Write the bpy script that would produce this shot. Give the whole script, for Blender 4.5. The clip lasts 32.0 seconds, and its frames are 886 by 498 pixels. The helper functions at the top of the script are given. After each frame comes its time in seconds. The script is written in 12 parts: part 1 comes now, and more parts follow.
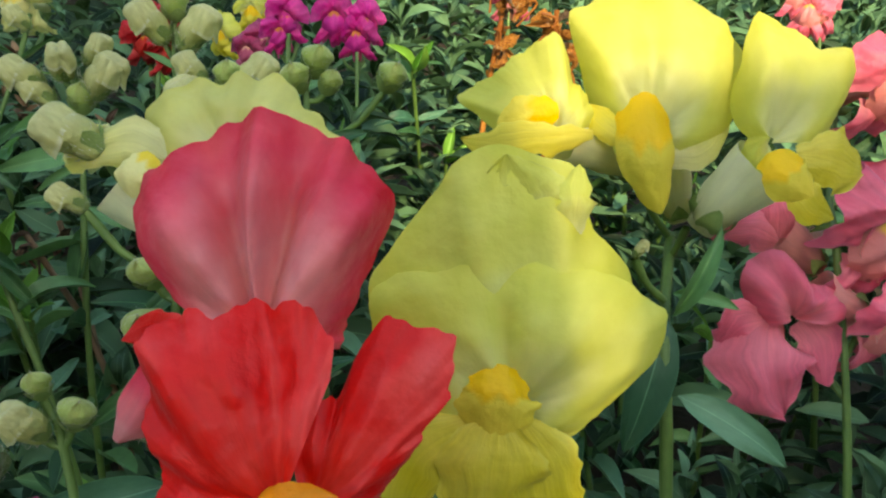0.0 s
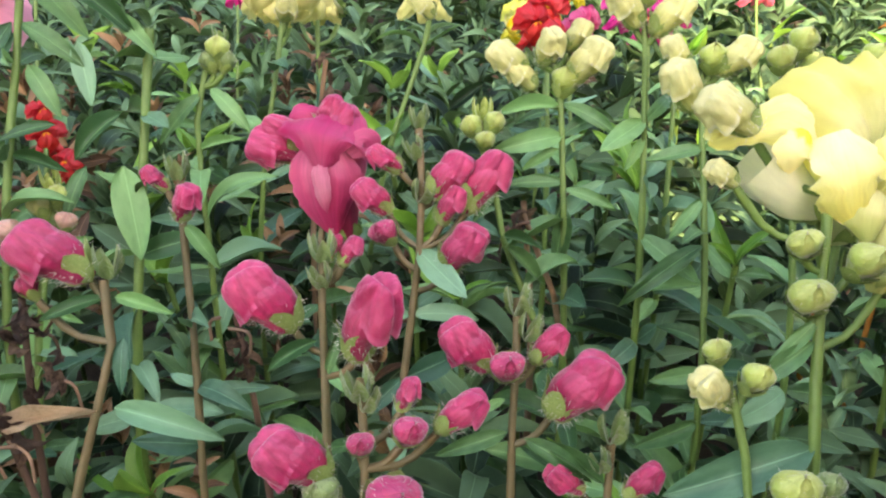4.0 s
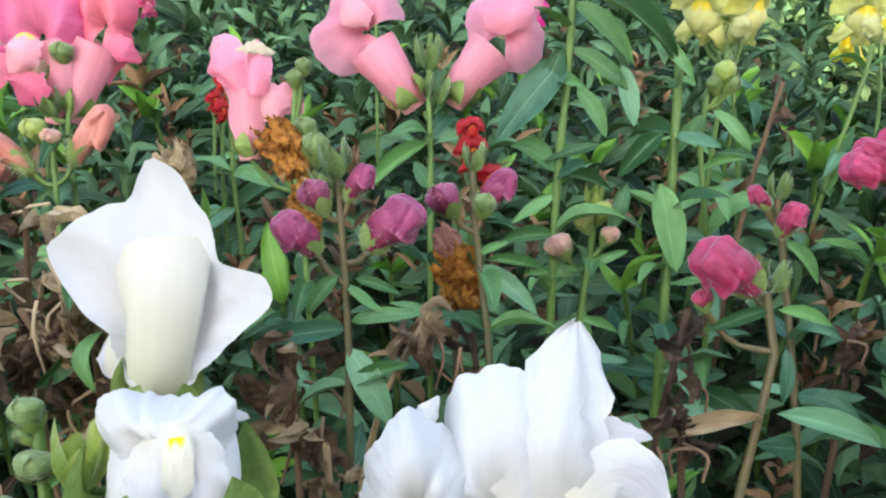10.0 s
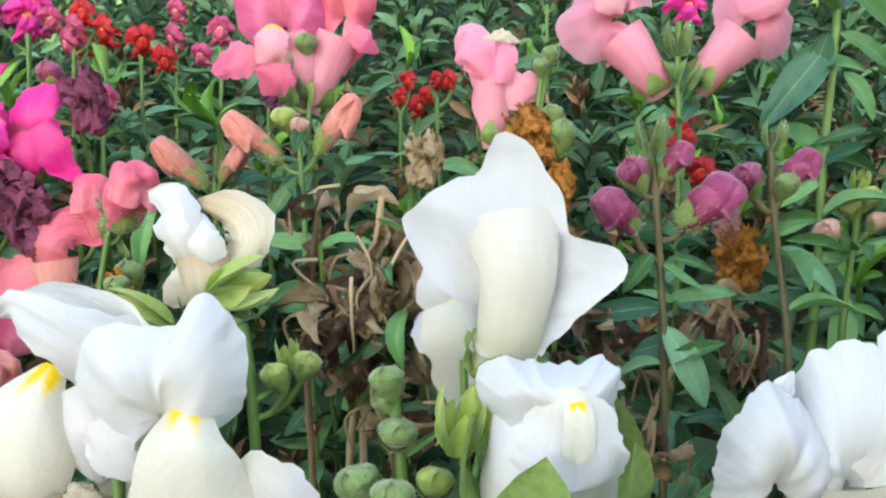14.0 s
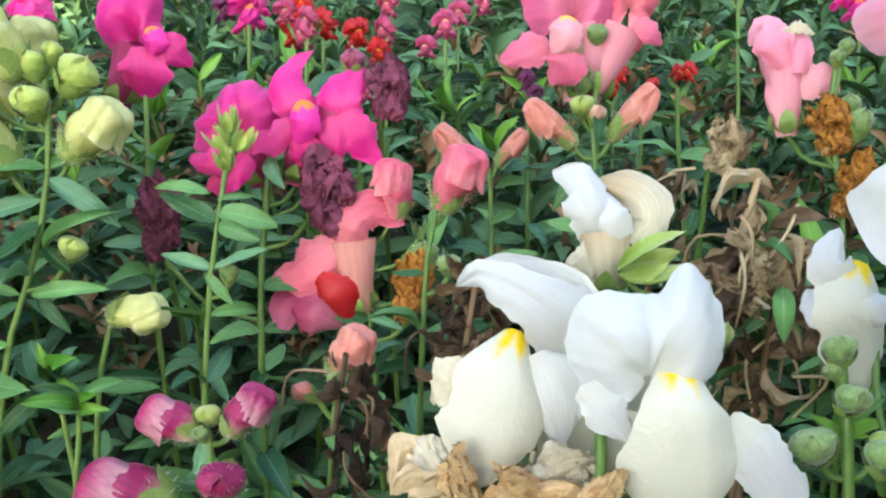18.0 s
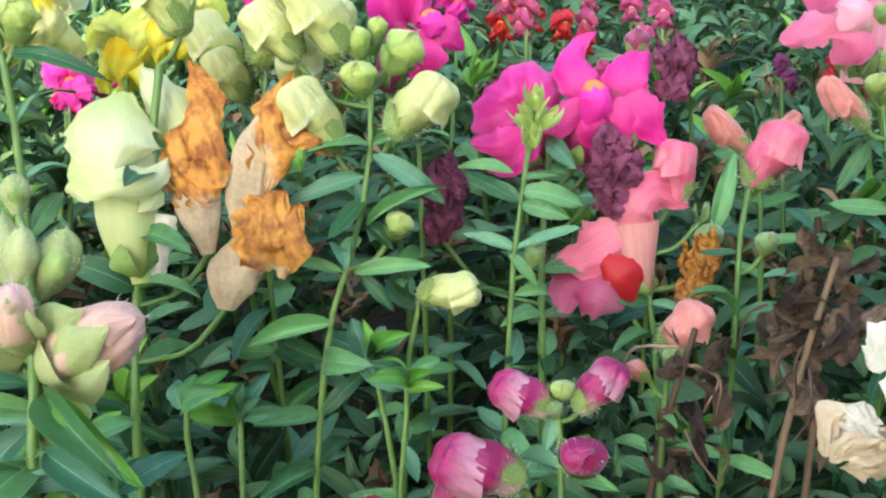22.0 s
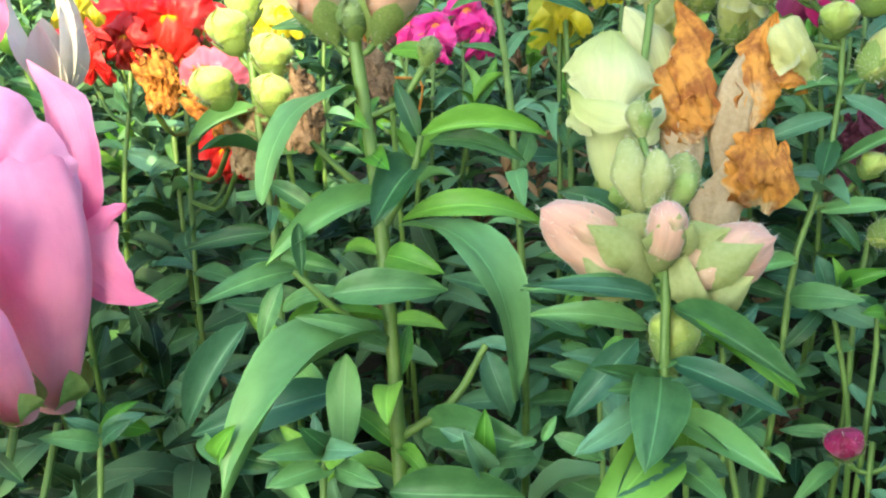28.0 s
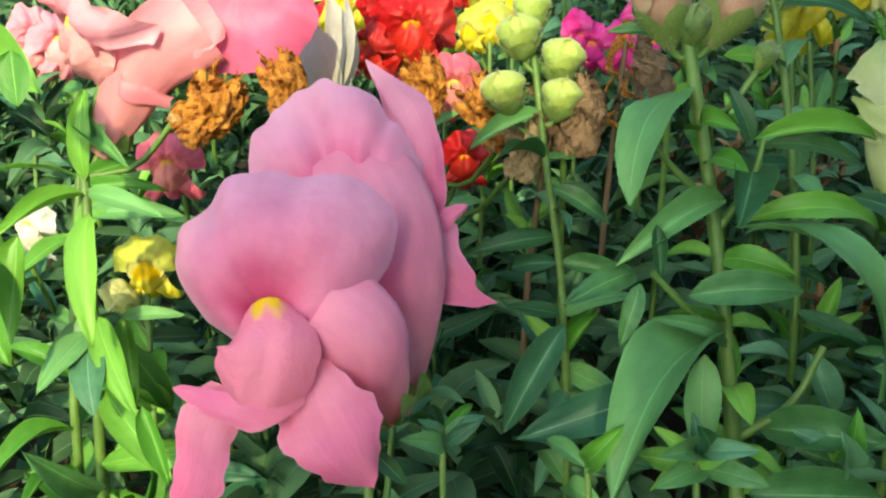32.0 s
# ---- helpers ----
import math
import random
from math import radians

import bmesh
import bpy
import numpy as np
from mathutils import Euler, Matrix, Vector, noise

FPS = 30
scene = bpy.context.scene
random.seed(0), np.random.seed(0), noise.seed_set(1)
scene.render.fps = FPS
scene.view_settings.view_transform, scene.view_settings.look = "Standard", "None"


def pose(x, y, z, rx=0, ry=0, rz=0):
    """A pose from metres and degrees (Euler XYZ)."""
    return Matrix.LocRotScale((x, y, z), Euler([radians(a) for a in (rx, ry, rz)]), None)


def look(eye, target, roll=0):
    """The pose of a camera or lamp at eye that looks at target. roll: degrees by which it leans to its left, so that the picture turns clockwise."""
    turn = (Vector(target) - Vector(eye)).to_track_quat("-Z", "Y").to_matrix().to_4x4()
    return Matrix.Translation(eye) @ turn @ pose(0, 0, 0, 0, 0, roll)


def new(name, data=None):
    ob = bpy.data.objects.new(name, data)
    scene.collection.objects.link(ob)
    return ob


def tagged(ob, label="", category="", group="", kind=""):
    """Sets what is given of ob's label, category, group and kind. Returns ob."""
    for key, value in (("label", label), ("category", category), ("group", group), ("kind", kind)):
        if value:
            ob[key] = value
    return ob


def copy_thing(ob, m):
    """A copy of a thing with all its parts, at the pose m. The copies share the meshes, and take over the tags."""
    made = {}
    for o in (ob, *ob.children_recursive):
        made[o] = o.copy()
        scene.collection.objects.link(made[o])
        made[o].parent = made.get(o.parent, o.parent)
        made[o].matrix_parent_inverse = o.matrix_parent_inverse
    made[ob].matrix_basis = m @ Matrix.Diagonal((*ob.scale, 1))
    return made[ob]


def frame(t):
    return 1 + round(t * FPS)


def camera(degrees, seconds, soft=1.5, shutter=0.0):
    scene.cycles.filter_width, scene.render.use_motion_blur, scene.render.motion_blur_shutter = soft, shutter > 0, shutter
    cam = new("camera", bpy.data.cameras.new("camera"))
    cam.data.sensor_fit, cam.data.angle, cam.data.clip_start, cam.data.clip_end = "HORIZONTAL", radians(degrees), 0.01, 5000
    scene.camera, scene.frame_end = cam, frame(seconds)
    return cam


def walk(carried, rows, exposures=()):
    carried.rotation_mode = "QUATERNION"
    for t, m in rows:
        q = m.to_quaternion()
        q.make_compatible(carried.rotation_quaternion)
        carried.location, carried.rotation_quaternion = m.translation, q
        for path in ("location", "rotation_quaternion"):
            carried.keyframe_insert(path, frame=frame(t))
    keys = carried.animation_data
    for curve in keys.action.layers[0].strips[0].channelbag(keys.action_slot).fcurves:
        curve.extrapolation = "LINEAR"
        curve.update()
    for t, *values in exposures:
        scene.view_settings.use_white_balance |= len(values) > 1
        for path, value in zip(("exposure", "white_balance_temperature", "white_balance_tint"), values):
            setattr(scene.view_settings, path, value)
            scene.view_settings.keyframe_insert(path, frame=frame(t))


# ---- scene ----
FOV = 54.79
cam = camera(FOV, 32.0, soft=2.2)
PATH = [
    (0, look((-0.0000, 0.0017, 0.3694), (0.1599, 0.8902, -0.0606), 2.20)),
    (0.5, look((-0.0146, 0.0010, 0.3692), (0.1325, 0.8895, -0.0654), 2.15)),
    (1, look((-0.0330, -0.0004, 0.3685), (0.1187, 0.8866, -0.0676), 2.00)),
    (1.5, look((-0.0538, 0.0013, 0.3665), (0.0956, 0.8889, -0.0691), 2.30)),
    (2, look((-0.0745, 0.0043, 0.3652), (0.0684, 0.8937, -0.0690), 2.10)),
    (2.5, look((-0.0915, 0.0069, 0.3647), (0.0400, 0.8973, -0.0709), 1.76)),
    (3, look((-0.1050, 0.0087, 0.3646), (0.0187, 0.8998, -0.0721), 1.37)),
    (3.5, look((-0.1154, 0.0100, 0.3647), (0.0059, 0.9010, -0.0728), 1.18)),
    (5.5, look((-0.1601, 0.0162, 0.3720), (-0.0523, 0.9038, -0.0758), 0.80)),
    (6, look((-0.1760, 0.0167, 0.3726), (-0.0761, 0.9083, -0.0692), 0.63)),
    (6.5, look((-0.1933, 0.0168, 0.3733), (-0.1007, 0.9096, -0.0674), 0.53)),
    (7, look((-0.2104, 0.0167, 0.3730), (-0.1239, 0.9100, -0.0680), 0.53)),
    (7.5, look((-0.2252, 0.0156, 0.3727), (-0.1418, 0.9101, -0.0666), 0.59)),
    (8, look((-0.2369, 0.0150, 0.3714), (-0.1539, 0.9110, -0.0649), 0.77)),
    (8.5, look((-0.2459, 0.0146, 0.3698), (-0.1640, 0.9128, -0.0619), 0.89)),
    (9, look((-0.2532, 0.0147, 0.3686), (-0.1742, 0.9147, -0.0601), 0.96)),
    (9.5, look((-0.2611, 0.0149, 0.3698), (-0.1879, 0.9148, -0.0601), 0.61)),
    (10, look((-0.2691, 0.0150, 0.3712), (-0.2011, 0.9145, -0.0604), 0.45)),
    (10.5, look((-0.2771, 0.0149, 0.3707), (-0.2149, 0.9165, -0.0574), 0.29)),
    (11, look((-0.2842, 0.0147, 0.3709), (-0.2306, 0.9178, -0.0553), -0.01)),
    (11.5, look((-0.2905, 0.0142, 0.3715), (-0.2478, 0.9175, -0.0553), -0.32)),
    (12, look((-0.2980, 0.0137, 0.3705), (-0.2628, 0.9180, -0.0550), -0.46)),
    (12.5, look((-0.3058, 0.0135, 0.3694), (-0.2763, 0.9194, -0.0531), -0.55)),
    (13, look((-0.3137, 0.0138, 0.3678), (-0.2872, 0.9215, -0.0511), -0.53)),
    (13.5, look((-0.3226, 0.0140, 0.3656), (-0.3032, 0.9224, -0.0521), -0.73)),
    (14, look((-0.3327, 0.0141, 0.3635), (-0.3211, 0.9232, -0.0528), -0.80)),
    (14.5, look((-0.3431, 0.0133, 0.3614), (-0.3375, 0.9232, -0.0535), -0.85)),
    (16.5, look((-0.3852, 0.0085, 0.3646), (-0.4043, 0.9141, -0.0593), -1.01)),
    (17, look((-0.4017, 0.0064, 0.3647), (-0.4099, 0.9133, -0.0565), -0.79)),
    (17.5, look((-0.4156, 0.0046, 0.3643), (-0.4238, 0.9128, -0.0542), -0.70)),
    (18, look((-0.4284, 0.0033, 0.3636), (-0.4308, 0.9126, -0.0526), -0.55)),
    (18.5, look((-0.4405, 0.0035, 0.3625), (-0.4367, 0.9137, -0.0516), -0.41)),
    (19, look((-0.4491, 0.0033, 0.3617), (-0.4476, 0.9146, -0.0502), -0.47)),
    (19.5, look((-0.4570, 0.0025, 0.3607), (-0.4598, 0.9152, -0.0479), -0.58)),
    (20, look((-0.4671, 0.0022, 0.3590), (-0.4712, 0.9165, -0.0461), -0.68)),
    (20.5, look((-0.4797, 0.0025, 0.3579), (-0.4846, 0.9178, -0.0449), -0.60)),
    (21, look((-0.4930, 0.0031, 0.3558), (-0.4962, 0.9199, -0.0436), -0.55)),
    (21.5, look((-0.5063, 0.0021, 0.3536), (-0.5200, 0.9195, -0.0441), -0.81)),
    (22, look((-0.5185, 0.0006, 0.3519), (-0.5487, 0.9184, -0.0439), -1.32)),
    (22.5, look((-0.5305, -0.0013, 0.3506), (-0.5761, 0.9167, -0.0435), -1.53)),
    (23, look((-0.5437, -0.0025, 0.3512), (-0.5999, 0.9128, -0.0475), -1.55)),
    (23.5, look((-0.5561, -0.0040, 0.3525), (-0.6255, 0.9078, -0.0521), -1.57)),
    (24, look((-0.5669, -0.0060, 0.3536), (-0.6550, 0.9021, -0.0557), -1.75)),
    (24.5, look((-0.5769, -0.0078, 0.3549), (-0.6863, 0.8946, -0.0619), -2.07)),
    (25, look((-0.5884, -0.0100, 0.3542), (-0.7143, 0.8886, -0.0661), -2.32)),
    (25.5, look((-0.5987, -0.0123, 0.3514), (-0.7338, 0.8828, -0.0735), -2.55)),
    (27.5, look((-0.6243, -0.0183, 0.3463), (-0.7430, 0.8806, -0.0755), -2.41)),
    (28, look((-0.6396, -0.0192, 0.3487), (-0.7444, 0.8799, -0.0763), -1.88)),
    (28.5, look((-0.6523, -0.0215, 0.3510), (-0.7462, 0.8772, -0.0773), -1.53)),
    (29, look((-0.6654, -0.0228, 0.3529), (-0.7471, 0.8766, -0.0767), -1.24)),
    (29.5, look((-0.6789, -0.0237, 0.3536), (-0.7533, 0.8762, -0.0763), -1.27)),
    (30, look((-0.6907, -0.0252, 0.3533), (-0.7614, 0.8760, -0.0743), -1.26)),
    (30.5, look((-0.7011, -0.0266, 0.3523), (-0.7729, 0.8768, -0.0705), -1.21)),
    (31, look((-0.7110, -0.0276, 0.3509), (-0.7857, 0.8783, -0.0659), -1.02)),
    (31.5, look((-0.7209, -0.0281, 0.3492), (-0.7986, 0.8799, -0.0624), -0.88)),
    (32, look((-0.7310, -0.0294, 0.3472), (-0.8075, 0.8809, -0.0596), -0.89)),
]
walk(cam, PATH, exposures=[(0, 1.85, 7600, 3), (1, 2.13, 7600, 4), (2, 2.65, 8000, 10), (3, 3.0, 8500, 20), (4, 3.17, 8500, 22), (7, 3.26, 7800, 18), (10, 2.92, 7700, 8), (14, 2.86, 7800, 4), (19, 2.83, 7500, 1), (21, 2.86, 7200, 4), (23, 2.98, 6900, 4), (25, 3.03, 7100, 2), (28, 2.68, 7200, -5), (30, 2.12, 7300, -20), (31, 1.87, 7300, -17), (32, 1.7, 7300, -13)])

# ---- daylight: a clear sky, a low sun, and an unseen wall added behind the walk to shade the middle of the bed ----
SUN_EL, SUN_AZ = 36.0, 180.0
world = bpy.data.worlds.new("sky")
scene.world = world
world.use_nodes = True
wn = world.node_tree.nodes
sky = wn.new("ShaderNodeTexSky")
sky.sky_type, sky.sun_disc = 'NISHITA', False
sky.sun_elevation, sky.sun_rotation = radians(SUN_EL), radians(SUN_AZ)
sky.air_density, sky.dust_density = 1.0, 2.0
world.node_tree.links.new(sky.outputs[0], wn["Background"].inputs[0])
wn["Background"].inputs[1].default_value = 0.15
sun = new("sun", bpy.data.lights.new("sun", "SUN"))
sun.data.energy, sun.data.angle, sun.data.color = 1.75, radians(0.6), (1.0, 0.82, 0.56)
toward = Vector((math.sin(radians(SUN_AZ)) * math.cos(radians(SUN_EL)), math.cos(radians(SUN_AZ)) * math.cos(radians(SUN_EL)), math.sin(radians(SUN_EL))))
sun.matrix_world = look(toward * 5, (0, 0, 0))


# ---- materials ----
def nodes_of(name):
    m = bpy.data.materials.new(name)
    m.use_nodes = True
    n, l = m.node_tree.nodes, m.node_tree.links
    return m, n, l, n["Principled BSDF"], n["Material Output"]


def noise_tex(n, l, scale, detail=3.0, vec=None):
    t = n.new("ShaderNodeTexNoise")
    t.inputs["Scale"].default_value, t.inputs["Detail"].default_value = scale, detail
    if vec is not None:
        l.new(vec, t.inputs["Vector"])
    return t.outputs["Fac"]


def ramp(n, l, fac, stops):
    r = n.new("ShaderNodeValToRGB")
    while len(r.color_ramp.elements) < len(stops):
        r.color_ramp.elements.new(0.5)
    for e, (p, c) in zip(r.color_ramp.elements, stops):
        e.position, e.color = p, (*c, 1)
    l.new(fac, r.inputs[0])
    return r.outputs[0]


def mixed(n, l, fac, a, b, blend='MIX'):
    m = n.new("ShaderNodeMix")
    m.data_type, m.blend_type = 'RGBA', blend
    for s, v in ((0, fac), (6, a), (7, b)):
        if hasattr(v, "links"):
            l.new(v, m.inputs[s])
        else:
            m.inputs[s].default_value = v if s == 0 else (*v, 1)
    return m.outputs[2]


def maths(n, l, op, a, b=0.0):
    m = n.new("ShaderNodeMath")
    m.operation = op
    for s, v in ((0, a), (1, b)):
        if hasattr(v, "links"):
            l.new(v, m.inputs[s])
        else:
            m.inputs[s].default_value = v
    return m.outputs[0]


def bumped(n, l, bsdf, height, strength, dist):
    b = n.new("ShaderNodeBump")
    b.inputs["Strength"].default_value, b.inputs["Distance"].default_value = strength, dist
    l.new(height, b.inputs["Height"])
    l.new(b.outputs[0], bsdf.inputs["Normal"])


def thin(n, l, bsdf, out, colour, share):
    """Lets part of the light through, as thin petals and leaves do."""
    t = n.new("ShaderNodeBsdfTranslucent")
    l.new(colour, t.inputs["Color"])
    m = n.new("ShaderNodeMixShader")
    m.inputs[0].default_value = share
    l.new(bsdf.outputs[0], m.inputs[1])
    l.new(t.outputs[0], m.inputs[2])
    l.new(m.outputs[0], out.inputs["Surface"])


def petal_mat(name, inner, outer, rim=None, share=0.3, streak=0.25, rough=0.5, reach=0.55, lip=None):
    """Petal: inner colour at the throat, outer colour at the edge, fine veins along its length."""
    m, n, l, bsdf, out = nodes_of(name)
    uv = n.new("ShaderNodeUVMap").outputs[0]
    sep = n.new("ShaderNodeSeparateXYZ")
    l.new(uv, sep.inputs[0])
    obj = n.new("ShaderNodeTexCoord").outputs["Object"]
    stops = [(max(0.0, reach - 0.55), inner), (reach, outer), (1.0, rim or outer)]
    # lip: bright line along a hood's edge, its highlight put into the colour
    if lip:
        stops = [(0.0, lip), (0.025, lip), (0.06, outer)] + stops[2:]
    blot = noise_tex(n, l, 5.0, 3.0, obj)
    along = maths(n, l, 'ADD', sep.outputs[0], maths(n, l, 'MULTIPLY', maths(n, l, 'SUBTRACT', blot, 0.5), 0.06 if lip else 0.35))
    base = ramp(n, l, along, stops)
    wave = n.new("ShaderNodeTexNoise")
    mp = n.new("ShaderNodeMapping")
    mp.inputs["Scale"].default_value = (1.6, 17.0, 1.0)
    l.new(uv, mp.inputs["Vector"])
    l.new(mp.outputs[0], wave.inputs["Vector"])
    wave.inputs["Scale"].default_value, wave.inputs["Detail"].default_value = 1.0, 4.0
    vein = ramp(n, l, wave.outputs["Fac"], [(0.3, (1 - streak,) * 3), (0.65, (1, 1, 1))])
    col = mixed(n, l, 1.0, base, vein, 'MULTIPLY')
    edge = ramp(n, l, maths(n, l, 'ABSOLUTE', maths(n, l, 'SUBTRACT', sep.outputs[1], 0.5)), [(0.44, (0, 0, 0)), (0.5, (1, 1, 1))])
    col = mixed(n, l, maths(n, l, 'MULTIPLY', edge, 0.25), col, tuple(min(0.9, 1.25 * c + 0.15) for c in outer))
    rnd = n.new("ShaderNodeObjectInfo").outputs["Random"]
    hsv = n.new("ShaderNodeHueSaturation")
    l.new(col, hsv.inputs["Color"])
    patchy = maths(n, l, 'MULTIPLY', maths(n, l, 'SUBTRACT', noise_tex(n, l, 3.2, 4.0, obj), 0.5), 0.1 if min(outer) > 0.5 else 0.5)
    l.new(maths(n, l, 'ADD', maths(n, l, 'ADD', maths(n, l, 'MULTIPLY', rnd, 0.14), 0.93), patchy), hsv.inputs["Value"])
    l.new(maths(n, l, 'SUBTRACT', 1.0, maths(n, l, 'MULTIPLY', patchy, 0.6)), hsv.inputs["Saturation"])
    l.new(hsv.outputs[0], bsdf.inputs["Base Color"])
    bsdf.inputs["Roughness"].default_value = rough
    bsdf.inputs["Sheen Weight"].default_value = 0.12 if rough <= 0.5 else 0.42
    bsdf.inputs["Sheen Roughness"].default_value = 0.4
    soft = noise_tex(n, l, 4.5, 2.0, obj)
    relief = maths(n, l, 'ADD', maths(n, l, 'MULTIPLY', wave.outputs["Fac"], 0.35), maths(n, l, 'ADD', maths(n, l, 'MULTIPLY', soft, 1.6), maths(n, l, 'MULTIPLY', noise_tex(n, l, 15.0, 3.0, obj), 0.45)))
    bumped(n, l, bsdf, relief, 0.42, 0.0022)
    thin(n, l, bsdf, out, hsv.outputs[0], share)
    return m


def palate_mat(name, mark, lip, reach=0.3):
    """Palate: a coloured mark on both ridges at the mouth, fading into the lip's colour."""
    m, n, l, bsdf, out = nodes_of(name)
    uv = n.new("ShaderNodeUVMap").outputs[0]
    sep = n.new("ShaderNodeSeparateXYZ")
    l.new(uv, sep.inputs[0])
    side = maths(n, l, 'ABSOLUTE', maths(n, l, 'SUBTRACT', sep.outputs[1], 0.5))
    ridge = maths(n, l, 'MULTIPLY', maths(n, l, 'ABSOLUTE', maths(n, l, 'SUBTRACT', side, 0.17)), 0.6)
    obj = n.new("ShaderNodeTexCoord").outputs["Object"]
    f = maths(n, l, 'ADD', maths(n, l, 'ADD', sep.outputs[0], ridge), maths(n, l, 'MULTIPLY', noise_tex(n, l, 14.0, 3.0, obj), 0.2))
    col = ramp(n, l, f, [(reach * 0.75, mark), (reach * 0.75 + 0.12, lip)])
    l.new(col, bsdf.inputs["Base Color"])
    bsdf.inputs["Roughness"].default_value = 0.55
    bumped(n, l, bsdf, noise_tex(n, l, 30.0, 3.0, obj), 0.2, 0.004)
    thin(n, l, bsdf, out, col, 0.25)
    return m


def leaf_mat(name, dark, light, trans, island=False):
    """Leaf blade: pale midrib and side veins, mottled green, slightly glossy above."""
    m, n, l, bsdf, out = nodes_of(name)
    uv = n.new("ShaderNodeUVMap").outputs[0]
    sep = n.new("ShaderNodeSeparateXYZ")
    l.new(uv, sep.inputs[0])
    obj = n.new("ShaderNodeTexCoord").outputs["Object"]
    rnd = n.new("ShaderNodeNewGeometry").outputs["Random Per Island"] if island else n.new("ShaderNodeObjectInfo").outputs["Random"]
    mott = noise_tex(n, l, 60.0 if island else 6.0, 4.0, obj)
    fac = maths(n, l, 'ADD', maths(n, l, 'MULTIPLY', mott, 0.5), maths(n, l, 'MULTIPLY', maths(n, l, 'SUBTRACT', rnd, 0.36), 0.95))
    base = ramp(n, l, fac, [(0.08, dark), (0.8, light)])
    across = maths(n, l, 'ABSOLUTE', maths(n, l, 'SUBTRACT', sep.outputs[1], 0.5))
    rib = ramp(n, l, across, [(0.0, (0.7, 0.7, 0.7)), (0.03, (0, 0, 0))])
    slant = maths(n, l, 'SUBTRACT', maths(n, l, 'MULTIPLY', sep.outputs[0], 60.0), maths(n, l, 'MULTIPLY', across, 16.0))
    side = ramp(n, l, maths(n, l, 'SINE', slant), [(0.9, (0, 0, 0)), (1.0, (0.03, 0.03, 0.03))])
    veins = mixed(n, l, 1.0, rib, side, 'LIGHTEN')
    edge = ramp(n, l, across, [(0.46, (0, 0, 0)), (0.5, (0.25, 0.25, 0.25))])
    veins = mixed(n, l, 1.0, veins, edge, 'LIGHTEN')
    vf = n.new("ShaderNodeRGBToBW")
    l.new(veins, vf.inputs[0])
    pale = tuple(min(1, c * 2.0 + 0.02) for c in light)
    col = mixed(n, l, maths(n, l, 'MULTIPLY', vf.outputs[0], 0.55), base, pale)
    l.new(col, bsdf.inputs["Base Color"])
    bsdf.inputs["Roughness"].default_value = 0.45
    bsdf.inputs["Specular IOR Level"].default_value = 0.12 if island else 0.35
    bumped(n, l, bsdf, maths(n, l, 'ADD', maths(n, l, 'MULTIPLY', vf.outputs[0], -0.6), maths(n, l, 'MULTIPLY', mott, 0.5)), 0.35, 0.001)
    thin(n, l, bsdf, out, mixed(n, l, 0.6, col, trans), 0.1)
    return m


def plain_mat(name, a, b, scale=8.0, rough=0.7, bump=0.4, share=0.0, dist=0.002, metallic=0.0):
    """Mottled matter at two scales: stems, sepals, dry tissue, soil."""
    m, n, l, bsdf, out = nodes_of(name)
    obj = n.new("ShaderNodeTexCoord").outputs["Object"]
    big, fine = noise_tex(n, l, scale, 3.0, obj), noise_tex(n, l, scale * 9, 5.0, obj)
    rnd = n.new("ShaderNodeObjectInfo").outputs["Random"]
    fac = maths(n, l, 'ADD', maths(n, l, 'MULTIPLY', big, 0.6), maths(n, l, 'MULTIPLY', fine, 0.4))
    fac = maths(n, l, 'ADD', fac, maths(n, l, 'MULTIPLY', maths(n, l, 'SUBTRACT', rnd, 0.5), 0.2))
    col = ramp(n, l, fac, [(0.3, a), (0.7, b)])
    l.new(col, bsdf.inputs["Base Color"])
    bsdf.inputs["Roughness"].default_value = rough
    bumped(n, l, bsdf, fac, bump, dist)
    if share:
        thin(n, l, bsdf, out, col, share)
    return m


def dry_mat(name, foot, body, dark):
    """Papery withered petal: pale towards its foot, scorched in blotches, with dark fine creases."""
    m, n, l, bsdf, out = nodes_of(name)
    uv = n.new("ShaderNodeUVMap").outputs[0]
    sep = n.new("ShaderNodeSeparateXYZ")
    l.new(uv, sep.inputs[0])
    obj = n.new("ShaderNodeTexCoord").outputs["Object"]
    blot, fine, scorch = noise_tex(n, l, 8.0, 3.0, obj), noise_tex(n, l, 40.0, 5.0, obj), noise_tex(n, l, 11.0, 4.0, obj)
    fac = maths(n, l, 'ADD', sep.outputs[0], maths(n, l, 'MULTIPLY', maths(n, l, 'SUBTRACT', blot, 0.5), 1.5))
    base = ramp(n, l, fac, [(0.0, foot), (0.16, body), (0.95, body)])
    col = mixed(n, l, ramp(n, l, maths(n, l, 'ADD', scorch, maths(n, l, 'MULTIPLY', maths(n, l, 'SUBTRACT', fine, 0.5), 0.35)), [(0.42, (0, 0, 0)), (0.62, (0.9, 0.9, 0.9))]), base, dark)
    l.new(col, bsdf.inputs["Base Color"])
    bsdf.inputs["Roughness"].default_value = 0.65
    bumped(n, l, bsdf, maths(n, l, 'ADD', blot, maths(n, l, 'MULTIPLY', fine, 0.5)), 0.7, 0.0025)
    thin(n, l, bsdf, out, col, 0.3)
    return m


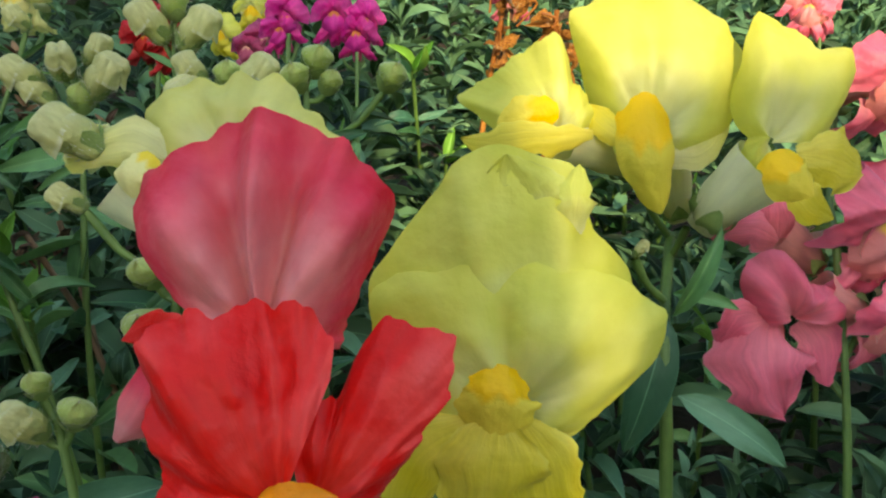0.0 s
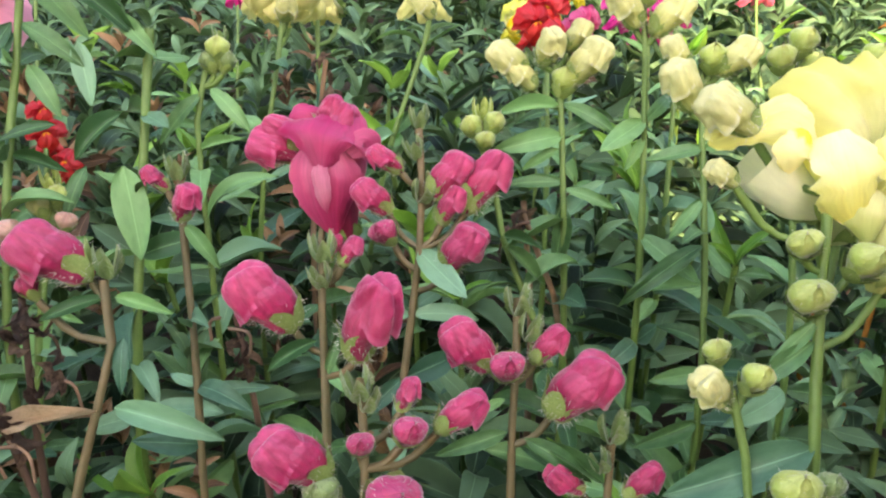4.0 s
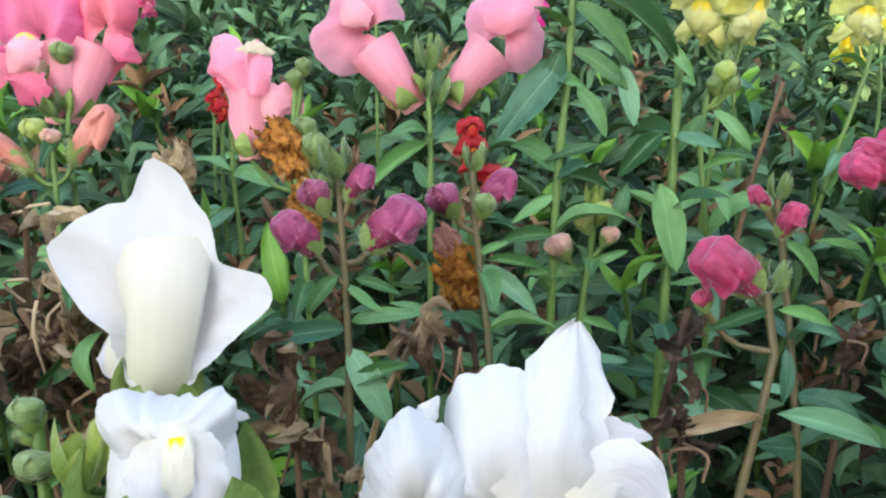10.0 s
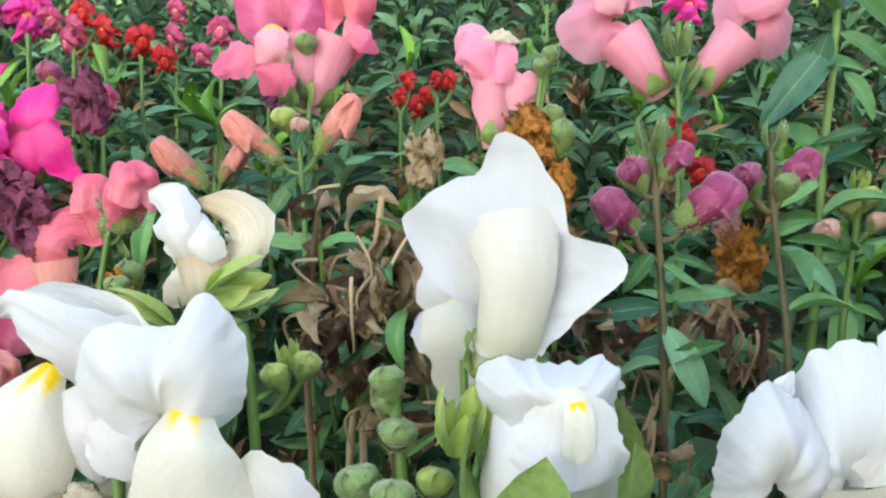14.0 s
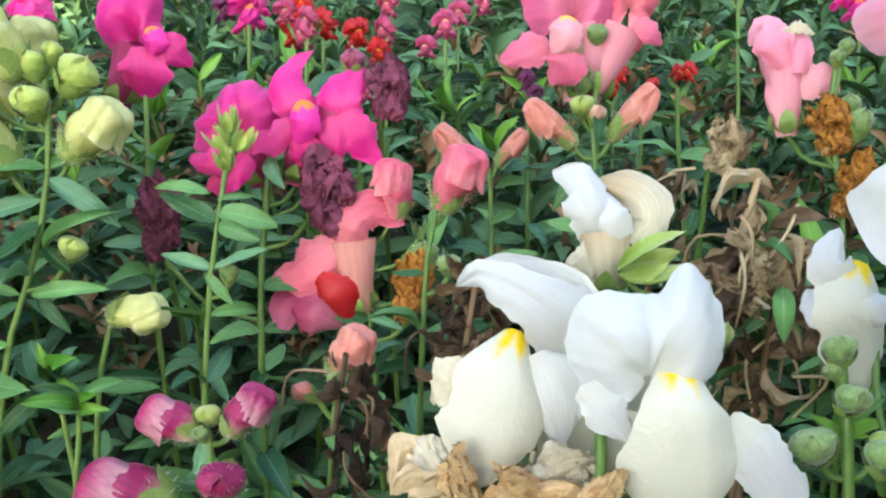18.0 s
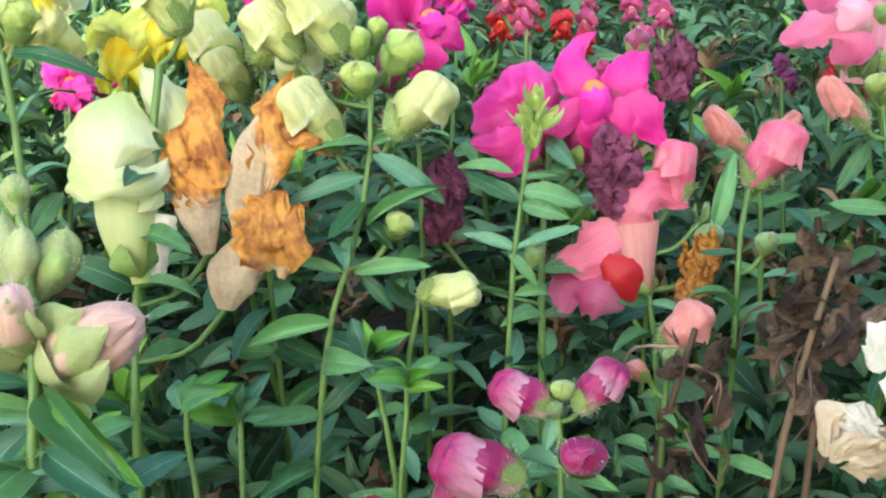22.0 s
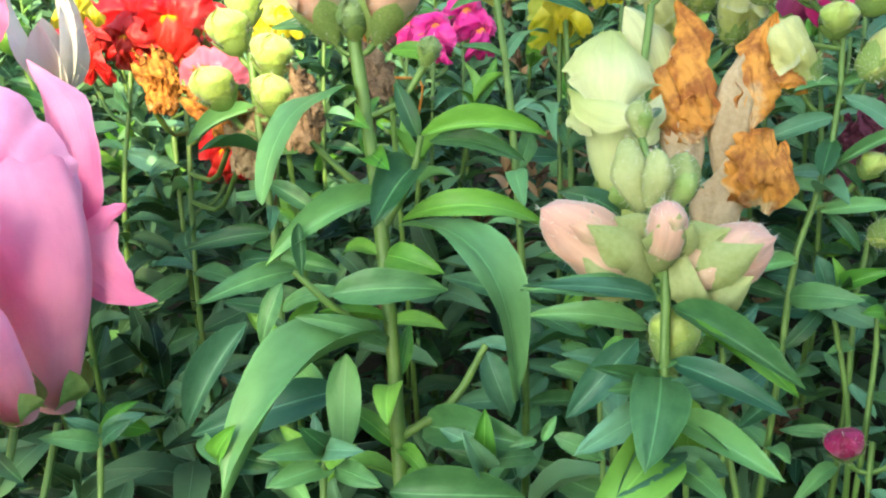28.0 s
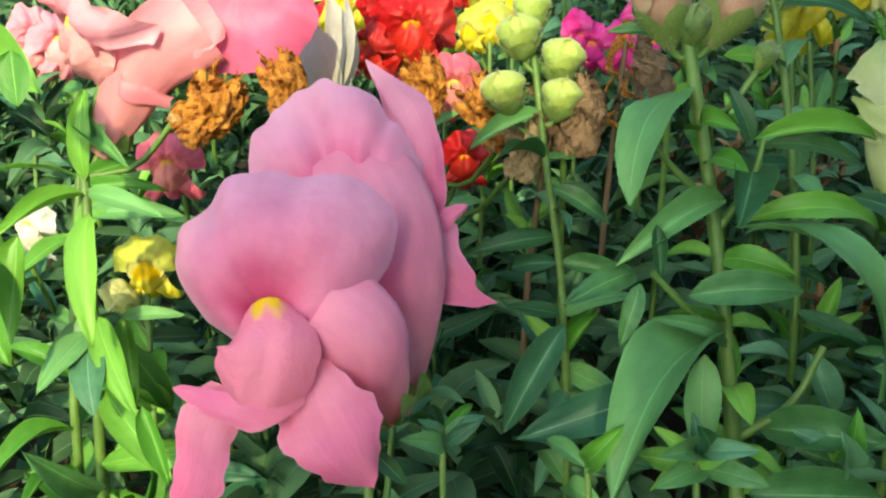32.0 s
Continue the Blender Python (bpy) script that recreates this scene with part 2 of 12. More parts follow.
LEAF = leaf_mat("leaf_green", (0.02, 0.08, 0.028), (0.145, 0.33, 0.118), (0.25, 0.42, 0.05))
LEAF_BLUE = leaf_mat("leaf_blue_green", (0.028, 0.105, 0.058), (0.15, 0.325, 0.18), (0.16, 0.32, 0.06))
LEAF_FRESH = leaf_mat("leaf_fresh", (0.06, 0.2, 0.025), (0.2, 0.42, 0.07), (0.35, 0.55, 0.06))
# near-black end puts the shade of gaps between leaves into the green
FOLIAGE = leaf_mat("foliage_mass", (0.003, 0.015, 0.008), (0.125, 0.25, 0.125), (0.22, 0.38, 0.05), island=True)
DRYLEAF = leaf_mat("leaf_dry", (0.05, 0.028, 0.016), (0.34, 0.21, 0.11), (0.3, 0.16, 0.06), island=True)
STEM = plain_mat("stem_green", (0.06, 0.13, 0.025), (0.13, 0.23, 0.05), 40, 0.5, 0.3)
STEM_RED = plain_mat("stem_reddish", (0.07, 0.075, 0.028), (0.15, 0.105, 0.045), 40, 0.55, 0.3)
FUZZ = plain_mat("fuzz_pale", (0.6, 0.6, 0.5), (0.8, 0.78, 0.68), 20, 0.6, 0.0, 0.5)
SEPAL_PALE = plain_mat("sepal_pale", (0.24, 0.3, 0.09), (0.4, 0.44, 0.2), 5, 0.7, 0.2, 0.2)
SEPAL = plain_mat("sepal_green", (0.17, 0.28, 0.06), (0.32, 0.43, 0.13), 30, 0.6, 0.4, 0.15)
DRY = dry_mat("dry_orange", (0.7, 0.5, 0.27), (0.74, 0.33, 0.06), (0.34, 0.1, 0.018))
TAN = plain_mat("dry_tan", (0.36, 0.24, 0.12), (0.72, 0.56, 0.36), 2.5, 0.75, 0.8, 0.15, 0.004)
TANGOLD = plain_mat("dry_golden", (0.55, 0.28, 0.1), (0.85, 0.62, 0.36), 2.5, 0.7, 0.7, 0.25, 0.003)
BROWN = plain_mat("withered_brown", (0.08, 0.045, 0.025), (0.36, 0.23, 0.14), 4.0, 0.85, 0.9, 0.0, 0.004)
DARKBROWN = plain_mat("withered_dark", (0.03, 0.018, 0.013), (0.15, 0.085, 0.055), 4.0, 0.8, 0.9, 0.0, 0.004)
HUSK = plain_mat("dry_husk", (0.42, 0.29, 0.15), (0.68, 0.54, 0.35), 6.0, 0.7, 0.5, 0.25, 0.003)
CREAM = plain_mat("dry_cream", (0.55, 0.45, 0.3), (0.8, 0.75, 0.62), 3.0, 0.7, 0.7, 0.2, 0.004)
PINKDRY = plain_mat("dry_pink", (0.6, 0.22, 0.2), (0.8, 0.42, 0.36), 3.0, 0.7, 0.7, 0.2, 0.004)
WINE = plain_mat("dry_wine", (0.14, 0.025, 0.06), (0.4, 0.09, 0.19), 3.0, 0.7, 0.8, 0.15, 0.004)
SOIL = plain_mat("soil", (0.012, 0.009, 0.006), (0.05, 0.035, 0.022), 14, 0.95, 1.0, 0.0, 0.01)
# only on the added walls that hold back the low sky
HEDGE = plain_mat("hedge", (0.02, 0.05, 0.02), (0.06, 0.12, 0.04), 20, 0.9, 1.0, 0.0, 0.02)
# only on the added unseen walls; dull, so they bounce little light
PLASTER = plain_mat("plaster", (0.2, 0.18, 0.16), (0.3, 0.27, 0.23), 3, 0.9, 0.5, 0.0, 0.004)

# palettes: upper lip, lower lip, tube, mark
PAL = {
    "red": (petal_mat("red_upper", (0.94, 0.36, 0.38), (0.94, 0.06, 0.12), (0.92, 0.035, 0.07), 0.36, 0.12, reach=0.85), petal_mat("red_lower", (0.94, 0.03, 0.015), (0.94, 0.012, 0.012), None, 0.32, 0.12), petal_mat("red_tube", (0.6, 0.1, 0.12), (0.6, 0.06, 0.1)), palate_mat("red_palate", (0.9, 0.3, 0.0), (0.7, 0.02, 0.01), 0.55)),
    "yellow": (petal_mat("yellow_upper", (0.82, 0.84, 0.48), (0.8, 0.82, 0.16), (0.8, 0.8, 0.12), 0.4, 0.06), petal_mat("yellow_lower", (0.85, 0.75, 0.1), (0.82, 0.72, 0.06), None, 0.35, 0.12), petal_mat("yellow_tube", (0.7, 0.72, 0.4), (0.78, 0.78, 0.42), None, 0.35, 0.12), palate_mat("yellow_palate", (0.92, 0.6, 0.0), (0.84, 0.72, 0.08), 0.75)),
    "lemon": (petal_mat("lemon_upper", (0.8, 0.82, 0.5), (0.82, 0.8, 0.26), (0.82, 0.78, 0.18), 0.35, 0.12), petal_mat("lemon_lower", (0.8, 0.78, 0.3), (0.84, 0.8, 0.3), None, 0.35, 0.12), petal_mat("lemon_tube", (0.68, 0.72, 0.42), (0.78, 0.8, 0.5), None, 0.35, 0.12), palate_mat("lemon_palate", (0.9, 0.7, 0.05), (0.84, 0.8, 0.34), 0.4)),
    "white": (petal_mat("white_upper", (0.72, 0.7, 0.64), (0.72, 0.72, 0.73), None, 0.3, 0.06), petal_mat("white_lower", (0.72, 0.69, 0.56), (0.72, 0.71, 0.73), (0.72, 0.72, 0.75), 0.3, 0.06), petal_mat("white_tube", (0.74, 0.73, 0.52), (0.74, 0.71, 0.6), None, 0.3, 0.06), palate_mat("white_palate", (0.92, 0.62, 0.0), (0.72, 0.69, 0.58), 0.27)),
    "pink": (petal_mat("pink_upper", (0.9, 0.25, 0.36), (0.92, 0.34, 0.48), (0.92, 0.42, 0.56), 0.32, 0.15), petal_mat("pink_lower", (0.9, 0.28, 0.38), (0.92, 0.32, 0.44), None, 0.32, 0.15), petal_mat("pink_tube", (0.9, 0.4, 0.42), (0.9, 0.34, 0.43), None, 0.32, 0.15), palate_mat("pink_palate", (0.92, 0.6, 0.05), (0.84, 0.38, 0.44), 0.22)),
    # rose_upper's inner pink holds the throat's hue and the hollow's painted shade
    "rose": (petal_mat("rose_upper", (0.78, 0.05, 0.24), (0.92, 0.29, 0.54), (0.92, 0.43, 0.69), 0.35, 0.08), petal_mat("rose_lower", (0.92, 0.29, 0.45), (0.92, 0.23, 0.48), None, 0.35, 0.08), petal_mat("rose_tube", (0.92, 0.44, 0.5), (0.92, 0.31, 0.52), None, 0.32, 0.08), palate_mat("rose_palate", (0.92, 0.6, 0.02), (0.88, 0.25, 0.42), 0.26)),
    "coral": (petal_mat("coral_upper", (0.92, 0.28, 0.34), (0.94, 0.18, 0.29), None, 0.3, 0.2), petal_mat("coral_lower", (0.92, 0.26, 0.32), (0.94, 0.17, 0.28), None, 0.3, 0.2), petal_mat("coral_tube", (0.72, 0.42, 0.3), (0.82, 0.36, 0.32), None, 0.3, 0.2), palate_mat("coral_palate", (0.9, 0.55, 0.1), (0.82, 0.28, 0.28), 0.28)),
    "magenta": (petal_mat("magenta_upper", (0.76, 0.02, 0.26), (0.9, 0.03, 0.34), (0.92, 0.06, 0.4), 0.34, 0.2), petal_mat("magenta_lower", (0.78, 0.02, 0.25), (0.9, 0.03, 0.32), None, 0.34, 0.2), petal_mat("magenta_tube", (0.42, 0.03, 0.16), (0.55, 0.04, 0.2), None, 0.3, 0.3), palate_mat("magenta_palate", (0.85, 0.25, 0.05), (0.82, 0.03, 0.36), 0.36)),
    "crimson": (petal_mat("crimson_upper", (0.66, 0.16, 0.22), (0.52, 0.03, 0.13), (0.58, 0.09, 0.22), 0.25, 0.3), petal_mat("crimson_lower", (0.7, 0.22, 0.32), (0.45, 0.03, 0.13), (0.52, 0.1, 0.22), 0.25, 0.3), petal_mat("crimson_tube", (0.72, 0.28, 0.36), (0.52, 0.04, 0.15), None, 0.25, 0.3), palate_mat("crimson_palate", (0.8, 0.4, 0.3), (0.6, 0.1, 0.2), 0.3)),
    "scarlet": (petal_mat("scarlet_upper", (0.56, 0.01, 0.018), (0.62, 0.012, 0.022), None, 0.3, 0.2), petal_mat("scarlet_lower", (0.62, 0.02, 0.015), (0.64, 0.013, 0.02), None, 0.3, 0.2), petal_mat("scarlet_tube", (0.5, 0.02, 0.02), (0.55, 0.02, 0.03)), palate_mat("scarlet_palate", (0.9, 0.4, 0.0), (0.64, 0.02, 0.015), 0.22)),
}
PAL["white2"] = (PAL["white"][0], PAL["white"][0], PAL["white"][2], PAL["white"][1])
PAL["red2"] = (PAL["red"][1], PAL["red"][1], PAL["red"][2], PAL["red"][3])
PAL["red"] = (*PAL["red"][:3], PAL["red"][1])
PAL["pink2"] = (petal_mat("hot_pink_upper", (0.86, 0.2, 0.34), (0.9, 0.17, 0.38), None, 0.32, 0.2), petal_mat("hot_pink_lower", (0.84, 0.2, 0.3), (0.9, 0.17, 0.34), None, 0.32, 0.2), PAL["pink"][2], PAL["pink"][3])
PAL["half"] = (petal_mat("half_upper", (0.4, 0.015, 0.09), (0.5, 0.02, 0.12), (0.58, 0.07, 0.19), 0.25, 0.25), PAL["crimson"][1], PAL["crimson"][2], petal_mat("half_palate", (0.6, 0.1, 0.2), (0.52, 0.04, 0.14), (0.46, 0.02, 0.1), 0.25, 0.25))
PAL["pale2"] = (PAL["lemon"][2], PAL["lemon"][1], PAL["lemon"][2], PAL["lemon"][3])
PAL["plum2"] = tuple(petal_mat("plum_" + k, (0.12, 0.01, 0.07), (0.17, 0.015, 0.1), None, 0.2, 0.4) for k in ("upper", "lower", "tube", "palate"))
# bud colours: from the sepals to the tip
BUD = {
    "half": petal_mat("bud_half_open", (0.62, 0.1, 0.2), (0.52, 0.03, 0.13), (0.58, 0.08, 0.2), 0.25, 0.3, 0.55),
    "blush": petal_mat("bud_blush", (0.6, 0.1, 0.2), (0.72, 0.24, 0.34), (0.55, 0.04, 0.14), 0.3, 0.3),
    "rose": petal_mat("bud_rose", (0.38, 0.02, 0.08), (0.48, 0.024, 0.1), (0.56, 0.055, 0.15), 0.2, 0.4, 0.55),
    "plum": petal_mat("bud_plum", (0.3, 0.03, 0.09), (0.34, 0.035, 0.11), (0.42, 0.08, 0.17), 0.2, 0.35, 0.5),
    "green": petal_mat("bud_green", (0.28, 0.42, 0.07), (0.42, 0.55, 0.13), (0.55, 0.64, 0.2), 0.25, 0.15, 0.55),
    "lemon": petal_mat("bud_lemon", (0.46, 0.55, 0.16), (0.64, 0.66, 0.24), (0.68, 0.68, 0.3), 0.3, 0.12, 0.5),
    "pale": petal_mat("bud_pale", (0.52, 0.6, 0.2), (0.64, 0.69, 0.36), (0.72, 0.75, 0.46), 0.35, 0.12, 0.5),
    "peach": petal_mat("bud_peach", (0.5, 0.44, 0.24), (0.7, 0.42, 0.3), (0.74, 0.42, 0.35), 0.25, 0.2, 0.6),
    "salmon": petal_mat("bud_salmon", (0.6, 0.32, 0.2), (0.74, 0.27, 0.2), (0.76, 0.3, 0.26), 0.25, 0.25, 0.6),
    "striped": petal_mat("bud_striped", (0.66, 0.64, 0.4), (0.42, 0.02, 0.13), (0.4, 0.02, 0.12), 0.25, 0.35, 0.5),
    "striped hood": petal_mat("bud_striped_hood", (0.62, 0.3, 0.36), (0.42, 0.015, 0.13), (0.4, 0.015, 0.12), 0.2, 0.35, 0.5),
    "pod": petal_mat("bud_pod", (0.1, 0.2, 0.05), (0.17, 0.28, 0.08), (0.24, 0.34, 0.13), 0.1, 0.2, 0.6),
    # hoods carry a painted highlight along their edge (lip)
    "rose hood": petal_mat("bud_rose_hood", (0.5, 0.025, 0.12), (0.5, 0.027, 0.11), (0.58, 0.06, 0.165), 0.2, 0.35, 0.55, lip=(0.62, 0.09, 0.2)),
    "plum hood": petal_mat("bud_plum_hood", (0.3, 0.03, 0.1), (0.34, 0.035, 0.13), (0.44, 0.09, 0.2), 0.2, 0.3, 0.55, lip=(0.48, 0.12, 0.24)),
    "salmon hood": petal_mat("bud_salmon_hood", (0.74, 0.27, 0.2), (0.78, 0.27, 0.21), (0.8, 0.3, 0.26), 0.25, 0.25, 0.6, lip=(0.82, 0.36, 0.29)),
    "lemon hood": petal_mat("bud_lemon_hood", (0.58, 0.62, 0.22), (0.66, 0.67, 0.27), (0.7, 0.7, 0.34), 0.3, 0.12, 0.5, lip=(0.74, 0.76, 0.44)),
    "coral": PAL["coral"][0], "white": PAL["white"][1], "cream": petal_mat("bud_cream", (0.8, 0.76, 0.6), (0.78, 0.68, 0.5), (0.62, 0.45, 0.28), 0.3, 0.2), "pink": PAL["pink"][2],
}


# ---- mesh helpers ----
def grid_mesh(name, pts, mat, closed=False):
    """A smooth sheet from pts[nu, nv, 3]; closed joins the last column to the first. UV: u along, v across."""
    nu, nv = pts.shape[:2]
    k = nv if closed else nv - 1
    faces = [(i * nv + j, i * nv + (j + 1) % nv, (i + 1) * nv + (j + 1) % nv, (i + 1) * nv + j) for i in range(nu - 1) for j in range(k)]
    me = bpy.data.meshes.new(name)
    me.from_pydata(pts.reshape(-1, 3).tolist(), [], faces)
    uv = me.uv_layers.new(name="UVMap")
    co = []
    for i in range(nu - 1):
        for j in range(k):
            for a, b in ((i, j), (i, j + 1), (i + 1, j + 1), (i + 1, j)):
                co += [a / (nu - 1), b / (nv if closed else nv - 1)]
    uv.data.foreach_set("uv", co)
    me.polygons.foreach_set("use_smooth", [True] * len(faces))
    me.materials.append(mat)
    return me


def joined(name, meshes):
    """One mesh out of several, each with its own material kept."""
    bm = bmesh.new()
    uv = bm.loops.layers.uv.new("UVMap")
    mats = []
    for me in meshes:
        at, f0 = len(mats), len(bm.faces)
        mats += list(me.materials)
        bm.from_mesh(me)
        bm.faces.ensure_lookup_table()
        for f in bm.faces[f0:]:
            f.material_index = at
    out = bpy.data.meshes.new(name)
    bm.to_mesh(out)
    bm.free()
    for m in mats:
        out.materials.append(m)
    for me in meshes:
        bpy.data.meshes.remove(me)
    return out


def wobble(rng, a, b, k=3, f=(1.0, 4.0)):
    """A smooth random field over two coordinates."""
    out = 0
    for i in range(k):
        q = f[0] + (f[1] - f[0]) * i / max(1, k - 1)
        out = out + np.sin(a * q * rng.uniform(2, 5) + b * q * rng.uniform(2, 5) + rng.uniform(0, 6.3)) / (i + 1)
    return out


def put(name, me, parent, m, label=""):
    """Links a mesh as a part under a thing (an Empty that only has a place) or under a part."""
    ob = new(name, me)
    ob.parent = parent
    up = Matrix.Identity(4)
    p = parent
    while p is not None:
        up = p.matrix_basis @ up
        p = p.parent
    ob.matrix_basis = up.inverted() @ m
    return tagged(ob, label)


def plant(label, base, category="plant", name="snapdragon", group="snapdragons in the bed"):
    e = new(name)
    e.empty_display_size = 0.02
    e.matrix_basis = Matrix.Translation(base)
    return tagged(e, label, category, group)


def along(pts, n):
    """Points evenly along a smooth line through pts."""
    p = np.array(pts, float)
    if len(p) == 2:
        return p[0] + (p[1] - p[0]) * np.linspace(0, 1, n)[:, None]
    d = np.r_[0, np.cumsum(np.linalg.norm(np.diff(p, axis=0), axis=1))]
    t = np.linspace(0, d[-1], n)
    g = np.gradient(p, d, axis=0)
    i = np.clip(np.searchsorted(d, t) - 1, 0, len(p) - 2)
    h = (d[i + 1] - d[i])[:, None]
    s = ((t - d[i]) / (d[i + 1] - d[i]))[:, None]
    return (2 * s**3 - 3 * s**2 + 1) * p[i] + (s**3 - 2 * s**2 + s) * h * g[i] + (-2 * s**3 + 3 * s**2) * p[i + 1] + (s**3 - s**2) * h * g[i + 1]


def rod(name, pts, r0, r1, mat, parent, n=14, sides=8, label=""):
    """A tapered stem along a line of world points."""
    c = along(pts, n)
    tang = np.gradient(c, axis=0)
    tang /= np.linalg.norm(tang, axis=1)[:, None]
    ref = np.array([0.3, 1.0, 0.1]) if abs(tang[0, 1]) < 0.8 else np.array([1.0, 0.1, 0.2])
    a = np.cross(tang, ref)
    a /= np.linalg.norm(a, axis=1)[:, None]
    b = np.cross(tang, a)
    r = np.linspace(r0, r1, n)[:, None, None]
    th = np.linspace(0, 2 * math.pi, sides, endpoint=False)[None, :, None]
    r = r * (1 + 0.08 * np.sin(np.arange(n) * 2.1))[:, None, None]
    ring = c[:, None] + r * (np.cos(th) * a[:, None] + np.sin(th) * b[:, None])
    o = np.array(parent.matrix_basis.translation)
    return put(name, grid_mesh(name, ring - o, mat, True), parent, Matrix.Translation(o), label)


# ---- leaves ----
def leaf_points(arch, fold, wave, seed, nu=11, nv=7):
    rng = np.random.default_rng(seed)
    u, v = np.meshgrid(np.linspace(0, 1, nu), np.linspace(-1, 1, nv), indexing="ij")
    w = 0.5 * np.maximum(np.sin(math.pi * np.clip(u, 0, 1) ** 0.85) ** 0.66 * (1 - 0.18 * u), 0.05 * (1 - u) + 0.004)
    z = arch * (4 * u * (1 - u) - 0.5 * u * (1 - u) * (2 * u - 1)) + fold * w * 0.5 * np.abs(v) ** 1.5 + wave * 0.025 * wobble(rng, u, v) * np.abs(v)
    y = v * w + 0.03 * wave * np.sin(u * 3 + rng.uniform(0, 6))
    return np.stack([u, y, z - 0.0 * u], -1)


ARCHES = (0.0, 0.1, 0.2, 0.32)
LEAF_PTS = [[leaf_points(a, f, 1.0, 10 * i + j) for j, f in enumerate((0.35, 0.6, 0.15))] for i, a in enumerate(ARCHES)]
DRY_PTS = [[leaf_points(a, f, 4.5, 90 + 10 * i + j, 15, 7) for j, f in enumerate((0.9, 1.3, 0.5))] for i, a in enumerate(ARCHES)]
LEAF_MESH = {m.name: [[grid_mesh("leaf", p, m) for p in row] for row in (LEAF_PTS if m in (LEAF, LEAF_BLUE, LEAF_FRESH) else DRY_PTS)] for m in (LEAF, LEAF_BLUE, LEAF_FRESH, BROWN, TAN, DARKBROWN, DRY)}


def leaf_pose(a, b, width, roll=0.0, up=(0, 0, 1)):
    """Pose of a unit leaf from a to b, width across as a share of its length, turned about its length."""
    a, b = Vector(a), Vector(b)
    x = b - a
    length = x.length
    x.normalize()
    z = Vector(up) - x * x.dot(Vector(up))
    if z.length < 0.15:
        z = Vector((0, -1, 0.3)) - x * x.dot(Vector((0, -1, 0.3)))
    z.normalize()
    y = z.cross(x)
    m = Matrix((x, y, z)).transposed().to_4x4()
    m.translation = a
    return m @ Matrix.Rotation(radians(roll), 4, 'X') @ Matrix.Diagonal((length, length * width, length, 1))


def leaf(p, a, b, width=0.26, arch=1, roll=0.0, mat=None, form=None, label="", name="leaf", up=(0, -0.7, 0.72)):
    mat = mat or LEAF
    form = random.randrange(3) if form is None else form
    return put(name, LEAF_MESH[mat.name][arch][form], p, leaf_pose(a, b, width, roll, up), label)


def leaves_up(p, pts, n, length, rng, mat=None, lo=0.15, hi=0.9, width=0.31, rise=0.25):
    """Pairs of leaves up a stem, each pair turned against the last."""
    c = along(pts, 40)
    az = rng.uniform(0, 6.3)
    for k in range(n):
        s = lo + (hi - lo) * (k + rng.uniform(-0.2, 0.2)) / max(1, n - 1)
        o = c[int(np.clip(s, 0, 1) * 39)]
        az += 2.4 + rng.uniform(-0.4, 0.4)
        for side in (0, math.pi):
            q = az + side + rng.uniform(-0.3, 0.3)
            ln = length * rng.uniform(0.75, 1.2) * (1.1 - 0.45 * s)
            el = rise + rng.uniform(-0.55, 0.35)
            b = o + ln * np.array([math.cos(q) * math.cos(el), math.sin(q) * math.cos(el), math.sin(el)])
            leaf(p, o, b, width * rng.uniform(0.85, 1.25), int(rng.integers(0, 3)), rng.uniform(-30, 30), mat or random.choice((LEAF, LEAF, LEAF_BLUE)), up=(rng.uniform(-0.4, 0.4), rng.uniform(-0.8, 0.0), 0.8))


